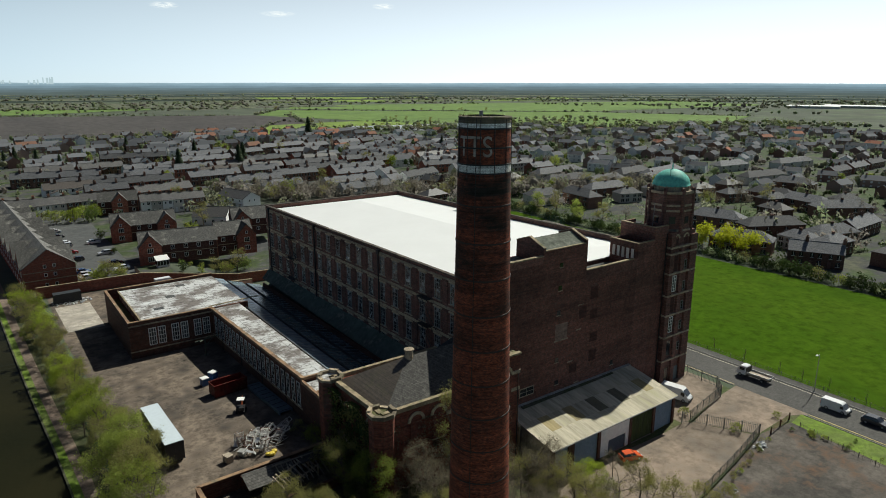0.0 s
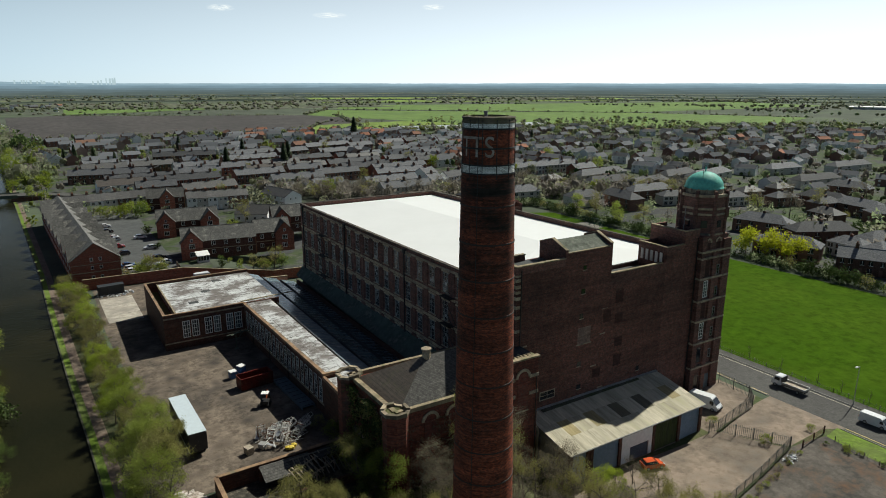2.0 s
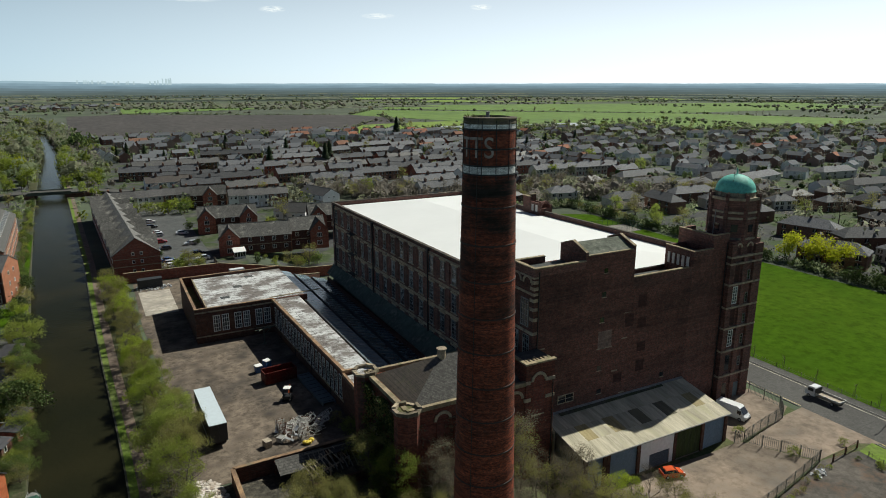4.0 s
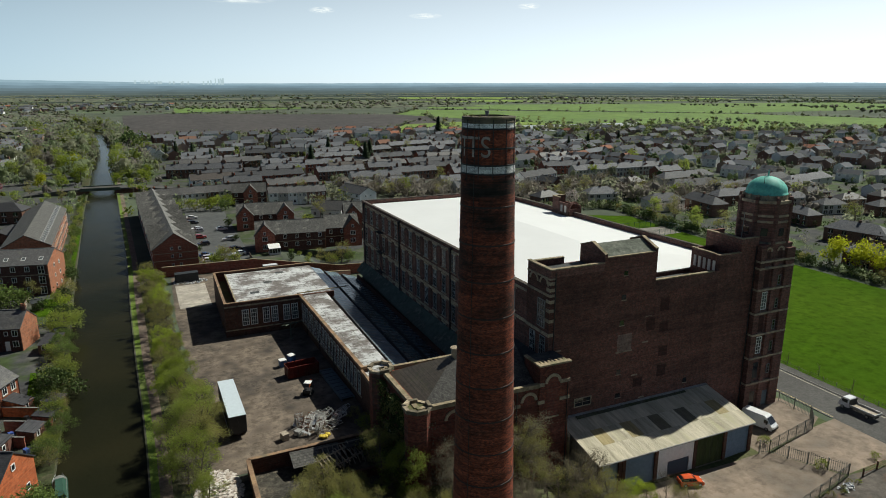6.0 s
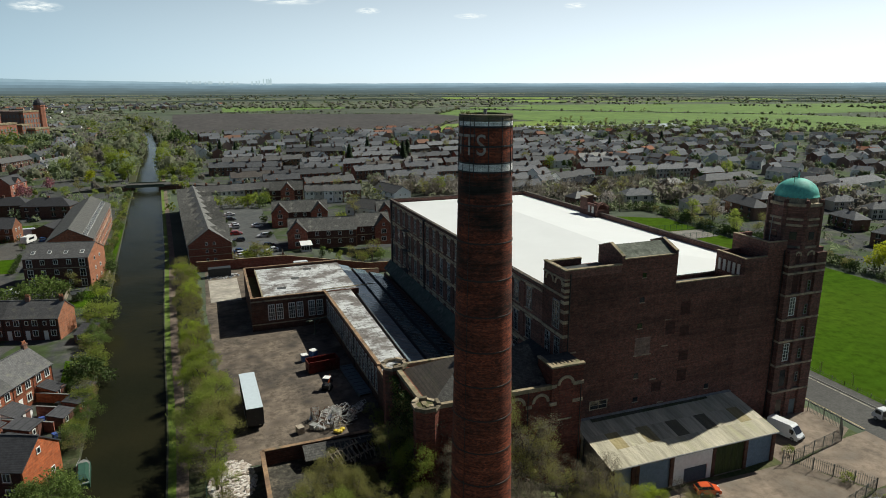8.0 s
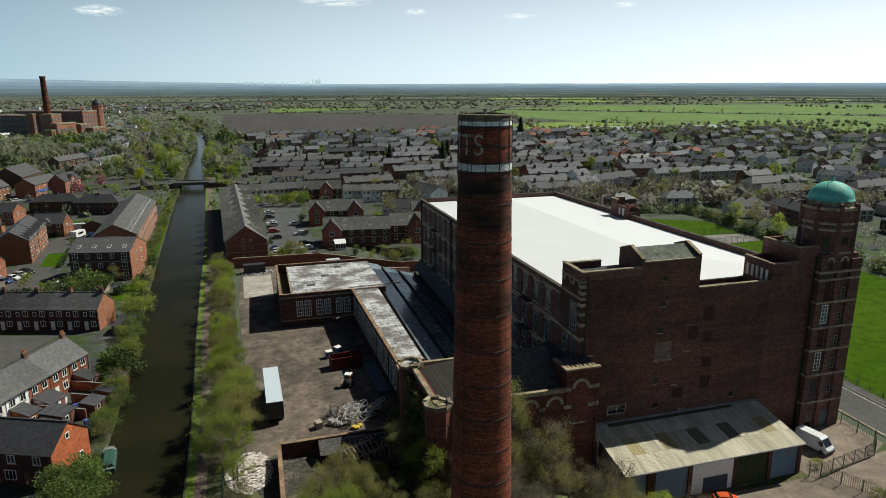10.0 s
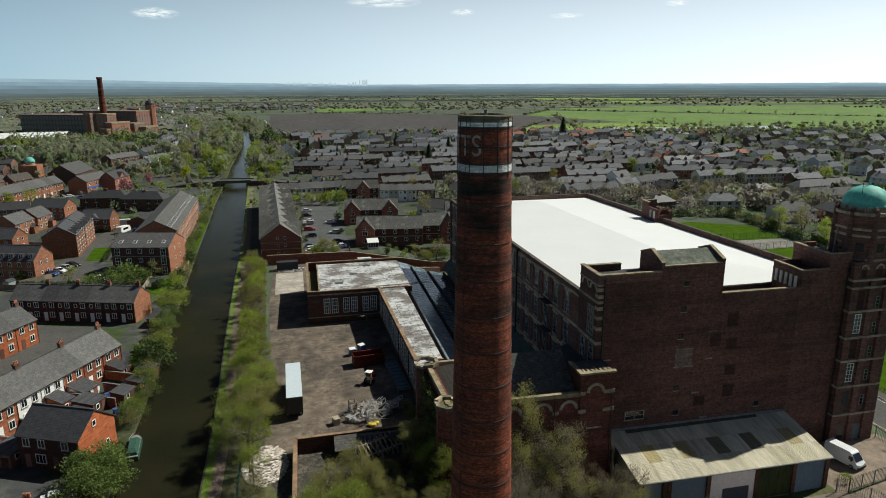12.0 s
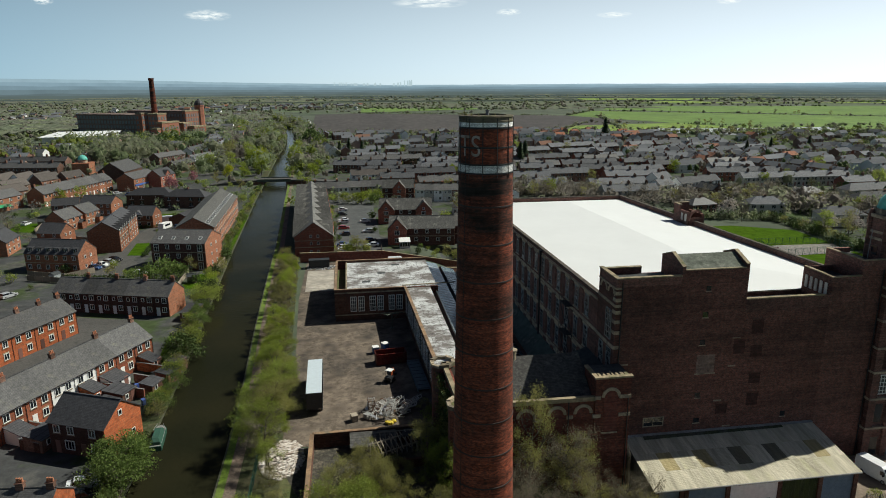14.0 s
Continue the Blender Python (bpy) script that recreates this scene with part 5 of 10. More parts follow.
# ---- the garage shed below the end wall ----
def garage():
    t = thing("garage_shed", pose(0, 0, 0), "lean-to garage block with mossy corrugated cement roof", "garage")
    xa, xb, yf, yb = 63.4, 93.0, 59.9, 69.8
    zf, zk, zg = 1.5, 3.3, -4.6
    g = Geo()
    g.box(xa, yf + 0.3, zg, xa + 0.3, yb, zf - 0.2).box(xb - 0.3, yf + 0.3, zg, xb, yb, zf - 0.2).box(xa, yb - 0.3, zg, xb, yb, zk - 0.3)
    for x in (xa, xb - 0.3):
        k = len(g.v)
        pr = [(yf + 0.3, zf - 0.2), (yb, zf - 0.2), (yb, zk - 0.2), (yf + 0.3, zf - 0.12)]
        g.v += [(x, a, b) for a, b in pr] + [(x + 0.3, a, b) for a, b in pr]
        g.f += [(k, k + 3, k + 2, k + 1), (k + 4, k + 5, k + 6, k + 7)] + [(k + i, k + (i + 1) % 4, k + 4 + (i + 1) % 4, k + 4 + i) for i in range(4)]
    part("side_wall", g, PALE_BLOCK, t)
    part("floor_slab", Geo().box(xa + .3, yf, zg, xb - .3, yb - .3, -4.05), CONCRETE, t)
    # front piers, doors
    for x in (63.4, 66.9, 67.6, 73.6, 81.2, 87.3, 92.7):
        part("pier", Geo().box(x, yf, zg, x + 0.6, yf + 0.5, zf - 0.1), OLD_BRICK, t)
    part("front_beam", Geo().box(xa, yf + 0.02, zf - 0.55, xb, yf + 0.45, zf - 0.12), GREY_PAINT, t)

    def roller(x0, x1, z1, mat, nm, lab):
        g = Geo()
        n = int((z1 + 4.1) / 0.15)
        for i in range(2 * n + 1):
            z, y = -4.1 + (z1 + 4.1) * i / (2 * n), yf + (0.2 if i % 2 else 0.27)
            g.v += [(x0, y, z), (x1, y, z)]
        g.f += [(2 * i, 2 * i + 1, 2 * i + 3, 2 * i + 2) for i in range(2 * n)]
        part(nm, g, mat, t, lab)

    roller(64.1, 66.9, zf - .55, ROLLER, "roller_door", "grey steel roller door")
    roller(68.3, 73.6, zf - .55, ROLLER, "roller_door", "grey steel roller door")
    part("white_front", Geo().box(74.3, yf + 0.1, -4.1, 76.2, yf + 0.3, zf - .5).box(80.4, yf + 0.1, -4.1, 81.2, yf + 0.3, zf - .5).box(76.2, yf + 0.1, -1.6, 80.4, yf + 0.3, zf - .5), WHITE_PAINT, t, "white-painted infill panel")
    roller(76.2, 80.4, -1.65, ROLLER_DARK, "roller_door", "dark grey roller door")
    roller(81.9, 87.3, zf - .55, MOSS_DOOR, "sliding_door", "moss-green sliding door")
    roller(88.0, 92.7, zf - .55, ROLLER, "roller_door", "blue-grey steel roller door")
    # corrugated sheets: real waves, each sheet a piece
    wave, n = 0.17, 0
    rows = 3
    pat = {(3, 1): 1, (4, 1): 1, (8, 1): 1, (9, 1): 1, (13, 1): 2, (14, 1): 2, (18, 1): 2, (19, 1): 2, (24, 1): 1, (25, 1): 1}
    mats = (SHEET, SHEET_CLEAR, SHEET_DARK)
    count = 28
    wd = (xb + 0.35 - (xa - 0.35)) / count
    shared = {}
    for i in range(count):
        for j in range(rows):
            kind = pat.get((i, j), 0)
            if kind not in shared:
                g = Geo()
                seg = 7 * 4
                ln = 3.75
                for s in range(seg + 1):
                    x = wd * 1.02 * s / seg
                    h = 0.011 * math.cos(2 * math.pi * s / 4)
                    g.v += [(x, 0, h), (x, ln, h)]
                for s in range(seg):
                    g.f.append((2 * s, 2 * s + 2, 2 * s + 3, 2 * s + 1))
                shared[kind] = g.mesh("roof_sheet", mats[kind])
            slope = math.degrees(math.atan2(zk - zf, yb + 0.1 - (yf - 0.45)))
            d = j * 3.48
            part("roof_sheet", shared[kind], None, t, "", pose(xa - 0.35 + i * wd, yf - 0.45 + d * math.cos(radians(slope)), zf - 0.1 + d * math.sin(radians(slope)) + j * 0.02, slope, 0, 0))
    part("gutter", Geo().rod((xa - .3, yf - 0.5, zf - 0.2), (xb + .3, yf - 0.5, zf - 0.2), 0.1, n=6), GREY_PAINT, t)
    part("flashing", Geo().slab((xa - .3, yb - 0.1, zk + 0.1), (xb + .3, yb - 0.1, zk + 0.1), (xb + .3, yb + 0.55, zk + 0.2), (xa - .3, yb + 0.55, zk + 0.2), 0.05), PALE_BLOCK, t, "pale flashing strip")
    part("duct", Geo().rod((62.4, 66.2, 2.6), (62.4, 69.0, 5.0), 0.35, n=10).rod((62.4, 66.2, -3), (62.4, 66.2, 2.7), 0.25, n=8), PARAPET, t, "rusted extract duct")
    part("moss_strip", Geo().slab((66, yb - 0.75, zk - 0.02), (88, yb - 0.55, zk + 0.02), (88, yb - 0.12, zk + 0.1), (66, yb - 0.12, zk + 0.1), 0.1), EDGE_STONE, t, "moss growing along the top")


PALE_BLOCK = ground_mat("pale blockwork", (0.38, 0.38, 0.37), (0.28, 0.28, 0.28), (0.2, 0.2, 0.18), 0.3, 2.0, 0.9)
ROLLER = plain_mat("roller steel", (0.25, 0.29, 0.32), 0.5, 0.2, dirt=0.3)
ROLLER_DARK = plain_mat("dark roller steel", (0.09, 0.10, 0.11), 0.5, 0.2)
MOSS_DOOR = ground_mat("mossy door", (0.09, 0.10, 0.03), (0.06, 0.065, 0.025), (0.12, 0.12, 0.05), 0.5, 2.0, 0.85, stretch=(3, 1, 0.3))
SHEET = ground_mat("asbestos cement sheet", (0.60, 0.55, 0.43), (0.46, 0.42, 0.32), (0.36, 0.34, 0.22), 0.35, 1.6, 0.9, 0.03, stretch=(1, 0.12, 1), spread=True)
SHEET_CLEAR = ground_mat("yellowed roof light", (0.40, 0.33, 0.17), (0.30, 0.25, 0.14), None, 0.5, 2.0, 0.7, 0.03, stretch=(1, 0.12, 1), spread=True)
SHEET_DARK = ground_mat("dark roof light", (0.20, 0.18, 0.12), (0.13, 0.12, 0.09), None, 0.5, 2.0, 0.7, 0.03, stretch=(1, 0.12, 1), spread=True)
garage()

# ---- vehicles ----
def profile(g, pts, hw, top=None, z_mid=None):
    """Extrudes a side outline (x, z) across the width; above z_mid the width narrows to top."""
    def half(z):
        if top is None or z <= z_mid:
            return hw
        zt = max(p[1] for p in pts)
        return hw + (top - hw) * (z - z_mid) / max(zt - z_mid, 1e-6)
    k, n = len(g.v), len(pts)
    g.v += [(x, -half(z), z) for x, z in pts] + [(x, half(z), z) for x, z in pts]
    g.f += [tuple(k + i for i in range(n)), tuple(k + n + i for i in reversed(range(n)))]
    g.f += [(k + i, k + n + i, k + n + (i + 1) % n, k + (i + 1) % n) for i in range(n)]
    return g


PAINTS = {}


def car_paint(name, col):
    if name not in PAINTS:
        m, n, l, p = nodes_of(name + " car paint", 0.25, 0.0, 0.5)
        p.inputs["Coat Weight"].default_value = 0.6
        l.new(mix(n, l, noise_of(n, l, coords(n, l), 2.0, 4, 0.6, 0.3, 0.8), col, [c * 0.85 for c in col]), p.inputs["Base Color"])
        PAINTS[name] = m
    return PAINTS[name]


LAMP_WHITE = plain_mat("lamp glass", (0.6, 0.6, 0.6), 0.15)
LAMP_RED = plain_mat("tail lamp", (0.4, 0.02, 0.02), 0.2)
TYRE = {}


def wheels(t, xs, hw, r):
    key = round(r, 3)
    if key not in TYRE:
        a, b = Geo(), Geo()
        a.rings([(r * 0.6, -0.11), (r * 0.95, -0.11), (r, -0.07), (r, 0.07), (r * 0.95, 0.11), (r * 0.6, 0.11)], 16)
        b.rings([(r * 0.6, -0.115), (r * 0.58, -0.12), (r * 0.15, -0.10), (r * 0.15, 0.10), (r * 0.58, 0.12), (r * 0.6, 0.115)], 10)
        TYRE[key] = a.mesh("tyre", RUBBER), b.mesh("rim", STEEL)
    for x in xs:
        for s in (-1, 1):
            w = part("wheel", TYRE[key][0], None, t, "", pose(x, s * (hw - 0.09), r, 90, 0, 0))
            part("rim", TYRE[key][1], None, w)


def car(x, y, rz, paint, col, label, L=4.1, W=1.75, H=1.48, kind="hatch", group="", z=None):
    """A car that looks along its +x; rz in degrees."""
    t = thing("car", pose(x, y, (ground_z(x, y) + 0.06) if z is None else z, 0, 0, rz), label, "car", group)
    h, hw = L / 2, W / 2
    p = car_paint(paint, col)
    low = [(-h, 0.35), (-h + 0.1, 0.22), (h - 0.1, 0.22), (h, 0.4), (h - 0.03, 0.66), (h - 0.25, 0.78), (h * 0.45, 0.93), (-h + 0.05, 0.98), (-h, 0.8)]
    part("body", profile(Geo(), low, hw), p, t)
    back = -h + (0.25 if kind == "hatch" else 0.75)
    cab = [(-h + 0.12 if kind == "hatch" else -h + 0.55, 0.95), (h * 0.47, 0.92), (h * 0.12, H - 0.05), (-0.1, H), (back + 0.25, H - 0.06)]
    part("cabin_glass", profile(Geo(), cab, hw - 0.06, hw - 0.24, 0.95), CAR_GLASS, t)
    roof = [(back + 0.2, H - 0.10), (h * 0.16, H - 0.09), (h * 0.10, H - 0.02), (-0.1, H + 0.03), (back + 0.3, H - 0.03)]
    part("roof", profile(Geo(), roof, hw - 0.2), p, t)
    for s in (-1, 1):
        part("headlight", Geo().box(h - 0.22, s * (hw - 0.32) - 0.16, 0.58, h - 0.02, s * (hw - 0.32) + 0.16, 0.74), LAMP_WHITE, t)
        part("tail_light", Geo().box(-h - 0.01, s * (hw - 0.2) - 0.12, 0.65, -h + 0.06, s * (hw - 0.2) + 0.12, 0.92), LAMP_RED, t)
        part("pillar", Geo().rod((h * 0.46, s * (hw - 0.07), 0.93), (h * 0.12, s * (hw - 0.22), H - 0.03), 0.04, n=4).rod((-0.15, s * (hw - 0.06), 0.95), (-0.15, s * (hw - 0.2), H - 0.03), 0.04, n=4), p, t)
        part("mirror", Geo().box(h * 0.36, s * (hw + 0.06) - 0.08, 0.92, h * 0.42, s * (hw + 0.06) + 0.08, 1.05), p, t)
    wheels(t, (-h * 0.6, h * 0.63), hw, 0.31)
    return t


def van(x, y, rz, label, L=5.5, W=2.0, H=2.5, group="", z=None):
    t = thing("van", pose(x, y, (ground_z(x, y) + 0.06) if z is None else z, 0, 0, rz), label, "van", group)
    h, hw = L / 2, W / 2
    p = car_paint("white", (0.75, 0.76, 0.77))
    out = [(-h, 0.45), (-h + 0.05, 0.3), (h - 0.1, 0.3), (h, 0.5), (h - 0.02, 0.85), (h - 0.5, H * 0.52), (h * 0.52, H * 0.93), (h * 0.40, H), (-h + 0.08, H - 0.02), (-h, H - 0.15)]
    part("body", profile(Geo(), out, hw, hw - 0.14, H * 0.5), p, t)
    a, b = (h - 0.48, H * 0.53 + 0.02), (h * 0.55, H * 0.9)
    g = Geo().slab((a[0] + 0.04, -hw + 0.14, a[1]), (a[0] + 0.04, hw - 0.14, a[1]), (b[0] + 0.04, hw - 0.22, b[1]), (b[0] + 0.04, -hw + 0.22, b[1]), 0.03)
    part("windscreen", g, CAR_GLASS, t)
    for s in (-1, 1):
        g = Geo().box(h * 0.42, s * (hw - 0.01) - 0.02, H * 0.53, h * 0.66, s * (hw - 0.01) + 0.02, H * 0.78)
        part("side_window", g, CAR_GLASS, t)
        part("headlight", Geo().box(h - 0.2, s * (hw - 0.25) - 0.14, 0.75, h - 0.0, s * (hw - 0.25) + 0.14, 1.0), LAMP_WHITE, t)
        part("tail_light", Geo().box(-h - 0.02, s * (hw - 0.1) - 0.07, 0.8, -h + 0.03, s * (hw - 0.1) + 0.07, 1.3), LAMP_RED, t)
        part("mirror", Geo().box(h * 0.58, s * (hw + 0.1) - 0.1, 1.25, h * 0.64, s * (hw + 0.1) + 0.1, 1.55), RUBBER, t)
    part("bumper", Geo().box(h - 0.12, -hw, 0.32, h + 0.05, hw, 0.62), RUBBER, t)
    wheels(t, (-h * 0.55, h * 0.62), hw, 0.34)
    return t


def flatbed():
    x, y = 119.9, 60.2
    t = thing("flatbed_truck", pose(x, y, ground_z(x, y) + 0.03, 0, 0, 92), "white flatbed truck on the road with a pale dropside bed", "truck")
    p = car_paint("white", (0.75, 0.76, 0.77))
    cab = [(1.3, 0.5), (3.1, 0.5), (3.2, 0.9), (3.05, 1.35), (2.55, 2.2), (1.45, 2.25), (1.3, 2.1)]
    part("cab", profile(Geo(), cab, 1.0, 0.9, 1.3), p, t)
    part("windscreen", Geo().slab((3.05, -0.85, 1.42), (3.05, 0.85, 1.42), (2.66, 0.8, 2.12), (2.66, -0.8, 2.12), 0.04), CAR_GLASS, t)
    for s in (-1, 1):
        part("side_window", Geo().box(1.6, s * 0.97 - 0.02, 1.35, 2.6, s * 0.97 + 0.02, 1.95), CAR_GLASS, t)
    part("chassis", Geo().box(-3.2, -0.5, 0.45, 1.4, 0.5, 0.75), BLACK_IRON, t)
    part("bed", Geo().box(-3.3, -1.05, 0.85, 1.15, 1.05, 0.97), BED_WOOD, t, "pale worn load bed")
    for q in ((-3.3, -1.08, 1.15, -1.0), (-3.3, 1.0, 1.15, 1.08), (-3.36, -1.05, -3.28, 1.05)):
        part("dropside", Geo().box(q[0], q[1], 0.97, q[2], q[3], 1.32), STEEL, t)
    part("headboard", Geo().box(1.15, -1.05, 0.97, 1.22, 1.05, 2.1), BLACK_IRON, t)
    wheels(t, (-2.0, 2.35), 1.0, 0.36)


BED_WOOD = ground_mat("truck bed boards", (0.42, 0.36, 0.28), (0.33, 0.28, 0.22), None, 0.8, 4, 0.8)
flatbed()
van(119.2, 44.6, -88, "small white panel van on the road", 4.6, 1.8, 1.9)
car(119.4, 38.2, -88, "dark grey", (0.03, 0.035, 0.045), "dark grey hatchback on the road")
van(100.4, 64.4, -76, "white high-roof panel van parked by the mill", 5.5, 2.0, 2.5)
car(78.0, 57.0, -18, "orange red", (0.62, 0.09, 0.02), "bright orange-red hatchback parked by the garages", 3.6, 1.62, 1.42)
van(38.3, 180.4, 2, "white panel van parked behind the works", 5.4, 2.0, 2.3)


# ---- yard things ----
def trailer():
    x, y = 17.6, 96.1
    t = thing("box_trailer", pose(x, y, WEST + 0.05, 0, 0, 91.5), "black-sided box trailer with pale blue roof, parked in the yard", "trailer")
    part("box", Geo().box(-6.8, -1.27, 1.1, 6.8, 1.27, 3.98), TRAILER_SIDE, t, "black curtain sides")
    part("roof", Geo().box(-6.85, -1.3, 3.98, 6.85, 1.3, 4.05), TRAILER_ROOF, t, "pale blue-white roof")
    part("chassis", Geo().box(-6.6, -0.5, 0.8, 6.6, 0.5, 1.1), BLACK_IRON, t)
    for s in (-1, 1):
        g = Geo()
        for i in range(16):
            g.box(-6.7 + i * 0.88, s * 1.29 - 0.02, 1.1, -6.62 + i * 0.88, s * 1.29 + 0.02, 3.95)
        part("curtain_strap", g, BLACK_IRON, t)
        part("side_rail", Geo().box(-6.8, s * 1.28 - 0.04, 1.0, 6.8, s * 1.28 + 0.04, 1.16), STEEL, t)
    for k in (-0.64, 0.64):
        part("rear_door", Geo().box(-6.86, k - 0.6, 1.15, -6.8, k + 0.6, 3.9), TRAILER_SIDE, t)
    wheels(t, (-5.2, -4.0, -2.8), 1.2, 0.5)
    part("landing_leg", Geo().box(3.6, -0.7, 0, 3.75, -0.55, 1.1), STEEL, t)
    part("landing_leg", Geo().box(3.6, 0.55, 0, 3.75, 0.7, 1.1), STEEL, t)


TRAILER_SIDE = plain_mat("black curtain", (0.025, 0.025, 0.028), 0.5, dirt=0.4)
TRAILER_ROOF = plain_mat("trailer roof", (0.50, 0.57, 0.62), 0.6, dirt=0.15)
trailer()


def skip():
    t = thing("container_skip", pose(31.6, 108.6, WEST + 0.05, 0, 0, 6), "dark red open-topped steel skip in the yard", "skip")
    for nm, b in (("floor_plate", (-2.9, -1.2, 0.15, 2.9, 1.2, 0.25)), ("side_panel", (-2.9, -1.25, 0.15, 2.9, -1.15, 2.3)), ("side_panel", (-2.9, 1.15, 0.15, 2.9, 1.25, 2.3)), ("end_panel", (-3.0, -1.25, 0.15, -2.9, 1.25, 2.3)), ("end_panel", (2.9, -1.25, 0.15, 3.0, 1.25, 2.3))):
        part(nm, Geo().box(*b), SKIP_RED, t)
    for s in (-1.28, 1.28):
        for i in range(8):
            part("rib", Geo().box(-2.8 + i * 0.78, s - 0.05, 0.2, -2.68 + i * 0.78, s + 0.05, 2.25), SKIP_RED, t)
        part("top_rail", Geo().box(-3.0, s - 0.07, 2.25, 3.0, s + 0.07, 2.38), SKIP_RED, t)


SKIP_RED = ground_mat("red skip paint", (0.15, 0.02, 0.014), (0.09, 0.018, 0.014), (0.10, 0.05, 0.03), 0.6, 3, 0.6)
skip()


def blue_bin(x, y, rz):
    t = thing("intermediate_tank", pose(x, y, WEST + 0.05, 0, 0, rz), "blue plastic tank with a white top in the yard", "tank")
    part("body", Geo().box(-0.6, -0.6, 0.1, 0.6, 0.6, 1.3), BLUE_PLASTIC, t)
    part("lid", Geo().box(-0.65, -0.65, 1.3, 0.65, 0.65, 1.45), WHITE_PAINT, t)
    part("pallet", Geo().box(-0.62, -0.62, 0, 0.62, 0.62, 0.1), BED_WOOD, t)


BLUE_PLASTIC = plain_mat("blue plastic", (0.03, 0.10, 0.26), 0.5)
blue_bin(28.9, 113.6, 10)
blue_bin(30.9, 115.3, 25)


def digger():
    t = thing("mini_digger", pose(30.9, 100.0, WEST + 0.05, 0, 0, 60), "small orange and white mini digger in the yard", "digger")
    for s in (-0.6, 0.6):
        part("track", profile(Geo(), [(-0.9, 0.1), (-0.7, 0), (0.7, 0), (0.9, 0.1), (0.9, 0.35), (0.7, 0.45), (-0.7, 0.45), (-0.9, 0.35)], 0.17), RUBBER, t, m=pose(0, s, 0))
    part("chassis", Geo().box(-0.5, -0.45, 0.2, 0.5, 0.45, 0.55), BLACK_IRON, t)
    part("body", profile(Geo(), [(-0.95, 0.6), (0.5, 0.6), (0.55, 1.0), (-0.3, 1.15), (-0.95, 1.1)], 0.65), BLACK_IRON, t, "dark grey engine cover")
    part("canopy", Geo().box(-0.6, -0.6, 2.25, 0.6, 0.6, 2.36), WHITE_PAINT, t, "white canopy")
    for a in (-0.55, 0.5):
        for b in (-0.55, 0.55):
            part("canopy_post", Geo().rod((a, b, 1.0), (a, b, 2.3), 0.035, n=5), BLACK_IRON, t)
    part("boom", Geo().rod((0.6, 0, 0.9), (1.5, 0, 2.1), 0.13).rod((1.5, 0, 2.1), (2.1, 0, 1.0), 0.1), ORANGE_PAINT, t)
    part("bucket", profile(Geo(), [(1.9, 0.9), (2.3, 0.9), (2.35, 0.5), (2.0, 0.35), (1.85, 0.6)], 0.3), BLACK_IRON, t)


ORANGE_PAINT = plain_mat("orange machine paint", (0.42, 0.085, 0.025), 0.45)
digger()


def scrap_heap():
    t = thing("scrap_heap", pose(29.6, 88.2, WEST + 0.05), "heap of twisted galvanised steel tubes, racks and scrap", "scrap")
    rng = random.Random(11)
    # bundles of nested tubular racks, each bundle leaning its own way
    for bx, by, turn, lean, n in ((-2.6, 1.6, 10, 12, 9), (-0.6, 2.2, 100, 62, 8), (1.2, 1.8, 95, 58, 8), (2.9, 1.0, 80, 66, 7), (-1.6, 0.2, 140, 50, 9), (0.4, -0.6, 150, 38, 10), (2.2, -0.8, 120, 48, 9), (-0.2, -2.0, 20, 24, 9), (3.8, 2.4, 85, 55, 6)):
        for i in range(n):
            w, h = rng.uniform(0.9, 1.2), rng.uniform(1.5, 2.2)
            g = Geo().rod((-w / 2, 0, 0), (-w / 2, 0, h), 0.045, n=4).rod((w / 2, 0, 0), (w / 2, 0, h), 0.045, n=4)
            for z in (0.15, h * 0.5, h - 0.03):
                g.rod((-w / 2, 0, z), (w / 2, 0, z), 0.035, n=4)
            off = (i - n / 2) * 0.17
            c, q = math.cos(radians(turn)), math.sin(radians(turn))
            part("rack", g, PALE_TUBE if rng.random() < 0.9 else RUST, t, "", pose(bx - q * off, by + c * off, 0.05 + rng.uniform(0, 0.5), lean + rng.uniform(-7, 7), rng.uniform(-6, 6), turn + rng.uniform(-8, 8)))
    for i in range(40):
        x, y, d, L = rng.uniform(-3.6, 4.0), rng.uniform(-2.6, 2.6), rng.uniform(0, 3.1), rng.uniform(1.0, 2.6)
        e = Vector((math.cos(d), math.sin(d), rng.uniform(-0.15, 0.15))) * L / 2
        c = Vector((x, y, rng.uniform(0.25, 1.0)))
        part("tube", Geo().rod(c - e, c + e, rng.uniform(0.03, 0.06), n=5), PALE_TUBE if rng.random() < 0.85 else RUST, t)
    for i in range(12):
        a, r = rng.uniform(0, 6.28), rng.uniform(0, 1) ** 0.5
        x, y, L = 4 * r * math.cos(a), 3 * r * math.sin(a), rng.uniform(0.3, 0.8)
        g = Geo().slab((-L, -0.3, 0.2), (L, -0.3, 0.6), (L, 0.3, 0.7), (-L, 0.3, 0.3), 0.04)
        part("sheet", g, STEEL, t, "", pose(x, y, 0.1 + 0.6 * (1 - r), rng.uniform(-12, 12), rng.uniform(-12, 12), rng.uniform(0, 360)))
    for i in range(6):
        part("yellow_sack", Geo().rings([(0.25, 0), (0.4, 0.15), (0.35, 0.4), (0.1, 0.5)], 8), YELLOW_PLASTIC, t, "", pose(rng.uniform(-1.2, 1.6), -3.6 + rng.uniform(-.4, .4), 0.05, 0, 0, 30 * i))


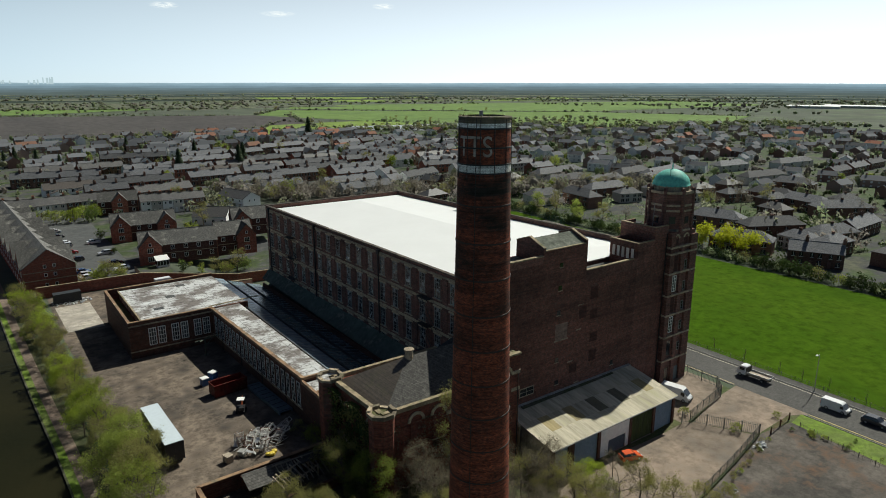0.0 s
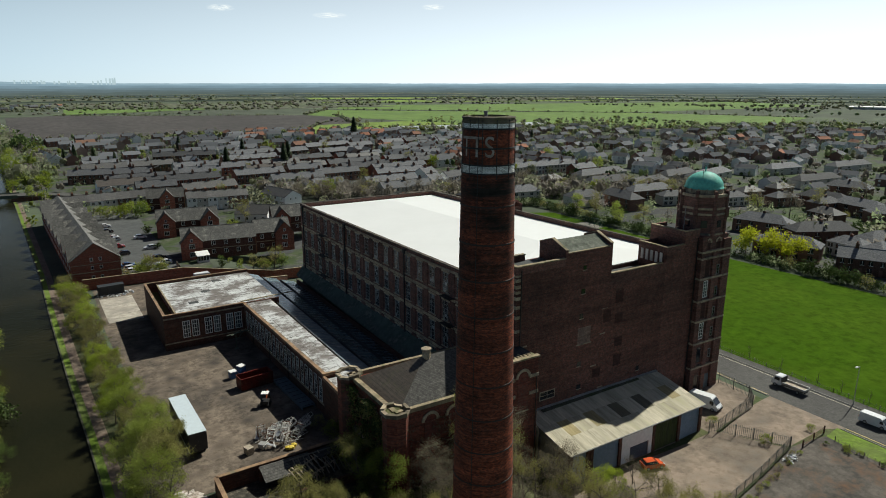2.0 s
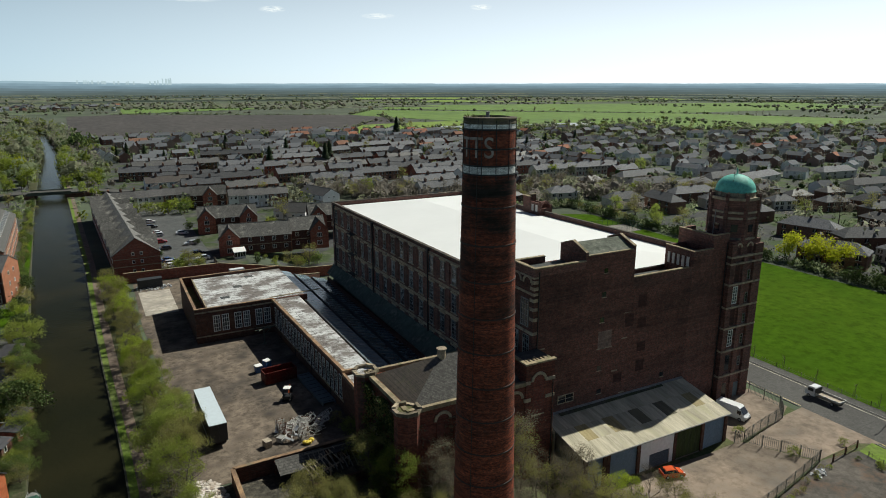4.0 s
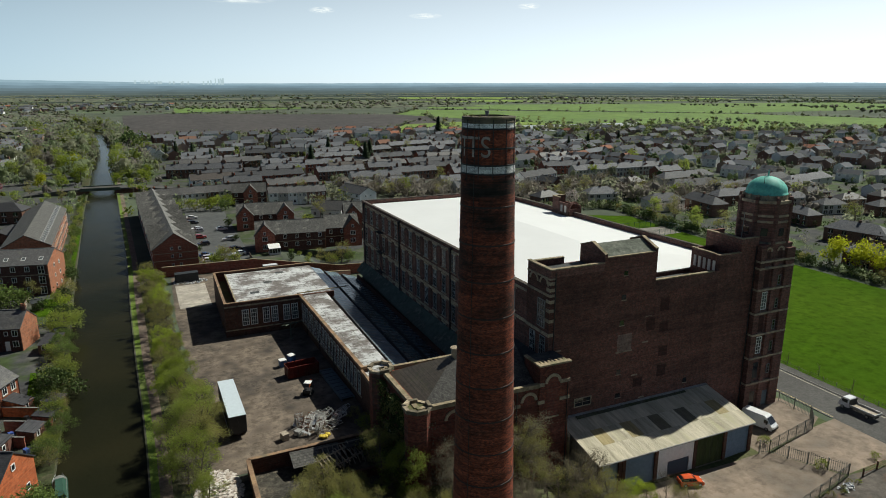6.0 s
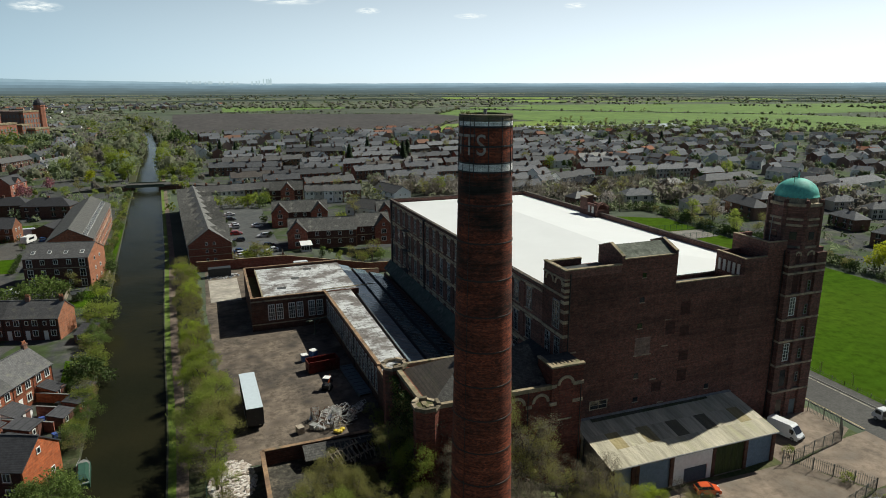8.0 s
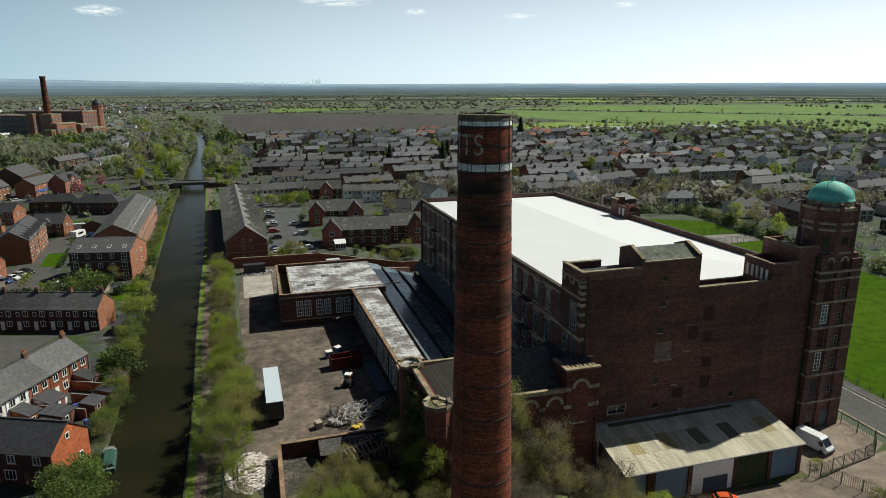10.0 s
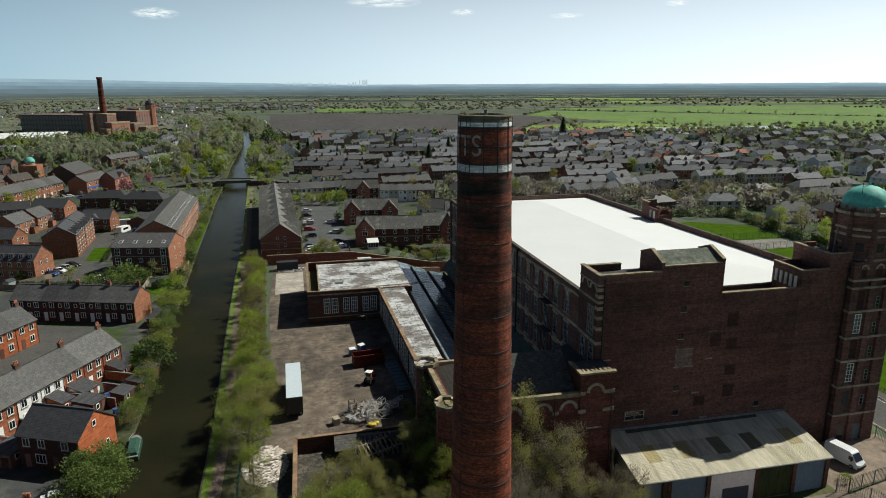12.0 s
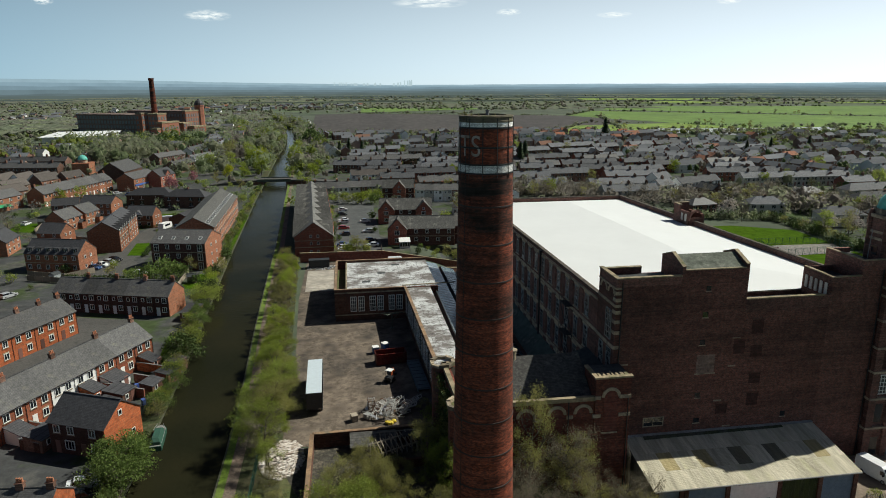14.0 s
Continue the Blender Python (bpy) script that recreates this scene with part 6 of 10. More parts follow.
PALE_TUBE = plain_mat("pale scrap tubes", (0.66, 0.65, 0.62), 0.5, 0.1, vary=(0.5, 1.25), dirt=0.4)
YELLOW_PLASTIC = plain_mat("yellow plastic", (0.60, 0.45, 0.05), 0.5)
scrap_heap()


def crate(x, y, rz, sx, sy, sz, mat, label):
    t = thing("crate", pose(x, y, WEST + 0.05, 0, 0, rz), label, "crate")
    part("body", Geo().box(-sx, -sy, 0.12, sx, sy, sz), mat, t)
    for s in (-1, 1):
        part("runner", Geo().box(-sx, s * sy * 0.7 - 0.06, 0, sx, s * sy * 0.7 + 0.06, 0.12), BED_WOOD, t)
    part("lid", Geo().box(-sx - .03, -sy - .03, sz, sx + .03, sy + .03, sz + .06), mat, t)


crate(24.2, 86.4, 15, 0.5, 0.6, 1.1, BED_WOOD, "pale wooden crate by the scrap heap")
crate(26.4, 86.9, 40, 0.5, 0.5, 0.8, GREY_PAINT, "grey crate by the scrap heap")


def ramp_thing():
    t = thing("loading_ramp", pose(36.3, 101.5, WEST + 0.05, 0, 0, 94), "long blue-grey steel loading ramp lying by the wing", "ramp")
    part("deck", Geo().box(-6.5, -1.1, 0.35, 6.5, 1.1, 0.5), BLUE_GREY, t)
    for s in (-1.1, 1.1):
        part("side_beam", Geo().box(-6.5, s - 0.08, 0, 6.5, s + 0.08, 0.55), BLUE_GREY, t)
    for i in range(9):
        part("cross_bar", Geo().box(-6.2 + i * 1.5, -1.0, 0.5, -6.1 + i * 1.5, 1.0, 0.54), BLACK_IRON, t)


ramp_thing()


def gantry():
    t = thing("derrick", pose(33.2, 127.2, WEST + 0.05), "green-painted iron frame standing in the yard corner", "frame")
    part("post", Geo().rod((0, 0, 0), (0, 0, 3.4), 0.12), GREEN_IRON, t)
    part("arm", Geo().rod((-1.8, 0.4, 3.0), (2.6, 0.2, 3.5), 0.10), GREEN_IRON, t)
    part("arm", Geo().rod((-1.2, -0.8, 3.3), (1.4, 1.3, 3.3), 0.09), GREEN_IRON, t)
    part("brace", Geo().rod((0, 0, 1.8), (1.5, 0.2, 3.3), 0.07), GREEN_IRON, t)
    part("base_plate", Geo().box(-0.4, -0.4, 0, 0.4, 0.4, 0.06), GREEN_IRON, t)


GREEN_IRON = plain_mat("dull green iron", (0.09, 0.11, 0.08), 0.7, dirt=0.4)
gantry()


def container(x, y, rz, L, mat, label):
    t = thing("shipping_container", pose(x, y, WEST + 0.05, 0, 0, rz), label, "container")
    part("box", Geo().box(-L / 2, -1.2, 0.1, L / 2, 1.2, 2.5), mat, t)
    for s in (-1, 1):
        g, k = Geo(), -L / 2 + 0.15
        while k < L / 2:
            g.box(k, s * 1.22 - 0.02, 0.2, k + 0.13, s * 1.22 + 0.02, 2.4)
            k += 0.28
        tagged(part("corrugation", g, mat, t), kind="stuff")
    part("roof", Geo().box(-L / 2 - 0.03, -1.23, 2.5, L / 2 + 0.03, 1.23, 2.56), mat, t)


DARK_CONTAINER = plain_mat("dark container", (0.03, 0.035, 0.04), 0.6, dirt=0.4)
container(15.0, 180.6, 3, 6.0, DARK_CONTAINER, "dark shipping container by the yard wall")


def rubble(name, cx, cy, rx, ry, n, label, mat, seed, hz=0.9, z=None):
    g, rng = Geo(), random.Random(seed)
    for i in range(n):
        a, r = rng.uniform(0, 6.28), rng.uniform(0, 1) ** 0.6
        x, y = cx + rx * r * math.cos(a), cy + ry * r * math.sin(a)
        s = rng.uniform(0.06, 0.24)
        base = (ground_z(x, y) if z is None else z) + hz * (1 - r) * rng.uniform(0.3, 1.0)
        g.box(x - s, y - s * rng.uniform(.4, 1), base, x + s, y + s * rng.uniform(.4, 1), base + s * rng.uniform(.5, 1.2), rng.uniform(1, 89))
    return stuff(name, g, mat, label, "rubble")


def pale_island(name, a, b):
    m, n, l, p = nodes_of(name, 0.9, 0, 0.2)
    l.new(mix(n, l, rand_of(n, l, 0, 1, True), a, b), p.inputs["Base Color"])
    return m


RUBBLE = pale_island("pale rubble", (0.66, 0.62, 0.58), (0.30, 0.24, 0.19))
LITTER = pale_island("fly-tipped litter", (0.6, 0.6, 0.6), (0.15, 0.17, 0.2))
rubble("rubble_heap", 13.6, 76.6, 3.2, 5.2, 1500, "heap of pale broken plaster and rubble", RUBBLE, 2, 1.2)
rubble("litter_heap", 15.0, 180.0, 6.0, 2.5, 160, "scattered pale rubbish by the wall", LITTER, 4, 0.5)
rubble("fly_tipping", 97.5, 46.4, 1.6, 0.9, 40, "white fly-tipped rubbish by the fence", LITTER, 6, 0.4)
rubble("fly_tipping_far", 83.5, 42.5, 0.6, 0.5, 8, "white fly-tipped rubbish by the fence", LITTER, 8, 0.3)


# ---- walls and fences ----
def brick_wall(name, pts, h, th, label, mat=None, cope=None):
    t = thing(name, pose(0, 0, 0), label, "wall")
    for (xa, ya), (xb, yb) in zip(pts, pts[1:]):
        d = Vector((xb - xa, yb - ya)).normalized()
        n = Vector((-d.y, d.x)) * th / 2
        q = [(xa - n.x, ya - n.y), (xb - n.x, yb - n.y), (xb + n.x, yb + n.y), (xa + n.x, ya + n.y)]
        q = q[::-1] if (q[1][0] - q[0][0]) * (q[2][1] - q[0][1]) - (q[1][1] - q[0][1]) * (q[2][0] - q[0][0]) < 0 else q
        zs = [ground_z(x, y) for x, y in q]
        part("wall", Geo().prism(q, [z - 0.4 for z in zs], [z + h for z in zs]), mat or OLD_BRICK, t)
        n = n * 1.35
        q = [(xa - n.x, ya - n.y), (xb - n.x, yb - n.y), (xb + n.x, yb + n.y), (xa + n.x, ya + n.y)]
        part("coping", Geo().prism(q, [z + h for z in zs], [z + h + 0.12 for z in zs]), cope or PARAPET, t)
    return t


brick_wall("yard_wall", [(17.9, 60.5), (17.9, 79.2), (37.4, 79.6)], 2.3, 0.45, "mossy old brick wall along the yard", None, RUST_STONE)
def ruined_roof():
    """Bare rafters of a fallen lean-to inside the walled plot."""
    t = thing("ruined_roof", pose(30.0, 75.6, WEST, 0, 0, 24), "bare pale rafters of a fallen lean-to roof", "roof")
    rng = random.Random(8)
    for i in range(10):
        x = -3.2 + i * 0.7
        part("rafter", Geo().box(-0.05, -1.5, -0.08, 0.05, 1.5, 0.08), BED_WOOD, t, "", pose(x, rng.uniform(-.2, .2), 1.9 + rng.uniform(-.1, .1), 24 + rng.uniform(-4, 4), rng.uniform(-5, 5), rng.uniform(-6, 6)))
    part("purlin", Geo().box(-3.6, -0.06, -0.1, 3.6, 0.06, 0.1), BED_WOOD, t, "", pose(0, -0.9, 1.42))
    part("purlin", Geo().box(-3.6, -0.06, -0.1, 3.6, 0.06, 0.1), BED_WOOD, t, "", pose(0, 0.9, 2.2))
    for x in (-3.5, 0, 3.5):
        part("post", Geo().box(x - 0.08, 0.82, 0, x + 0.08, 0.98, 2.15), BED_WOOD, t)
        part("post", Geo().box(x - 0.08, -0.98, 0, x + 0.08, -0.82, 1.35), BED_WOOD, t)


ruined_roof()
brick_wall("boundary_wall", [(9.0, 187.4), (34.0, 186.4), (59.0, 184.4), (80.0, 182.6)], 2.9, 0.4, "tall red-brick boundary wall behind the works", RED_BRICK)
brick_wall("works_wall", [(44.5, 160.0), (59.0, 172.0)], 4.5, 0.4, "sooty old brick wall behind the works")


def ruin():
    t = thing("ruined_outbuilding", pose(0, 0, 0), "roofless outbuilding with bare rotten rafters", "ruin")
    part("wall", Geo().box(26.0, 71.8, 0, 36.5, 72.2, 1.6), OLD_BRICK, t)
    part("wall", Geo().box(23.5, 78.55, 0, 36.5, 78.9, 2.35), OLD_BRICK, t)
    part("roof_remnant", Geo().slab((23.5, 75.6, 1.9), (30.5, 75.6, 1.9), (30.5, 78.6, 2.7), (23.5, 78.6, 2.7), 0.1), LICHEN_SLATE, t, "remnant of slate roof")
    for i in range(11):
        x = 28.0 + i * 0.75
        part("rafter", Geo().rod((x, 73.6, 1.7), (x, 77.8, 2.8), 0.08, n=4), RAFTER, t)
    part("purlin", Geo().rod((27.5, 77.8, 2.85), (36.5, 77.8, 2.85), 0.12, n=4), RAFTER, t)
    part("fallen_sheet", Geo().slab((31.0, 76.4, 2.6), (35.8, 76.8, 2.7), (36.0, 78.4, 3.0), (31.5, 78.2, 2.9), 0.06), LICHEN_SLATE, t)


RAFTER = plain_mat("grey rotten timber", (0.20, 0.18, 0.15), 0.9, dirt=0.4)
ruin()


def steel_fence(name, pts, label, h=2.4, mat=None, pale=0.5):
    """Palisade fence: posts and rails, with thin pales."""
    t = thing(name, pose(0, 0, 0), label, "fence")
    m = mat or FENCE_STEEL
    for (xa, ya), (xb, yb) in zip(pts, pts[1:]):
        L = math.hypot(xb - xa, yb - ya)
        n = max(1, round(L / 2.7))
        for i in range(n + 1):
            x, y = xa + (xb - xa) * i / n, ya + (yb - ya) * i / n
            z = ground_z(x, y)
            part("post", Geo().box(x - 0.05, y - 0.05, z - 0.1, x + 0.05, y + 0.05, z + h), m, t)
            if i < n:
                x2, y2 = xa + (xb - xa) * (i + 1) / n, ya + (yb - ya) * (i + 1) / n
                z2 = ground_z(x2, y2)
                for q in (0.35, h - 0.3):
                    part("rail", Geo().rod((x, y, z + q), (x2, y2, z2 + q), 0.03, n=4), m, t)
                g, k = Geo(), pale / 2
                seg = L / n
                while k < seg:
                    f = k / seg
                    px, py, pz = x + (x2 - x) * f, y + (y2 - y) * f, z + (z2 - z) * f
                    g.box(px - 0.016, py - 0.016, pz + 0.05, px + 0.016, py + 0.016, pz + h + 0.05)
                    k += pale
                part("pale_panel", g, m, t)
    return t


FENCE_STEEL = plain_mat("weathered fence steel", (0.24, 0.25, 0.22), 0.7, 0.0, dirt=0.5)
GREEN_FENCE = plain_mat("green fence paint", (0.03, 0.10, 0.07), 0.6)
steel_fence("palisade_fence", [(79.0, 44.6), (100.2, 48.2), (95.2, 57.9)], "weathered steel palisade fence round the forecourt", 2.2, pale=0.28)
steel_fence("palisade_fence", [(93.8, 58.6), (95.2, 57.9), (107.3, 59.6), (110.4, 62.4), (110.6, 69.0)], "weathered steel palisade fence by the mill tower", 2.4, pale=0.28)
steel_fence("field_fence", [(125.6, y) for y in range(-40, 112, 19)], "thin grey railing along the playing field", 1.0, pale=1.35)
steel_fence("towpath_fence", [(canal_x(y) + 11.0, y) for y in (30, 45, 60, 76, 92, 108)], "dark green mesh fence beside the towpath", 1.9, GREEN_FENCE, 0.3)
steel_fence("court_fence", [(166, 181), (194, 182.5), (195.4, 195), (167, 197), (166, 181)], "dark mesh fence round the ball court", 2.6, GREEN_FENCE, 0.5)


def gate():
    t = thing("field_gate", pose(0, 0, 0), "low rusty steel barrier gate at the cinder lot", "gate")
    a, b = (109.2, 47.8), (102.0, 47.2)
    for x, y in (a, (105.6, 47.5), b):
        z = ground_z(x, y)
        part("post", Geo().box(x - 0.09, y - 0.09, z, x + 0.09, y + 0.09, z + 1.4), RUST, t)
    for q in (0.4, 0.8, 1.2):
        part("bar", Geo().rod((*a, ground_z(*a) + q), (*b, ground_z(*b) + q), 0.04, n=5), RUST, t)


gate()
steel_fence("lot_rail", [(108.4, 45.5), (106.8, 38), (105.5, 28), (104.0, 16)], "low wooden post rail beside the lot", 0.9, RAFTER, 1.2)


def street_lamp(x, y, h=7.5, rz=180):
    t = thing("street_lamp", pose(x, y, ground_z(x, y), 0, 0, rz), "slim grey steel street lamp at the pavement", "street lamp", "street lamps")
    part("pole", Geo().rings([(0.12, 0), (0.09, 1.2), (0.05, h)], 8), STEEL, t)
    part("arm", Geo().rod((0, 0, h - 0.05), (0.9, 0, h + 0.12), 0.035, n=6), STEEL, t)
    part("lantern", Geo().box(0.75, -0.13, h + 0.05, 1.35, 0.13, h + 0.2), WHITE_PAINT, t)


street_lamp(123.9, 50.5)
street_lamp(123.9, 88.0)
street_lamp(123.9, 12.0)
for y in (66, 58.5, 54, 73, 42.5, 35, 80, 49):
    t = thing("sapling", pose(126.4, y, ground_z(126, y)), "thin bare sapling in a wire guard by the field", "sapling", "saplings along the field")
    part("stem", Geo().rod((0, 0, 0), (0.05, 0, 2.6), 0.04, 0.015, 5), BARK, t)
    g, rng = Geo(), random.Random(int(y * 10))
    for i in range(14):
        a, z = rng.uniform(0, 6.28), rng.uniform(1.0, 2.5)
        g.rod((0.03, 0, z), (0.5 * math.cos(a), 0.5 * math.sin(a), z + rng.uniform(.3, .8)), 0.014, 0.004, 3)
    part("twigs", g, BARK, t)
    for k in (0, 1):
        part("guard_stake", Geo().rod((0.3 - 0.6 * k, 0.1, 0), (0.3 - 0.6 * k, 0.1, 1.5), 0.03, n=4), RAFTER, t)


def goal(x, y, rz):
    t = thing("goal_frame", pose(x, y, ground_z(x, y) + 0.06, 0, 0, rz), "white tubular goal frame on the field", "goal")
    for s in (-2.4, 2.4):
        part("upright", Geo().rod((s, 0, 0), (s, 0, 2.1), 0.06), WHITE_PAINT, t)
    part("crossbar", Geo().rod((-2.4, 0, 2.1), (2.4, 0, 2.1), 0.06), WHITE_PAINT, t)


goal(196.5, 189, 95)


def boat():
    t = thing("canal_boat", pose(-6.05, 85.6, 0.08, 0, 0, 97), "small green-covered cruiser moored at the bank", "boat")
    hull = [(-3.4, -0.9), (2.2, -0.95), (3.0, -0.6), (3.5, 0), (3.0, 0.6), (2.2, 0.95), (-3.4, 0.9)]
    part("hull", Geo().prism(hull, -0.3, 0.75), GREEN_BOAT, t)
    part("deck", Geo().prism([(x * 0.97, y * 0.9) for x, y in hull], 0.75, 0.8), GREY_PAINT, t)
    part("cover", profile(Geo(), [(-3.0, 0.8), (1.6, 0.8), (1.2, 1.5), (0.6, 1.75), (-2.4, 1.7), (-3.0, 1.3)], 0.8, 0.45, 0.9), GREEN_BOAT, t, "green canvas cover")
    for s in (-0.8, 0.8):
        part("rail", Geo().rod((1.4, s, 0.8), (1.4, s, 1.2), 0.025, n=4).rod((1.4, s, 1.2), (3.0, s * 0.5, 1.25), 0.025, n=4).rod((3.0, s * 0.5, 0.8), (3.0, s * 0.5, 1.25), 0.025, n=4), STEEL, t)


SHOP_BLUE = plain_mat("blue shop sign", (0.05, 0.13, 0.42), 0.5)
GREEN_AWNING = plain_mat("green awning", (0.04, 0.28, 0.12), 0.7)
GREEN_BOAT = plain_mat("green canvas", (0.03, 0.085, 0.06), 0.6, dirt=0.4)
boat()


def bridge():
    y, z = 357.0, WEST
    cx = canal_x(y)
    t = thing("canal_bridge", pose(cx, y, 0, 0, 0, -4), "flat brick and concrete road bridge over the canal", "bridge")
    part("deck", Geo().box(-16, -4.5, 2.2, 16, 4.5, 2.9), ASPHALT, t)
    for s in (-4.7, 4.5):
        part("parapet", Geo().box(-9, s, 1.9, 9, s + 0.3, 3.4), GREEN_IRON, t, "dull green iron parapet")
    for a, b in ((-17, -6.3), (6.3, 17)):
        part("abutment", Geo().box(a, -4.6, -1, b, 4.6, 2.2), OLD_BRICK, t)
    for s in (-1, 1):
        k = [(s * 17, -4), (s * 36, -4), (s * 36, 4), (s * 17, 4)]
        part("approach", Geo().prism(k if s > 0 else k[::-1], 0.1, [2.9, 0.5, 0.5, 2.9] if s > 0 else [2.9, 0.5, 0.5, 2.9][::-1]), ASPHALT, t)


bridge()

# ---- houses ----
W_UPVC = WindowKind(1.15, 1.35, 2, 1, WHITE_PAINT, GLASS, bar=0.07, depth=0.1, edge=0.09)
W_SMALL = WindowKind(0.75, 0.95, 1, 1, WHITE_PAINT, GLASS, depth=0.1, edge=0.09)
W_BAY = WindowKind(1.7, 1.5, 3, 1, WHITE_PAINT, GLASS, bar=0.07, depth=0.12, edge=0.09)
W_FRENCH = WindowKind(1.5, 2.1, 2, 2, WHITE_PAINT, GLASS, bar=0.08, depth=0.1, edge=0.1)
DOOR = Geo().box(-0.45, -0.05, 0, 0.45, 0.03, 2.05).mesh("door", DOOR_PAINT)
WHITE_DOOR = Geo().box(-0.45, -0.05, 0, 0.45, 0.03, 2.05).mesh("door", WHITE_PAINT)
SILL = Geo().box(-0.68, -0.14, -0.13, 0.68, 0.02, 0.0).mesh("sill", STONE)
HEAD = Geo().box(-0.68, -0.04, 0.0, 0.68, 0.02, 0.2).mesh("lintel", STONE)
STACK = Geo().box(-0.45, -0.3, -1.2, 0.45, 0.3, 0.72).box(-0.52, -0.37, 0.72, 0.52, 0.37, 0.86).mesh("chimney", BROWN_BRICK)
POT = Geo().rings([(0.13, 0), (0.15, 0.1), (0.1, 0.5), (0.13, 0.55)], 8).mesh("pot", TERRACOTTA)
TOWN_STACK = Geo().box(-0.5, -0.55, -1.2, 0.5, 0.55, 1.25).box(-0.57, -0.62, 1.25, 0.57, 0.62, 1.4).box(-0.3, -0.45, 1.4, -0.02, -0.17, 1.85).box(0.02, -0.1, 1.4, 0.3, 0.18, 1.85).box(-0.3, 0.2, 1.4, -0.02, 0.48, 1.85).mesh("chimney", BROWN_BRICK)


def gable_body(g, L, D, eave, ridge, base=-0.6):
    """A house body with gables at x = 0 and x = L."""
    k = len(g.v)
    pr = [(0, base), (D, base), (D, eave), (D / 2, ridge), (0, eave)]
    g.v += [(0, y, z) for y, z in pr] + [(L, y, z) for y, z in pr]
    g.f += [tuple(k + i for i in range(5))[::-1], tuple(k + 5 + i for i in range(5))] + [(k + i, k + (i + 1) % 5, k + 5 + (i + 1) % 5, k + 5 + i) for i in range(5)]
    return g


def gable_end(t, L, D, eave, ridge, material, label="", th=0.25):
    """An end wall that keeps the lighter, sunlit brick tone, from x = L - th to x = L."""
    return part("gable_wall", gable_body(Geo(), th, D, eave, ridge), material, t, label, pose(L - th, 0, 0))


def gable_roof(g, L, D, eave, ridge, over=0.3, th=0.16, side=0.08):
    s = (ridge - eave) / (D / 2)
    zl, zr = eave - over * s + 0.14, ridge + 0.14
    g.slab((-side, -over, zl), (L + side, -over, zl), (L + side, D / 2, zr), (-side, D / 2, zr), th)
    g.slab((L + side, D + over, zl), (-side, D + over, zl), (-side, D / 2, zr), (L + side, D / 2, zr), th)
    g.box(-side, D / 2 - 0.13, zr - 0.05, L + side, D / 2 + 0.13, zr + 0.06)
    return g


def hip_roof(g, L, D, eave, ridge, over=0.35):
    a, b, c, d = (-over, -over), (L + over, -over), (L + over, D + over), (-over, D + over)
    h = D / 2
    r1, r2 = (h, h), (L - h, h)
    z = eave + 0.02
    g.face((*a, z), (*b, z), (*r2, ridge), (*r1, ridge)).face((*b, z), (*c, z), (*r2, ridge)).face((*c, z), (*d, z), (*r1, ridge), (*r2, ridge)).face((*d, z), (*a, z), (*r1, ridge))
    g.face((*d, z - 0.1), (*c, z - 0.1), (*b, z - 0.1), (*a, z - 0.1))
    for p, q in ((a, b), (b, c), (c, d), (d, a)):
        g.face((*p, z - 0.1), (*q, z - 0.1), (*q, z), (*p, z))
    return g


def add_window(t, kind, x, y, z, rz, trim=True):
    w = kind.put(t, x, y, z, rz)
    if trim:
        part("sill", SILL, None, w)
        part("lintel", HEAD, None, w, m=pose(0, 0, kind.h))
    return w


def add_chimney(t, x, y, z, pots=2, rz=0):
    c = part("chimney", STACK, None, t, "", pose(x, y, z, 0, 0, rz))
    for i in range(pots):
        part("pot", POT, None, c, "", pose(-0.3 + 0.6 * i / max(1, pots - 1), 0, 0.86))


def terrace_house(x, y, rz, w, D, eave, ridge, wall, roof, label, group, first=False, last=False, gable=None, z=None, chim=True, front_door=0.25, white=False, trim=True):
    """One house of a row. Its front is y = 0 looking to -y, its ridge along x."""
    t = thing("terraced_house", pose(x, y, ground_z(x, y) + 0.02 if z is None else z, 0, 0, rz), label, "house", group)
    part("wall", gable_body(Geo(), w - 0.25 if gable and last else w, D, eave, ridge), wall, t)
    if gable and last:
        gable_end(t, w, D, eave, ridge, gable, "orange brick end wall")
    part("roof", gable_roof(Geo(), w, D, eave, ridge, side=0.12 if (first or last) else 0.0), roof, t)
    part("gutter", Geo().rod((0, -0.34, eave - 0.12), (w, -0.34, eave - 0.12), 0.06, n=5), BLACK_IRON, t)
    dx = w * front_door
    d = part("door", WHITE_DOOR if white else DOOR, None, t, "", pose(dx, -0.005, 0.12))
    add_window(t, W_UPVC, w * 0.68, -0.005, 0.95, 0, trim)
    add_window(t, W_UPVC, w * 0.70, -0.005, eave - 1.75, 0, trim)
    add_window(t, W_SMALL if w < 4.6 else W_UPVC, w * 0.25, -0.005, eave - 1.6 if w < 4.6 else eave - 1.75, 0, trim)
    if chim:
        add_chimney(t, w - 0.05 if not last else w - 0.5, D / 2, ridge, 3)
        if first:
            add_chimney(t, 0.5, D / 2, ridge, 3)
    part("downpipe", Geo().rod((w - 0.15, -0.08, 0), (w - 0.15, -0.08, eave - 0.1), 0.045, n=5), BLACK_IRON, t)
    return t


def row_of(n, x, y, rz, w, D, eave, ridge, wall, roof, label, group, **k):
    c, s = math.cos(radians(rz)), math.sin(radians(rz))
    walls = wall if isinstance(wall, (list, tuple)) else [wall] * n
    out, every = [], k.pop("every", 1)
    for i in range(n):
        out.append(terrace_house(x + c * w * i, y + s * w * i, rz, w, D, eave, ridge, walls[i % len(walls)], roof, label, group, i == 0, i == n - 1, chim=i % every == every - 1, **k))
    return out


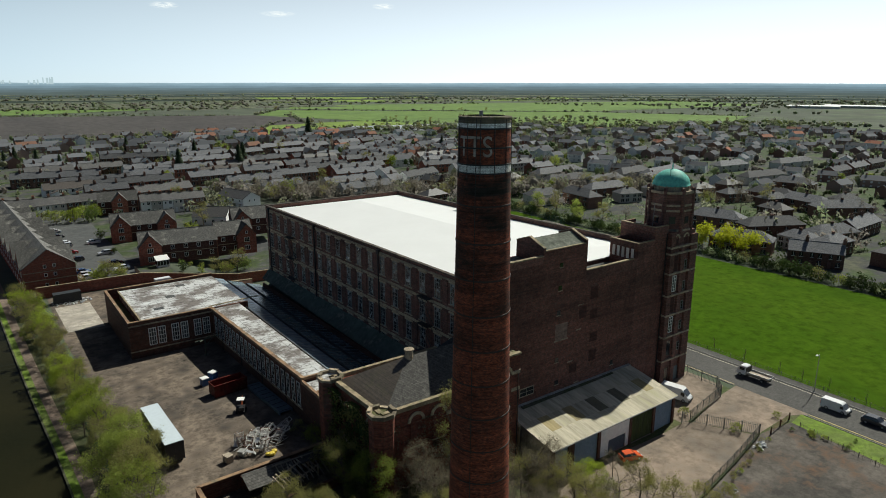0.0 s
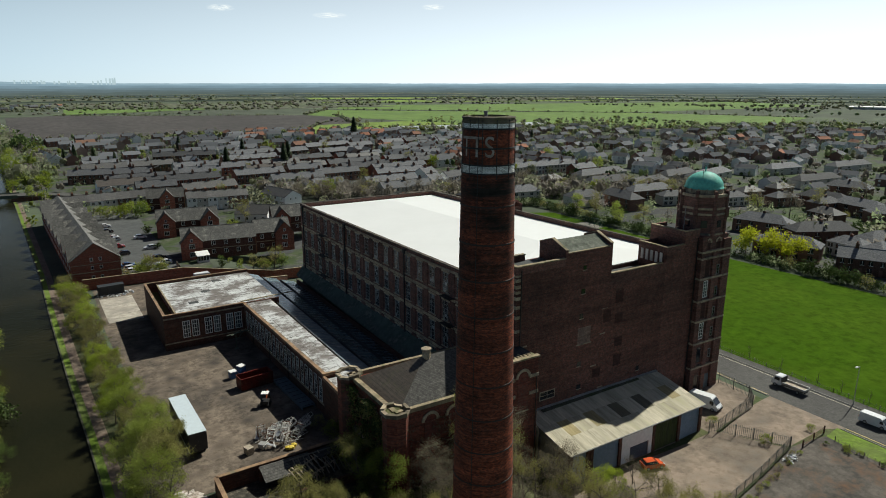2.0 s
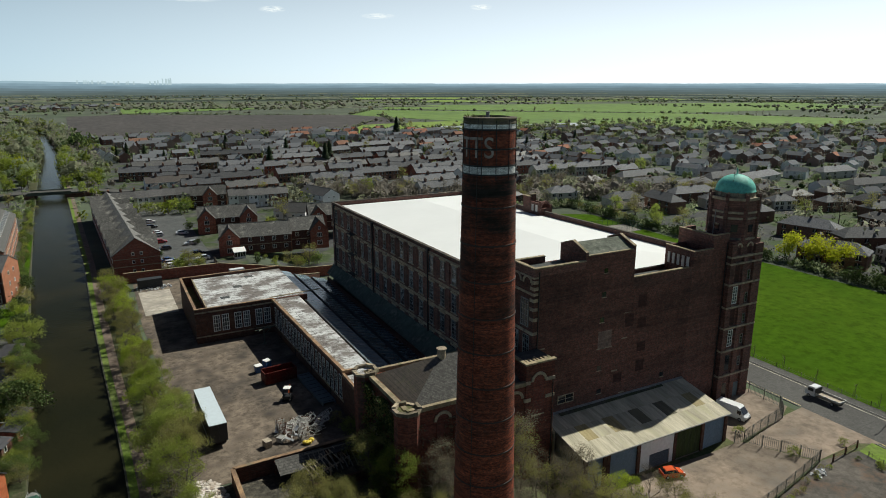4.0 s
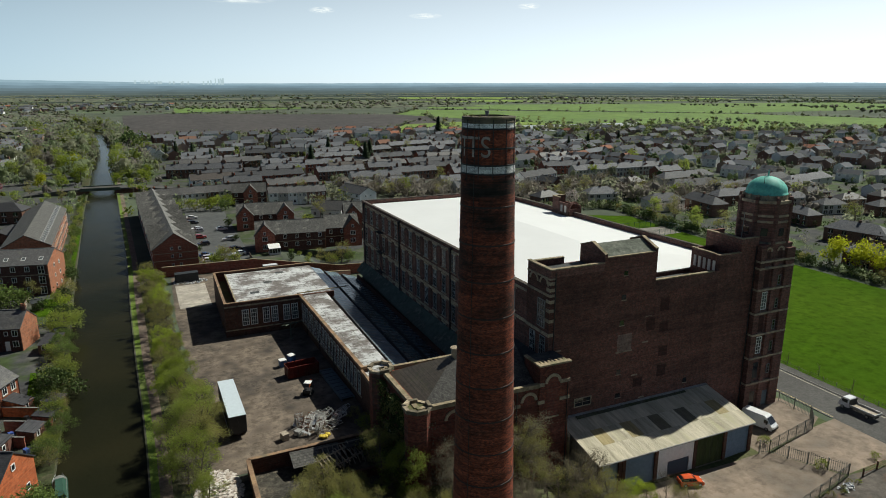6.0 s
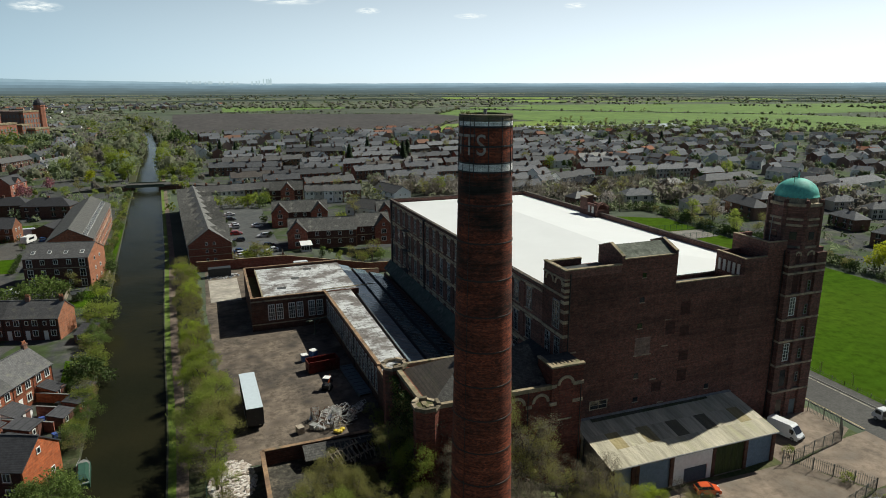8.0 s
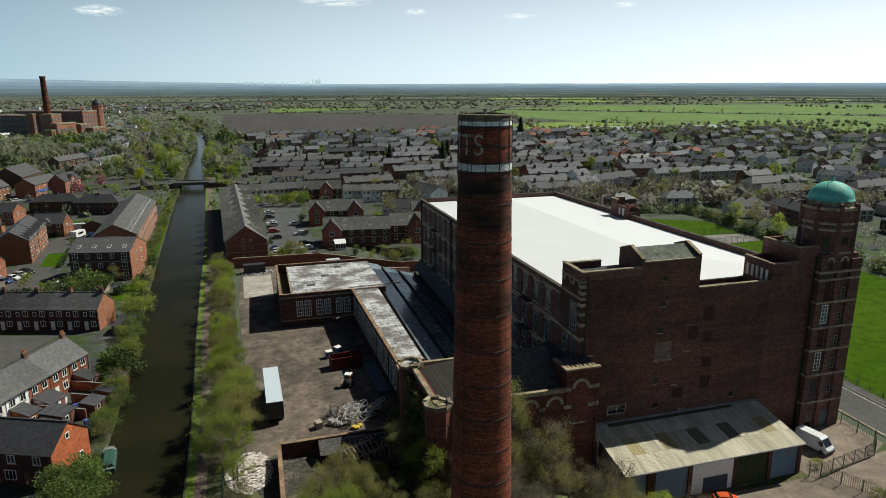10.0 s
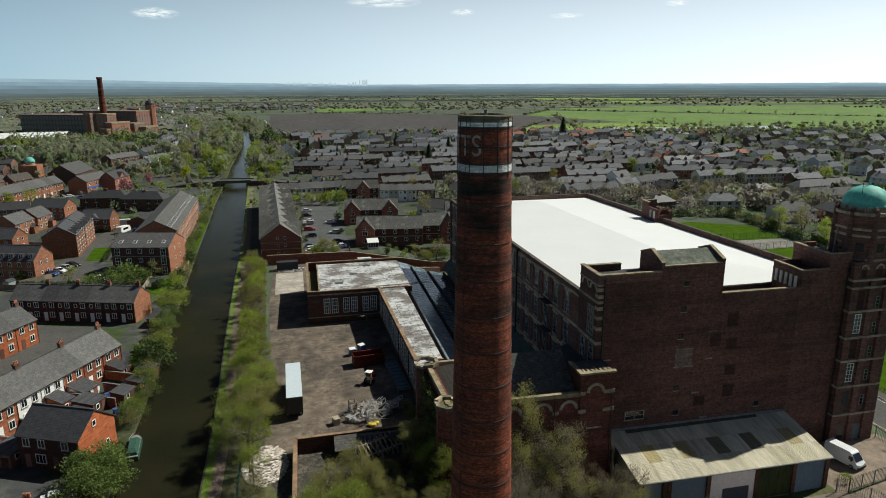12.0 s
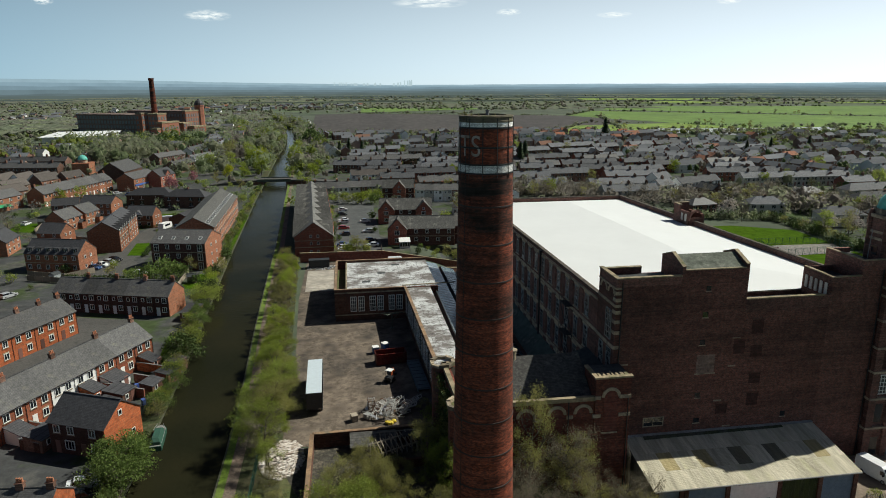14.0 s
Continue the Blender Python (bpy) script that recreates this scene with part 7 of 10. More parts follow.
def outrigger(x, y, rz, w, D, h, wall, roof, label, drop=0.9):
    """A low lean-to or shed."""
    t = thing("outhouse", pose(x, y, ground_z(x, y) + 0.02, 0, 0, rz), label, "outhouse", "outhouses")
    part("wall", Geo().prism([(0, 0), (w, 0), (w, D), (0, D)], -0.4, [h - drop, h - drop, h, h]), wall, t)
    part("roof", Geo().slab((-0.15, -0.2, h - drop + 0.1), (w + 0.15, -0.2, h - drop + 0.1), (w + 0.15, D + 0.05, h + 0.12), (-0.15, D + 0.05, h + 0.12), 0.12), roof, t)
    add_window(t, W_SMALL, w * 0.3, -0.005, 0.9, 0, False)
    part("door", DOOR, None, t, "", pose(w * 0.72, -0.005, 0.05))
    return t


# rows west of the canal, nearest first
A64 = 64.5
# row A: back to the canal; fronts on the street to the north-west
c64, s64 = math.cos(radians(A64)), math.sin(radians(A64))
ROW_A = (-15.0, 117.0)


def along(p, rz, d, e=0.0):
    c, s = math.cos(radians(rz)), math.sin(radians(rz))
    return p[0] + c * d - s * e, p[1] + s * d + c * e


def row_a():
    w, D = 4.7, 8.4
    for i in range(13):
        px, py = along(ROW_A, A64, -w * (i + 1))
        wall = WHITE_RENDER if i in (3, 4) else ROW_BRICK
        # the row's garden side looks to -y of the house, that is towards the canal
        terrace_house(px, py, A64, w, D, 5.0, 7.9, wall, SLATE, "two-storey terraced house with grey slate roof, " + ("white rendered" if i in (3, 4) else "orange brick"), "terrace by the canal", i == 12, i == 0, white=True, chim=(i % 2 == 0))
        if i in (0, 2, 3, 6, 8, 9, 11):
            qx, qy = along((px, py), A64, 0.4, -3.4)
            outrigger(qx, qy, A64, 2.6 + (i % 3) * 0.5, 3.4, 2.7 + (i % 2) * 0.4, ORANGE_BRICK if i not in (2, 6) else WHITE_RENDER, DARK_SLATE, "low rear kitchen outhouse with lean-to roof")


row_a()
for i, (d, e, w, dd, h, wl) in enumerate(((-3.5, -8.5, 3.0, 2.6, 2.3, BROWN_BRICK), (-8.5, -10.5, 3.6, 2.8, 2.4, RED_BRICK), (-13.0, -10.8, 3.2, 2.6, 2.3, BROWN_BRICK), (-17.5, -8.5, 3.4, 4.0, 2.5, OLD_BRICK), (-21.5, -9.5, 3.0, 3.4, 2.4, RED_BRICK), (-33, -8.0, 4.0, 3.4, 2.5, BROWN_BRICK))):
    px, py = along(ROW_A, A64, d, e)
    outrigger(px, py, A64 + 4, w, dd, h, wl, DARK_SLATE, "brick garden shed with dark felt roof", 0.4)



def garden_wall(d, e0, e1, h, material, label):
    """A yard wall that runs from the back of row A towards the canal."""
    t = thing("garden_wall", pose(*along(ROW_A, A64, d, e0), ground_z(-15, 110), 0, 0, A64 - 90), label, "wall", "yard walls")
    L = e0 - e1
    part("brickwork", Geo().box(0, -0.11, -0.3, L, 0.11, h), material, t)
    part("coping", Geo().box(-0.02, -0.15, h, L + 0.02, 0.15, h + 0.08), KERB, t)


for d, e0, e1, h, m in ((-4.8, -0.1, -7.6, 1.7, ORANGE_BRICK), (-9.4, -3.6, -10.0, 1.8, RED_BRICK), (-14.1, -0.1, -10.0, 1.8, RED_BRICK), (-18.8, -3.6, -9.5, 1.6, OLD_BRICK), (-23.5, -0.1, -8.6, 1.8, OLD_BRICK), (-28.2, -0.1, -8.0, 1.6, RED_BRICK), (-33.0, -3.6, -7.5, 1.7, OLD_BRICK), (-42.3, -0.1, -6.5, 1.7, OLD_BRICK)):
    garden_wall(d, e0, e1, h, m, "brick yard wall behind the canal terrace")
BLUE_BOARD = plain_mat("blue painted boards", (0.05, 0.09, 0.30), 0.6, dirt=0.4)
for d, e, w, m, lab in ((-16.0, -11.4, 0, BLUE_BOARD, "blue wheelie bin"), (-11.5, -6.0, 0, BLUE_BOARD, "blue wheelie bin"), (-12.3, -6.2, 1, BLACK_IRON, "black wheelie bin"), (-21.0, -6.0, 1, BLACK_IRON, "black wheelie bin"), (-6.5, -5.2, 1, BLACK_IRON, "black wheelie bin"), (-26.0, -4.0, 0, BLUE_BOARD, "blue wheelie bin")):
    t = thing("wheelie_bin", pose(*along(ROW_A, A64, d, e), ground_z(-15, 110) + 0.02, 0, 0, 20 * d), lab + " in a back yard", "bin", "wheelie bins")
    part("tub", Geo().prism([(-0.28, -0.34), (0.28, -0.34), (0.28, 0.34), (-0.28, 0.34)], 0.06, 0.98), m, t)
    part("lid", Geo().prism([(-0.31, -0.38), (0.31, -0.38), (0.31, 0.38), (-0.31, 0.38)], 0.98, [1.02, 1.02, 1.1, 1.1]), m, t)


def row_b():
    w, D = 5.2, 8.2
    start = (-35.9, 135.2)
    for i in range(7):
        px, py = along(start, A64, -w * (i + 1))
        terrace_house(px, py, A64, w, D, 5.2, 7.9, ORANGE_BRICK, SLATE, "two-storey orange-brick terraced house with stone lintels", "terrace across the street", i == 6, i == 0)


row_b()
# row C: fronts to the south with shade in their brick colour, end gable to the canal
row_of(8, -47.2, 151.5, -16.5, 3.75, 7.2, 5.0, 7.7, SHADED_BRICK, SLATE, "two-storey terraced house with shade-darkened brick and slate roof", "brown terrace", white=True, trim=False, gable=TOWN_BRICK, every=2)
outrigger(-15.3, 139.6, -16.5, 3.4, 4.5, 2.8, BROWN_BRICK, DARK_SLATE, "brick garage beside the brown terrace")


def detached():
    t = thing("detached_house", pose(-20.9, 84.2, ground_z(-20, 84), 0, 0, -23), "two-storey orange-brick house with slate roof by the canal", "house")
    L, D, e, r = 10.0, 7.6, 5.1, 7.9
    part("wall", gable_body(Geo(), L - 0.25, D, e, r), SHADED_BRICK, t, "red brick front darkened as in shade")
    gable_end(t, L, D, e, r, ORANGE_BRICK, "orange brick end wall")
    part("roof", gable_roof(Geo(), L, D, e, r, side=0.15), DARK_SLATE, t)
    for x in (1.5, 4.0, 7.8):
        add_window(t, W_UPVC, x, -0.005, 3.4, 0)
    for x in (3.6, 8.2):
        add_window(t, W_BAY, x, -0.005, 0.9, 0, False)
    for x in (1.4, 6.0):
        part("door", DOOR, None, t, "", pose(x, -0.005, 0.1))
    add_window(t, W_SMALL, L + 0.005, 3.4, 5.6, 90, False)
    add_window(t, W_SMALL, L + 0.005, 5.6, 1.4, 90, False)
    part("gutter", Geo().rod((0, -0.34, e - 0.1), (L, -0.34, e - 0.1), 0.06, n=5), BLACK_IRON, t)


detached()
# bottom corner house with chimneys
row_of(3, -23.2, 60.6, -6, 4.0, 7.0, 4.8, 7.2, ORANGE_BRICK, SLATE, "orange-brick house with grey roof and tall chimneys", "corner houses")


def flats(name, x, y, rz, L, D, e, r, wall, roof, label, floors=3, cols=5, dormers=0, skylights=0, gable_windows=True, balconies=False, z=None, plain=False):
    t = thing(name, pose(x, y, ground_z(x, y) + 0.02 if z is None else z, 0, 0, rz), label, "flats")
    # The front takes the shade-darkened brick, the end wall the sunlit one.
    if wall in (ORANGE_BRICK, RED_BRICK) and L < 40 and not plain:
        part("wall", gable_body(Geo(), L - 0.25, D, e, r), SHADED_BRICK, t, "brick front with shade in its colour")
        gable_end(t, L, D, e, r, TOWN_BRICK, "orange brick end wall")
    else:
        part("wall", gable_body(Geo(), L, D, e, r), wall, t)
    part("roof", gable_roof(Geo(), L, D, e, r, side=0.12), roof, t)
    fh = e / floors
    for f in range(floors):
        for i in range(cols):
            xx = L * (i + 0.5) / cols
            kind = W_FRENCH if balconies and i in (0, cols - 1) else W_UPVC
            kind.put(t, xx, -0.005, f * fh + (0.3 if kind is W_FRENCH else 0.95), 0)
    part("brick_band", Geo().box(-0.03, -0.04, fh * (floors - 1) - 0.1, L + 0.03, 0.0, fh * (floors - 1) + 0.12), STONE, t)
    if gable_windows:
        for f in range(floors):
            for q in (0.35, 0.65):
                W_SMALL.put(t, L + 0.005, D * q, f * fh + 1.0, 90)
                if x > 0:
                    W_SMALL.put(t, -0.005, D * q, f * fh + 1.0, -90)
    s = (r - e) / (D / 2)
    for i in range(dormers):
        xx = L * (i + 0.5) / dormers
        zz = e + s * 1.2
        d = part("dormer", Geo().box(xx - 0.8, 0.7, e + 0.2, xx + 0.8, 2.6, zz + 0.55).prism([(xx - 0.95, 0.5), (xx + 0.95, 0.5), (xx + 0.95, 3.0), (xx - 0.95, 3.0)], zz + 0.55, zz + 0.7), roof, t)
        W_SMALL.put(d, xx, 0.69, e + 0.55, 0)
    for i in range(skylights):
        xx, q = L * (i + 0.5) / skylights, 1.6
        part("skylight_frame", Geo().slab((xx - 0.5, q - 0.1, e + s * (q - 0.1) + 0.2), (xx + 0.5, q - 0.1, e + s * (q - 0.1) + 0.2), (xx + 0.5, q + 1.1, e + s * (q + 1.1) + 0.2), (xx - 0.5, q + 1.1, e + s * (q + 1.1) + 0.2), 0.05), WHITE_PAINT, t)
        part("skylight", Geo().slab((xx - 0.4, q, e + s * q + 0.23), (xx + 0.4, q, e + s * q + 0.23), (xx + 0.4, q + 1.0, e + s * (q + 1.0) + 0.23), (xx - 0.4, q + 1.0, e + s * (q + 1.0) + 0.23), 0.06), PALE_GLASS, t)
    return t


flats("apartment_block", -33.8, 186.2, -12, 16.4, 12.0, 8.2, 11.0, RED_BRICK, SLATE, "three-storey red-brick flats with slate roof by the canal", 3, 5, 0, 4, True, True)
flats("apartment_block", -19.6, 206.5, 92, 62.0, 12.5, 8.0, 11.4, TOWN_BRICK, FLATS_SLATE, "long three-storey orange-brick canal-side flats", 3, 18, 0, 22, False, True)
TAKEN = []


def take(x0, y0, x1, y1, r=8.0):
    """Keeps the ground of a building free of chance houses."""
    n = max(1, int(math.hypot(x1 - x0, y1 - y0) / 7))
    for i in range(n + 1):
        TAKEN.append((x0 + (x1 - x0) * i / n, y0 + (y1 - y0) * i / n, r))


def free(x, y, r):
    for a, b, c in TAKEN:
        if (a - x) ** 2 + (b - y) ** 2 < (c + r) ** 2:
            return False
    return True


def under_ridge(x0, y0, x1, y1, D, extra=0.0):
    """The corner, turn and length of a house whose ridge runs between two places."""
    L, a = math.hypot(x1 - x0, y1 - y0), math.atan2(y1 - y0, x1 - x0)
    take(x0, y0, x1, y1, D / 2 + 2.5)
    return x0 + math.sin(a) * D / 2 - math.cos(a) * extra, y0 - math.cos(a) * D / 2 - math.sin(a) * extra, math.degrees(a), L + 2 * extra


def ridge_flats(name, ridge, D, e, r, wall, roof, label, floors=2, cols=4, **k):
    x, y, rz, L = under_ridge(*ridge, D)
    return flats(name, x, y, rz, L, D, e, r, wall, roof, label, floors, cols, plain=True, **k), L


def gablets(t, L, D, e, n, material, w=2.2, h=1.6):
    """Small gables that break the eaves of the front."""
    for i in range(n):
        x = L * (i + 0.5) / n
        d = part("gablet", Geo().face((x - w / 2, -0.06, e - 0.1), (x + w / 2, -0.06, e - 0.1), (x + w / 2, -0.06, e + 0.5), (x, -0.06, e + 0.5 + h * 0.7), (x - w / 2, -0.06, e + 0.5)), material, t)
        g = Geo()
        for q in (-1, 1):
            a, b = (x + q * (w / 2 + 0.15), -0.25, e + 0.42), (x, -0.25, e + 0.62 + h * 0.7)
            c, f = (x, D * 0.3, e + 0.62 + h * 0.7), (x + q * (w / 2 + 0.15), D * 0.2, e + 0.42)
            g.slab(*((a, b, c, f) if q < 0 else (b, a, f, c)), 0.1)
        part("gablet_roof", g, DARK_SLATE, d)
        W_SMALL.put(d, x, -0.07, e - 0.05, 0)


# houses west of the canal, by their ridges
ridge_flats("dormer_house", (-69.6, 194.6, -53.0, 190.0), 8.4, 5.6, 9.0, TOWN_BRICK, DARK_SLATE, "brick block with a row of roof dormers", 2, 6, dormers=6)
for q, n in (((-55.1, 209.9, -56.3, 222.6), 4), ((-56.4, 223.4, -57.8, 238.0), 4)):
    t, L = ridge_flats("town_house", q, 9.6, 7.2, 10.2, TOWN_BRICK, DARK_SLATE, "three-storey orange-brick town house with white gablets", 3, 4)
    gablets(t, L, 9.6, 7.2, n, WHITE_PAINT, 1.8)
ridge_flats("brown_house", (-87.0, 283.2, -73.2, 279.2), 8.0, 5.2, 8.0, TOWN_BRICK, DARK_SLATE, "long dark brick house with a black slate roof", 2, 5)
ridge_flats("brown_house", (-98.5, 279.5, -88.4, 281.4), 7.4, 5.0, 7.4, BROWN_BRICK, DARK_SLATE, "lower dark brick wing with a black slate roof", 2, 3)
for q in ((-84.3, 245.2, -81.6, 255.2), (-81.2, 256.9, -79.0, 265.6)):
    t, L = ridge_flats("brick_house", q, 8.0, 5.0, 8.0, TOWN_BRICK, SLATE, "orange-brick house with grey slate roof and a gabled porch", 2, 3)
    part("porch", Geo().box(L - 3.0, -1.6, 0, L - 0.6, 0.0, 2.5), TOWN_BRICK, t)
    part("porch_roof", Geo().slab((L - 3.2, -1.8, 2.5), (L - 1.8, -1.8, 3.7), (L - 1.8, 0, 3.7), (L - 3.2, 0, 2.5), 0.1).slab((L - 1.8, -1.8, 3.7), (L - 0.4, -1.8, 2.5), (L - 0.4, 0, 2.5), (L - 1.8, 0, 3.7), 0.1), SLATE, t)
ridge_flats("brick_house", (-80.5, 227.4, -72.0, 225.0), 7.4, 4.6, 7.4, TOWN_BRICK, DARK_SLATE, "small orange-brick house with dark roof", 2, 2)
ridge_flats("brick_house", (-88.6, 209.5, -89.6, 221.0), 7.8, 4.6, 7.4, TOWN_BRICK, DARK_SLATE, "orange-brick house with white bargeboards", 2, 3)
ridge_flats("brick_house", (-104.0, 222.0, -94.0, 219.0), 7.4, 4.6, 7.4, TOWN_BRICK, DARK_SLATE, "orange-brick house among garden trees", 2, 3)
ridge_flats("gabled_house", (-76.5, 158.6, -68.8, 165.6), 8.4, 5.2, 7.9, TOWN_BRICK, DARK_SLATE, "orange-brick house end with dark roof", 2, 3)
t, L = ridge_flats("shop_building", (-89.8, 344.7, -83.6, 364.2), 10.0, 6.2, 9.0, TOWN_BRICK, SLATE, "orange-brick corner shop with a blue shopfront band", 2, 4)
part("shop_sign", Geo().box(0.6, -0.35, 2.6, L - 0.6, -0.02, 3.4), SHOP_BLUE, t, "blue shop sign band")
t, L = ridge_flats("shop_building", (-131.5, 288.5, -126.0, 306.5), 9.0, 5.8, 8.6, TOWN_BRICK, SLATE, "orange-brick shop with a green awning", 2, 4)
part("awning", Geo().slab((1.0, -2.2, 2.3), (10.0, -2.2, 2.3), (10.0, -0.02, 3.1), (1.0, -0.02, 3.1), 0.08), GREEN_AWNING, t, "green shop awning")
ridge_flats("slate_hall", (-107.6, 378.0, -104.5, 401.0), 15.0, 6.0, 11.0, BROWN_BRICK, SLATE, "large brick hall with a broad slate roof", 1, 4)
t, L = ridge_flats("red_house", (-78.4, 353.7, -74.4, 368.0), 8.4, 6.0, 9.4, RED_BRICK, DARK_SLATE, "red-brick house with a tall front gable", 2, 3)
gablets(t, L, 8.4, 6.0, 1, RED_BRICK, 5.0, 3.2)
t, L = ridge_flats("white_gabled_house", (-60.0, 253.0, -49.5, 251.2), 7.6, 5.0, 8.0, TOWN_BRICK, DARK_SLATE, "brick house with a white front gable and orange end", 2, 3)
gablets(t, L - 1.0, 7.6, 4.4, 1, WHITE_RENDER, 4.2, 2.6)
ridge_flats("low_garage", (-41.5, 252.0, -38.2, 263.0), 9.0, 2.6, 4.4, BROWN_BRICK, DARK_SLATE, "low dark-roofed garage block behind the flats", 1, 3)
for x in (-166.0, -156.4, -146.6):
    ridge_flats("bungalow", (x, 374.0, x + 2.5, 388.0), 7.6, 3.2, 6.4, WHITE_RENDER, BROWN_TILE, "bungalow with a white gable and brown tiled roof", 1, 3)
for q in ((-150.5, 345.0, -144.5, 358.5), (-142.0, 326.0, -136.6, 338.0), (-143.0, 367.0, -137.5, 381.0), (-134.0, 378.0, -128.0, 389.0)):
    ridge_flats("bungalow", q, 8.0, 3.4, 6.6, BROWN_BRICK, BROWN_TILE, "brown bungalow with tiled roof", 1, 3)


def domed_turret():
    t = thing("domed_building", pose(-137.8, 421.5, 0.3), "small brick building with a green copper dome", "building")
    part("body", Geo().box(-5, -5, -0.4, 5, 5, 7.0), TOWN_BRICK, t)
    part("drum", Geo().rings([(2.6, 7.0), (2.6, 8.6), (2.9, 8.7)], 16), STONE, t)
    g = Geo().rings([(2.8 * math.cos(radians(a)), 8.7 + 3.0 * math.sin(radians(a))) for a in range(0, 90, 10)] + [(0.1, 11.8)], 20)
    g.smooth = True
    part("dome", g, COPPER, t, "green copper dome")
    take(-137.8, 421.5, -137.8, 421.5)


domed_turret()


def caravan():
    t = thing("caravan", pose(-45.2, 244.8, 0.35, 0, 0, 70), "white touring caravan parked behind the flats", "caravan")
    part("body", profile(Geo(), [(-2.8, 0.5), (2.6, 0.5), (2.9, 1.3), (2.5, 2.5), (-2.5, 2.6), (-2.9, 1.6)], 1.15), WHITE_PAINT, t)
    for s in (-1, 1):
        part("side_window", Geo().box(-1.6, s * 1.16 - 0.02, 1.4, 1.4, s * 1.16 + 0.02, 2.1), CAR_GLASS, t)
    wheels(t, (0.0,), 1.1, 0.3)


caravan()
row_of(9, -115.9 + 4.1, 304.1 - 1.3, 73, 5.4, 8.5, 5.8, 9.0, TOWN_BRICK, SLATE, "orange-brick shop terrace house with slate roof and chimney", "shop terrace", trim=False, white=True)
take(-115.9, 304.1, -101.4, 351.4)
for q in ((-36, 196, -20, 196), (-24.5, 211, -23, 276)):
    take(*q, 9)


# flats with cross gables on the towpath
def long_flats():
    t = thing("canal_flats", pose(7.0, 194.5, WEST + 0.1, 0, 0, 0.0), "long red-brick canal flats with repeated cross gables", "flats")
    W, L, e, r = 12.2, 92.0, 6.3, 10.8
    g = Geo()
    k = 0
    pr = [(0, -0.5), (W, -0.5), (W, e), (W / 2, r), (0, e)]
    sh = -5.2

    def ox(y):
        return sh * y / L
    g.v += [(x, 0, z) for x, z in pr] + [(x + sh, L, z) for x, z in pr]
    g.f += [tuple(range(5)), tuple(range(9, 4, -1))] + [(i, i + 5, (i + 1) % 5 + 5, (i + 1) % 5) for i in range(5)]
    part("wall", g, RED_BRICK, t)
    s = (r - e) / (W / 2)
    zl, zr = e - 0.35 * s + 0.16, r + 0.16
    g = Geo().slab((-0.35, -0.2, zl), (W / 2, -0.2, zr), (W / 2 + sh, L + 0.2, zr), (-0.35 + sh, L + 0.2, zl), 0.15)
    g.slab((W / 2, -0.2, zr), (W + 0.35, -0.2, zl), (W + 0.35 + sh, L + 0.2, zl), (W / 2 + sh, L + 0.2, zr), 0.15)
    part("roof", g, FLATS_SLATE, t, "grey slate roof")
    for i in range(8):
        y = 5.75 + i * 11.5
        for side in (0, 1):
            xe = ox(y) + (W + 0.25 if side else -0.25)
            xr = ox(y) + W / 2
            zt = r - 0.45
            xm = xr + (xe - xr) * 0.1
            g = Geo()
            a, b, c = (xe, y - 5.5, e - 0.1), (xe, y + 5.5, e - 0.1), (xe, y, zt)
            g.face(*((a, b, c) if side else (b, a, c)))
            part("gable", g, RED_BRICK, t)
            d = (xm, y, zt)
            g = Geo()
            up = 0.12
            for p in (a, b):
                q = [(p[0], p[1] + (-0.2 if p is a else 0.2), p[2] + up), (c[0], c[1], c[2] + up), (d[0], d[1], d[2] + up)]
                g.face(*q)
            part("gable_roof", g, BLOCK_SLATE, t)
    for q in (0.42, 0.6):
        for z in (0.9, 3.6, 5.9):
            W_SMALL.put(t, W * q, -0.005, z, 0)
    part("band", Geo().box(-0.02, -0.05, 2.7, W + 0.02, 0.0, 2.95), STONE, t)
    part("band", Geo().box(-0.02, -0.05, 4.9, W + 0.02, 0.0, 5.1), STONE, t)
    for i in range(20):
        y = 3 + i * 4.5
        for z in (0.9, 3.6):
            W_UPVC.put(t, W + ox(y) + 0.005, y, z, 93.2)
            W_UPVC.put(t, ox(y) - 0.005, y, z, -86.8)


long_flats()


# brick houses behind the boundary wall
def gabled_block(x, y, rz, L, D, e, r, gables, label, cols=6):
    t = flats("gabled_block", x, y, rz, L, D, e, r, RED_BRICK, BLOCK_SLATE, label, 2, cols, z=WEST + 0.1)
    for gx, w in gables:
        h = e + w * 0.55
        g = Geo()
        k = [(gx - w / 2, -1.6), (gx + w / 2, -1.6), (gx + w / 2, 0.3), (gx - w / 2, 0.3)]
        g.prism(k, -0.5, e)
        g.face((gx - w / 2, -1.6, e), (gx + w / 2, -1.6, e), (gx, -1.6, h))
        part("front_gable", g, RED_BRICK, t)
        g = Geo()
        for sgn in (-1, 1):
            a, b = (gx + sgn * (w / 2 + 0.3), -1.85, e - 0.2), (gx, -1.85, h + 0.12)
            c, d = (gx, D / 2, h + 0.12), (gx + sgn * (w / 2 + 0.3), 1.2, e - 0.2)
            g.slab(*((a, b, c, d) if sgn < 0 else (b, a, d, c)), 0.14)
        part("gable_roof", g, BLOCK_SLATE, t)
        for z in (0.8, 3.4):
            W_BAY.put(t, gx, -1.605, z, 0)
        W_SMALL.put(t, gx, -1.605, e + 0.1, 0)
    return t


def ridge_block(ridge, D, e, r, gables, label, cols=6):
    x, y, rz, L = under_ridge(*ridge, D)
    return gabled_block(x, y, rz, L, D, e, r, gables, label, cols)


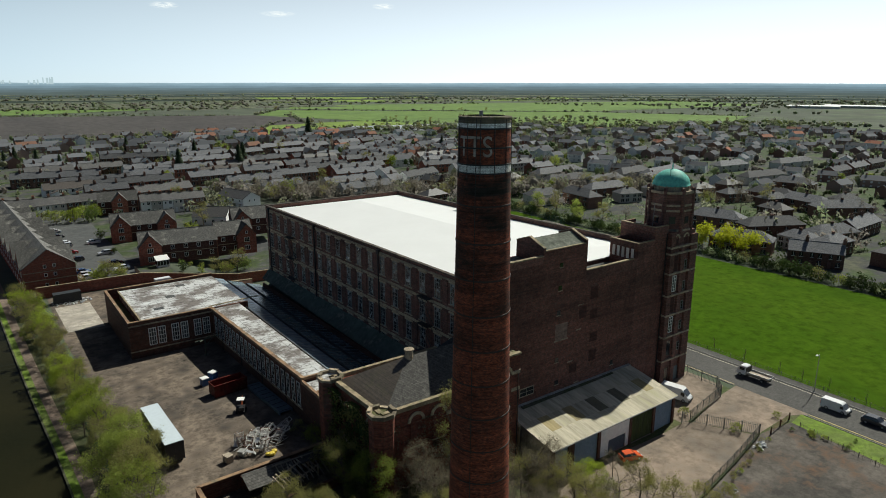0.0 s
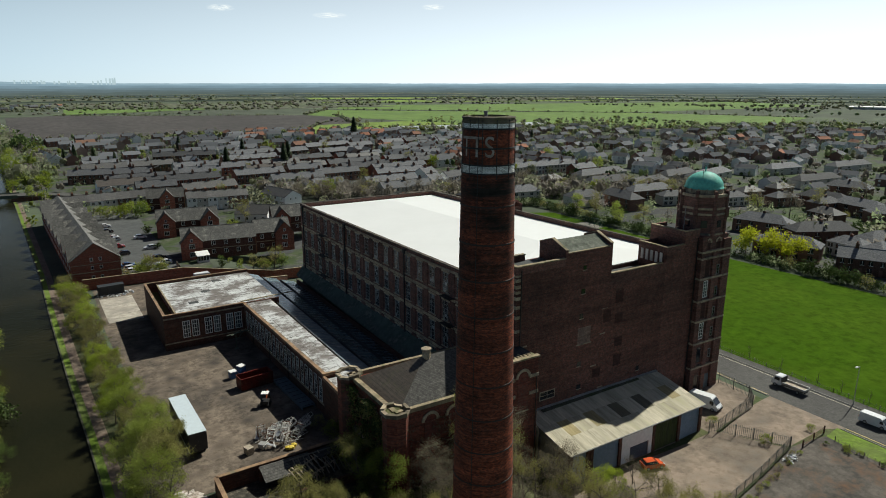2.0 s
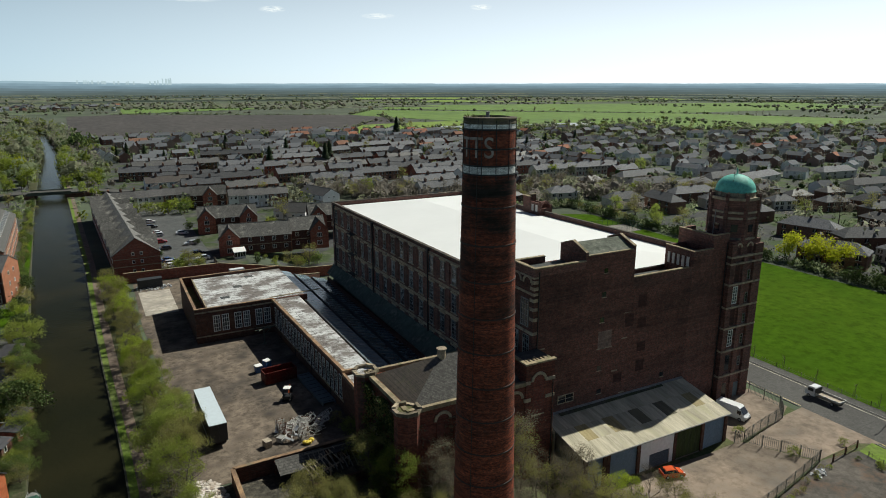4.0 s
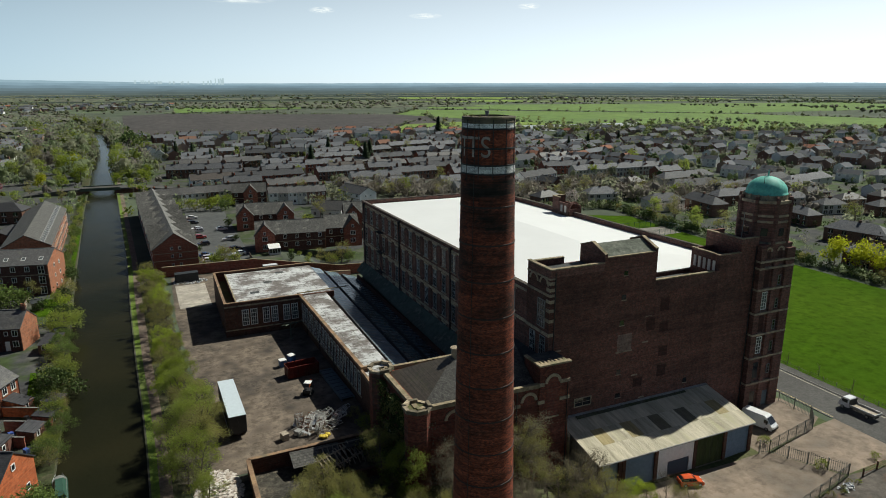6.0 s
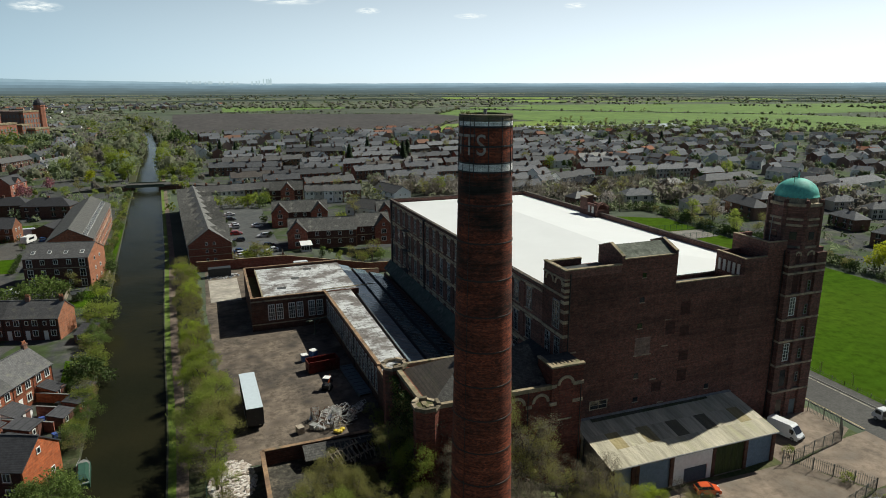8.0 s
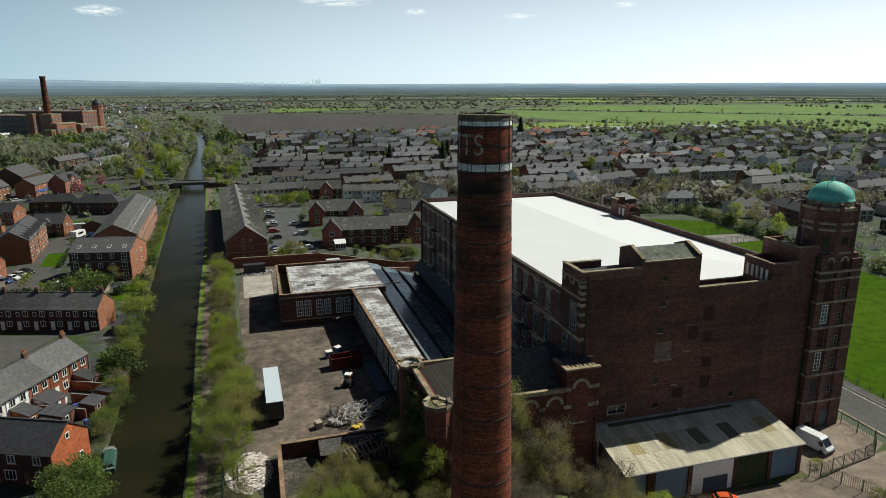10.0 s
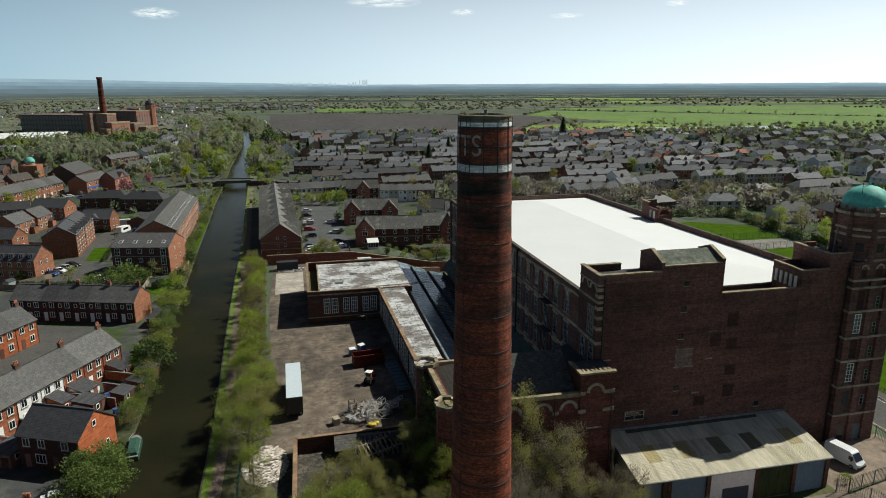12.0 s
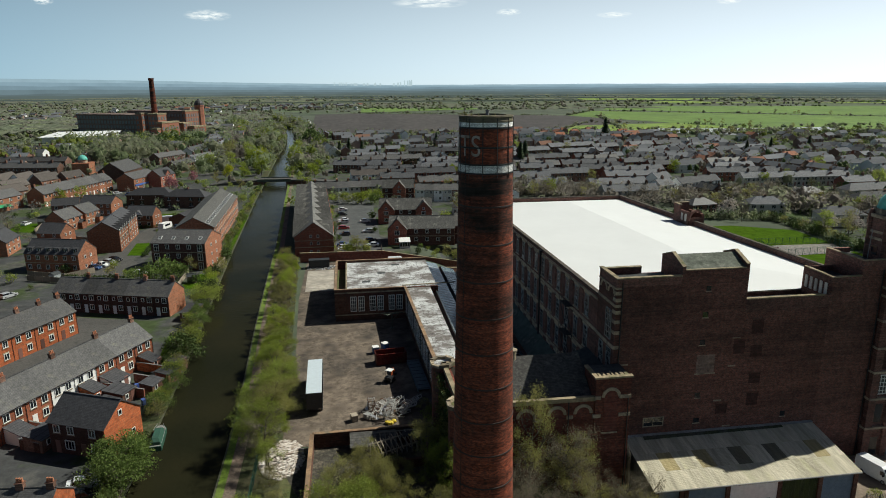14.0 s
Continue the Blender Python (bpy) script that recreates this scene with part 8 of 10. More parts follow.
ridge_block((38.2, 211.0, 60.4, 207.6), 9.0, 5.4, 8.9, ((3.0, 6.4),), "red-brick houses with lichened slate roof and a front gable", 6)
ridge_block((60.6, 209.6, 72.0, 208.4), 9.4, 5.9, 9.4, ((9.0, 6.0),), "taller red-brick house with a front gable by the mill", 3)
ridge_block((36.4, 246.0, 57.0, 243.4), 9.0, 5.4, 9.0, ((3.0, 6.2), (17.6, 6.2)), "red-brick houses with front gables by the car park")
ridge_block((74.0, 233.5, 88.0, 231.0), 9.0, 5.4, 9.0, ((3.4, 6.0),), "red-brick houses with dark front gable behind the mill", 4)
ridge_block((40.6, 298.6, 55.4, 296.6), 8.6, 5.6, 9.0, ((8.0, 6.0),), "red-brick house with lichened roof and a central gable", 4)
t = thing("conservatory", pose(42.4, 201.2, WEST + 0.02), "small white-framed conservatory with a pale roof", "conservatory")
part("frame", Geo().box(-1.7, -1.5, 0, 1.7, 1.6, 0.6).box(-1.7, -1.5, 2.0, 1.7, 1.6, 2.15), WHITE_PAINT, t)
part("glazing", Geo().box(-1.65, -1.45, 0.6, 1.65, 1.55, 2.0), GLASS, t)
part("roof", Geo().slab((-1.9, -1.7, 2.2), (1.9, -1.7, 2.2), (1.9, 1.6, 3.0), (-1.9, 1.6, 3.0), 0.08), WHITE_PAINT, t)
for i in range(5):
    part("mullion", Geo().box(-1.7 + i * 0.82, -1.55, 0.6, -1.6 + i * 0.82, -1.45, 2.0), WHITE_PAINT, t)

row_of(7, 8.6, 302.0, 6, 5.4, 8.0, 5.0, 7.5, (CREAM_RENDER, CREAM_RENDER, WHITE_RENDER, CREAM_RENDER, BROWN_BRICK), SLATE, "pale rendered terraced house with slate roof", "pale terrace", trim=False)
row_of(6, 55.4, 290.6, -4, 4.3, 8.0, 5.5, 7.9, (WHITE_RENDER, CREAM_RENDER, WHITE_RENDER, CREAM_RENDER, BROWN_BRICK, BROWN_BRICK), SLATE, "narrow painted terraced house", "painted terrace", trim=False, white=True)
take(8, 306, 46, 310), take(55, 294, 81, 293)
ridge_flats("rendered_house", (92.0, 294.0, 97.4, 276.0), 9.0, 5.0, 7.6, WHITE_RENDER, SLATE, "white rendered house with grey slate roof", 2, 4)
ridge_flats("white_hall", (71.6, 268.5, 82.6, 260.5), 11.0, 3.4, 6.4, WHITE_RENDER, SLATE, "white-gabled low hall with a broad grey roof", 1, 4)


PARKED = [("white", (0.75, 0.76, 0.77)), ("silver", (0.45, 0.46, 0.48)), ("black", (0.02, 0.02, 0.022)), ("blue", (0.03, 0.07, 0.18)), ("red", (0.35, 0.02, 0.02)), ("dark grey", (0.03, 0.035, 0.045))]


def parked(x, y, rz, i):
    n, c = PARKED[i % len(PARKED)]
    car(x, y, rz, n, c, n + " hatchback parked at the kerb", 4.2, 1.76, 1.48, "hatch" if i % 3 else "saloon", "parked cars")


for i, (x, y) in enumerate(((22.3, 199), (22.6, 202.5), (22.0, 206.2), (22.4, 222), (22.2, 233), (22.0, 244), (21.9, 247.5), (21.4, 260), (21.6, 270))):
    parked(x, y, (0, 0, 0, 180, 0, 180, 180, 0, 0)[i] + 4, (0, 1, 3, 2, 4, 1, 0, 2, 0)[i])
for i, (x, y, a) in enumerate(((-50.3, 192.6, -25), (-49.2, 195.6, -25), (-48.4, 198.4, -25), (-51.5, 189.8, -25), (-60, 300, 10), (-52, 285, 5), (-30.5, 300, 85), (-64, 165, 60), (-11.6, 70.8, 12), (-84, 330, 30), (-77, 338, 40))):
    parked(x, y, a, i)
for i, (x, y, a) in enumerate(((-43.5, 124.0, 64), (-38.6, 133.5, 64), (-48.0, 112.5, 64), (-150, 316.5, 14), (-95, 337.5, 28), (56, 291.5, 0), (66, 291.5, 180), (31.8, 204, 184), (31.6, 211, 4), (31.0, 226, 184), (30.4, 244, 4), (-36.5, 182, 160))):
    parked(x, y, a, (0, 3, 1, 0, 2, 0, 1, 0, 2, 1, 0, 0)[i])
for x, y, a, i in ((-12.7, 73.9, 15, 0), (-115.1, 331, 25, 0), (-91, 335, 30, 0), (-88.7, 315, 20, 1), (-61, 314.5, 10, 0), (-56.2, 318, 100, 0), (-102, 262, 80, 0), (-40.5, 228, 92, 1), (-40.8, 236, 92, 0), (-41.2, 246, 92, 3)):
    parked(x, y, a, i)
van(-47.1, 257.5, 10, "white parked van by the flats", 5.6, 2.1, 2.7)


# ---- gardens and boundaries west of the canal ----
for i, q in enumerate((((-22, 166), (-13.5, 163), (-14.5, 177), (-19, 179)), ((-15.5, 196), (-14.2, 196), (-17.5, 268), (-19, 268)), ((-47, 205), (-41, 204), (-43, 222), (-49, 222)), ((-60, 268), (-48, 266), (-50, 276), (-62, 278)), ((-66, 318), (-44, 322), (-46, 334), (-62, 332)), ((-14.5, 118), (-11.5, 117.5), (-12.5, 129), (-15.5, 130)), ((-84, 170), (-72, 166), (-76, 182), (-88, 186)), ((-104, 250), (-92, 246), (-94, 262), (-106, 266)), ((-45, 300), (-38, 300), (-39, 318), (-46, 318)))):
    patch("lawn", list(q), 0.06, GRASS, "small bright green lawn", "grass")
patch("garden_gravel", [(-13.0, 122.5), (-9.8, 121.5), (-10.2, 126.5), (-13.4, 127)], 0.08, CONCRETE, "pale gravel garden", "gravel")
patch("west_street", [(-52, 100), (-44.5, 100), (-26.5, 142), (-48, 148), (-50, 144)], 0.05, ASPHALT, "narrow asphalt street between terraces", "road")
patch("west_road", [(-56, 180), (-36, 178), (-35, 186), (-44, 200), (-46, 262), (-52, 262), (-54, 200)], 0.05, ASPHALT, "asphalt drive to the flats", "road")
patch("bridge_road", [(-420, 250), (-120, 322), (-60, 352), (-60, 360), (-124, 332), (-420, 260)], 0.05, ASPHALT, "asphalt main road to the bridge", "road")


def board_fence(pts, label, h=1.7, mat=None):
    t = thing("garden_fence", pose(0, 0, 0), label, "fence", "garden fences")
    for (xa, ya), (xb, yb) in zip(pts, pts[1:]):
        L = math.hypot(xb - xa, yb - ya)
        n = max(1, round(L / 2.4))
        for i in range(n):
            x, y, x2, y2 = xa + (xb - xa) * i / n, ya + (yb - ya) * i / n, xa + (xb - xa) * (i + 1) / n, ya + (yb - ya) * (i + 1) / n
            z = ground_z(x, y)
            a = math.degrees(math.atan2(y2 - y, x2 - x))
            part("panel", Geo().box(0.06, -0.03, 0.1, L / n - 0.06, 0.03, h), mat or FENCE_WOOD, t, "", pose(x, y, z, 0, 0, a))
            part("post", Geo().box(-0.06, -0.06, 0, 0.06, 0.06, h + 0.1), mat or FENCE_WOOD, t, "", pose(x, y, z, 0, 0, a))


FENCE_WOOD = plain_mat("weathered fence boards", (0.26, 0.22, 0.17), 0.85, vary=(0.7, 1.2), dirt=0.4)
for p in (((-68, 185), (-56, 180), (-50, 186)), ((-66, 180), (-54, 175.5)), ((-22, 166), (-22.5, 181)), ((-15.2, 178), (-14.2, 192)), ((-12.6, 130), (-9.6, 121), (-11.4, 116)), ((-30, 262), (-46, 264)), ((-76, 165), (-64, 160)), ((-92, 246), (-95, 264)), ((-60, 224), (-72, 230)), ((34.5, 193.0), (34.5, 200.0)), ((-60, 285), (-82, 290))):
    board_fence(p, "weathered wooden panel fence between gardens")


def garden_shed(x, y, rz, mat, label):
    t = thing("garden_shed", pose(x, y, ground_z(x, y) + 0.06, 0, 0, rz), label, "shed", "garden sheds")
    part("wall", gable_body(Geo(), 2.4, 1.9, 1.8, 2.4, 0.0), mat, t)
    part("roof", gable_roof(Geo(), 2.4, 1.9, 1.8, 2.4, 0.15, 0.06, 0.1), FELT, t)
    part("door", Geo().box(0.8, -0.04, 0.05, 1.6, 0.0, 1.7), mat, t)


SHED_GREY = plain_mat("grey shed boards", (0.30, 0.33, 0.34), 0.8)
garden_shed(-12.6, 124.6, 40, SHED_GREY, "pale grey wooden garden shed")
garden_shed(-12.8, 146.0, 20, FENCE_WOOD, "brown wooden garden shed")
garden_shed(-20.5, 170.0, 10, FENCE_WOOD, "brown wooden garden shed")
garden_shed(-58, 178, 65, SHED_GREY, "pale grey wooden garden shed")
garden_shed(-96, 258, 15, FENCE_WOOD, "brown wooden garden shed")
# ---- far town: rows and semis ----
def joined(name, geos, parent, label=""):
    """Joins small pieces that are too small to pick apart, as stuff."""
    for g, m in geos:
        tagged(part(name, g, m, parent, label), kind="stuff")


def row_proto(n, w, D, e, r, wall, roof, seed):
    """A terrace of n houses as one building."""
    rng = random.Random(seed)
    L = n * w
    t = thing("terrace_row", pose(0, 0, -50), "row of small two-storey terraced houses with slate roofs", "terrace", "terraces of the town")
    part("wall", gable_body(Geo(), L, D, e, r), wall, t)
    part("roof", gable_roof(Geo(), L, D, e, r, side=0.1), roof, t)
    gw, gf, gd = Geo(), Geo(), Geo()
    for i in range(n):
        if i % 2 == 0:
            part("chimney", TOWN_STACK, None, t, "", pose(i * w + w * 0.96, D / 2, r))
        for y, s in ((0, -1), (D, 1)):
            for fx, z, ww, h in ((0.3, e - 1.8, 1.0, 1.3), (0.72, e - 1.8, 1.1, 1.35), (0.7, 0.9, 1.3, 1.4)):
                x = i * w + fx * w
                a, b = (y - 0.06, y) if s < 0 else (y, y + 0.06)
                gw.box(x - ww / 2, a, z, x + ww / 2, b, z + h)
                gf.box(x - ww / 2 - 0.08, a + 0.02 * s * -1, z - 0.1, x + ww / 2 + 0.08, b + 0.02 * s * -1, z).box(x - 0.04, a + 0.02 * s, z, x + 0.04, b + 0.02 * s, z + h)
            x = i * w + 0.25 * w
            gd.box(x - 0.45, y - 0.05, 0.1, x + 0.45, y + 0.05, 2.15)
        if rng.random() < 0.2:
            ow = w * 0.55
            part("back_wing", Geo().prism([(i * w, D), (i * w + ow, D), (i * w + ow, D + 3.5), (i * w, D + 3.5)], -0.4, [e - 0.4, e - 1.4, e - 1.4, e - 0.4]), wall, t)
            part("back_wing_roof", Geo().slab((i * w - 0.1, D - 0.1, e - 0.2), (i * w + ow + 0.1, D - 0.1, e - 1.25), (i * w + ow + 0.1, D + 3.7, e - 1.25), (i * w - 0.1, D + 3.7, e - 0.2), 0.12), roof, t)
    joined("window_panes", [(gw, GLASS)], t)
    joined("window_frames", [(gf, WHITE_PAINT)], t)
    joined("doors", [(gd, DOOR_PAINT)], t)
    return t


def semi_proto(L, D, e, r, wall, roof, seed, hip=True):
    t = thing("semi_detached_house", pose(0, 0, -50), "pair of semi-detached houses with a grey hipped roof", "house", "semis of the estate")
    if hip:
        part("wall", Geo().box(0, 0, -0.6, L, D, e), wall, t)
        part("roof", hip_roof(Geo(), L, D, e, r), roof, t)
    else:
        part("wall", gable_body(Geo(), L, D, e, r), wall, t)
        part("roof", gable_roof(Geo(), L, D, e, r, side=0.15), roof, t)
    gw, gf = Geo(), Geo()
    for k in (0, 1):
        for fx in (0.12, 0.34):
            x = L * (fx if k == 0 else 1 - fx)
            for z, h in ((0.8, 1.5), (e - 1.8, 1.35)):
                for y, s in ((0, -1), (D, 1)):
                    a, b = (y - 0.06, y) if s < 0 else (y, y + 0.06)
                    gw.box(x - 0.75, a, z, x + 0.75, b, z + h)
                    gf.box(x - 0.85, a - 0.01, z - 0.12, x + 0.85, b + 0.01, z).box(x - 0.05, a - 0.02, z, x + 0.05, b + 0.02, z + h)
    part("chimney", STACK, None, t, "", pose(L * 0.5, D / 2, r - 0.2))
    if not hip:
        part("chimney", STACK, None, t, "", pose(L * 0.04, D / 2, r - 0.2))
    joined("window_panes", [(gw, GLASS)], t)
    joined("window_frames", [(gf, WHITE_PAINT)], t)
    return t


ROWS_P = [row_proto(n, w, 8.0, 5.0, 7.6, wl, rf, i) for i, (n, w, wl, rf) in enumerate(((6, 4.6, BROWN_BRICK, TOWN_SLATE), (8, 4.5, RED_BRICK, TOWN_SLATE), (5, 4.8, BROWN_BRICK, SLATE), (6, 4.6, CREAM_RENDER, TOWN_SLATE), (4, 5.2, WHITE_RENDER, BROWN_TILE)))]
ROW_LEN = (27.6, 36.0, 24.0, 27.6, 20.8)
SEMIS_P = [semi_proto(13, 7.4, 4.8, 7.3, BROWN_BRICK, TOWN_SLATE, 0), semi_proto(12, 7.2, 4.7, 7.1, CREAM_RENDER, TOWN_SLATE, 1), semi_proto(13, 7.4, 4.8, 7.2, RED_BRICK, BROWN_TILE, 2, False), semi_proto(12, 7.4, 4.7, 7.2, BROWN_BRICK, DARK_SLATE, 3), semi_proto(13, 7.4, 4.8, 7.2, BROWN_BRICK, TOWN_SLATE, 4, False)]

def row_at(x0, y0, x1, y1, wall, roof, e=5.0, r=7.6, D=8.0):
    """A terrace of the town under its ridge line."""
    x, y, rz, L = under_ridge(x0, y0, x1, y1, D)
    n = max(2, round(L / 4.7))
    t = row_proto(n, L / n, D, e, r, wall, roof, int(x * 7 + y))
    t.matrix_basis = pose(x, y, ground_z(x, y) + 0.02, 0, 0, rz)


def semi_at(x0, y0, x1, y1, wall, roof, D=8.2, hip=True):
    x, y, rz, L = under_ridge(x0, y0, x1, y1, D, D / 2 if hip else 0.0)
    t = semi_proto(L, D, 5.0, 7.9, wall, roof, 0, hip)
    t.matrix_basis = pose(x, y, ground_z(x, y) + 0.02, 0, 0, rz)


# streets north of the mill, by their ridges
for q in ((16.1, 399, 56.9, 392), (25.4, 441, 45.1, 445), (46, 435, 62, 439), (69, 472, 108.4, 467), (41, 336, 59.3, 335.7), (124.4, 363, 144.0, 361), (114, 457, 148, 466), (148, 456, 172, 463), (153, 352, 168, 351), (169.6, 356, 185, 355), (178, 482, 218, 492), (173, 440, 211, 446), (209, 471, 232, 479)):
    row_at(*q, BROWN_BRICK, TOWN_SLATE)
for q in ((66, 381, 90.6, 377.7), (103.5, 327, 131, 326), (142, 297, 172, 299), (142, 279.6, 169, 280), (112.6, 305, 132.6, 303), (227, 304, 287, 301.6)):
    row_at(*q, CREAM_RENDER, TOWN_SLATE)
for q in ((60.3, 328, 86.1, 331), (94.6, 307, 111, 308)):
    row_at(*q, BROWN_BRICK, SLATE, 3.6, 6.2, 9.0)
for q in ((160, 322, 189, 321), (244.5, 484, 266, 490), (268, 489, 292, 494), (220, 325, 260, 319), (270, 285, 287, 285.5)):
    row_at(*q, RED_BRICK, TOWN_SLATE)
for q in ((180.9, 309, 191, 313), (173, 289, 182.5, 293), (186, 293, 212, 302)):
    row_at(*q, WHITE_RENDER, TOWN_SLATE)
# streets west of the canal
for q in ((-203.8, 461, -159.5, 455.4), (-107.2, 462.6, -95, 487), (-83.2, 409, -77.7, 433), (-236.8, 533, -221, 546), (-219, 546, -190, 541), (-196, 425, -150, 419)):
    row_at(*q, BROWN_BRICK, SLATE)
for q in ((-80.1, 446, -71.5, 470), (-94.2, 501, -90, 540), (-80.8, 517, -80, 568)):
    row_at(*q, WHITE_RENDER, TOWN_SLATE)
for q in ((-70.7, 302.1, -59.0, 300.6), (-52.5, 295.4, -42.0, 292.6)):
    semi_at(*q, BROWN_BRICK, DARK_SLATE)
# semis east of the field and the court
for q in ((237.8, 148.9, 240.8, 137.3), (235.8, 126.4, 249.3, 119.5), (210.7, 122.6, 214.7, 111.6), (242, 104.9, 251.8, 101.6), (311.3, 165.9, 311.4, 152.2), (306.5, 147, 303.5, 133), (295, 128, 307.8, 119), (353.7, 176.7, 355.6, 164.3), (249, 246, 271, 244.5), (233.4, 217, 231.6, 203), (251, 218.6, 268, 216.6)):
    semi_at(*q, BROWN_BRICK, TOWN_SLATE)
for q in ((355, 196.6, 381, 194), (384, 231.7, 403.4, 229.8), (431, 218.4, 459, 215.7), (264.5, 232.3, 288, 235), (303, 243.4, 323.6, 245.5), (297, 223, 319, 228.5), (316, 234, 347, 239), (259.4, 265, 288.7, 267), (197.5, 244, 204.5, 242.6), (214, 221, 222.7, 219.3)):
    semi_at(*q, CREAM_RENDER, TOWN_SLATE)
for q in ((211.9, 100.7, 218.9, 86.7), (258.3, 103.5, 282.3, 104.5), (415, 179.8, 440, 181.5), (444, 181.8, 470, 183.5), (474, 184, 500, 185.6)):
    row_at(*q, BROWN_BRICK, TOWN_SLATE)
town = random.Random(21)
far_wall, far_roof, far_tile, far_white, far_pane = Geo(), Geo(), Geo(), Geo(), Geo()


def far_house(x, y, rz, L, D, e, r):
    z0 = ground_z(x, y)
    c, s = math.cos(radians(rz)), math.sin(radians(rz))

    def W(a, b, z):
        return (x + a * c - b * s, y + a * s + b * c, z0 + z)
    g = far_white if town.random() < 0.38 else far_wall
    q = [(0, 0), (L, 0), (L, D), (0, D)]
    k = len(g.v)
    g.v += [W(a, b, -0.5) for a, b in q] + [W(a, b, e) for a, b in q] + [W(0, D / 2, r), W(L, D / 2, r)]
    g.f += [(k, k + 1, k + 5, k + 4), (k + 1, k + 2, k + 6, k + 9, k + 5), (k + 2, k + 3, k + 7, k + 6), (k + 3, k, k + 4, k + 8, k + 7)]
    for j in range(max(2, int(L / 3.2))):
        a = (j + 0.5) * L / max(2, int(L / 3.2))
        for z in (0.9, 3.2):
            for b in (-0.05, D + 0.05):
                k = len(far_pane.v)
                far_pane.v += [W(a - 0.55, b, z), W(a + 0.55, b, z), W(a + 0.55, b, z + 1.2), W(a - 0.55, b, z + 1.2)]
                far_pane.f.append((k, k + 1, k + 2, k + 3))
    g = far_tile if town.random() < (0.28 if 150 < x < 330 and y > 520 else 0.06) else far_roof
    k = len(g.v)
    g.v += [W(-0.2, -0.3, e), W(L + 0.2, -0.3, e), W(L + 0.2, D / 2, r + 0.1), W(-0.2, D / 2, r + 0.1), W(L + 0.2, D + 0.3, e), W(-0.2, D + 0.3, e)]
    g.f += [(k, k + 1, k + 2, k + 3), (k + 3, k + 2, k + 4, k + 5)]
    for i in range(max(1, int(L / 9))):
        a = 2 + i * 9
        for b in ((a - 0.4, D / 2 - 0.3, a + 0.4, D / 2 + 0.3),):
            kk = len(far_wall.v)
            far_wall.v += [W(b[0], b[1], r - 0.5), W(b[2], b[1], r - 0.5), W(b[2], b[3], r - 0.5), W(b[0], b[3], r - 0.5), W(b[0], b[1], r + 1.1), W(b[2], b[1], r + 1.1), W(b[2], b[3], r + 1.1), W(b[0], b[3], r + 1.1)]
            far_wall.f += [tuple(kk + i2 for i2 in f) for f in ((4, 5, 6, 7), (0, 1, 5, 4), (1, 2, 6, 5), (2, 3, 7, 6), (3, 0, 4, 7))]


# north of the mill: streets turned by 23 degrees
def north_town():
    rz = 4.0
    d, n = Vector((math.cos(radians(rz)), math.sin(radians(rz)))), Vector((-math.sin(radians(rz)), math.cos(radians(rz))))
    v, flip = 322.0, False
    while v < 690:
        s = -60.0 + town.uniform(0, 10)
        while s < 400:
            p = d * s + n * v
            L = 27
            if canal_x(p.y) + 22 < p.x < 330 and p.y > 312 and p.y < 700 - 0.1 * p.x and town.random() < 0.86 and not (128 < p.x < 152 and 370 < p.y < 395) and all(free(*(p + d * k + n * 4), 3.0) for k in (2, 14, 26)):
                if p.length < 440:
                    i = town.choice((0, 0, 1, 1, 2, 2, 3, 4))
                    L = ROW_LEN[i]
                    q = p if not flip else p + d * L + n * 8
                    copy_thing(ROWS_P[i], pose(q.x, q.y, ground_z(q.x, q.y) + 0.02, 0, 0, rz + (180 if flip else 0) + town.uniform(-1.5, 1.5)))
                else:
                    L = town.choice((8, 9, 11, 14, 18))
                    far_house(p.x, p.y, rz + town.choice((0, 0, 8, 90)) + town.uniform(-7, 7), L, town.uniform(6.4, 7.6), 4.6, town.uniform(6.6, 7.4))
            s += L + town.choice((1.5, 2, 4, 8, 10))
        v += (15.5 if flip else 21.0) if v < 420 else (24.0 if flip else 33.0)
        flip = not flip


north_town()


def east_estate():
    x = 224.0
    k = 0
    while x < 760:
        y = -60 + town.uniform(0, 8)
        while y < 470:
            if town.random() < 0.78 and not (x < 240 and y > 150) and not (430 < x < 500 and 350 < y < 470) and free(x + 5, y + 3, 6) and y < 800 - x * 0.55 + 200 and math.hypot(x, y) > 200:
                bend = 18 * math.sin(x * 0.013 + y * 0.009)
                rz = bend + town.uniform(-3, 3) + (-80 if int((x + y) / 110) % 2 else 0)
                if math.hypot(x, y) < 370:
                    i = town.choice((0, 0, 1, 3, 3, 2, 4) if x > 300 else (0, 0, 3, 3, 1))
                    copy_thing(SEMIS_P[i], pose(x + 4 + town.uniform(-2.5, 2.5), y, ground_z(x, y) + 0.02, 0, 0, rz))
                else:
                    far_house(x, y, rz, town.choice((10, 12, 14)), 7.2, 4.8, 7.0)
            y += 18.5 if x < 330 else 23.0
        x += (25 if k % 2 else 20) if x < 330 else 31
        k += 1


east_estate()


def belt_town():
    """Houses between the north streets and the estate, and the far edge."""
    for i in range(520):
        x, y = town.uniform(95, 560), town.uniform(240, 640)
        if x * 0.7 + y < 330 or y > 690 - 0.25 * x or (x < 215 and y > 320 - 0.42 * x + 60 and y < 560 - 0.42 * x):
            continue
        if 335 < x < 440 and y > 560:
            continue
        if not free(x, y, 12):
            continue
        TAKEN.append((x, y, 12))
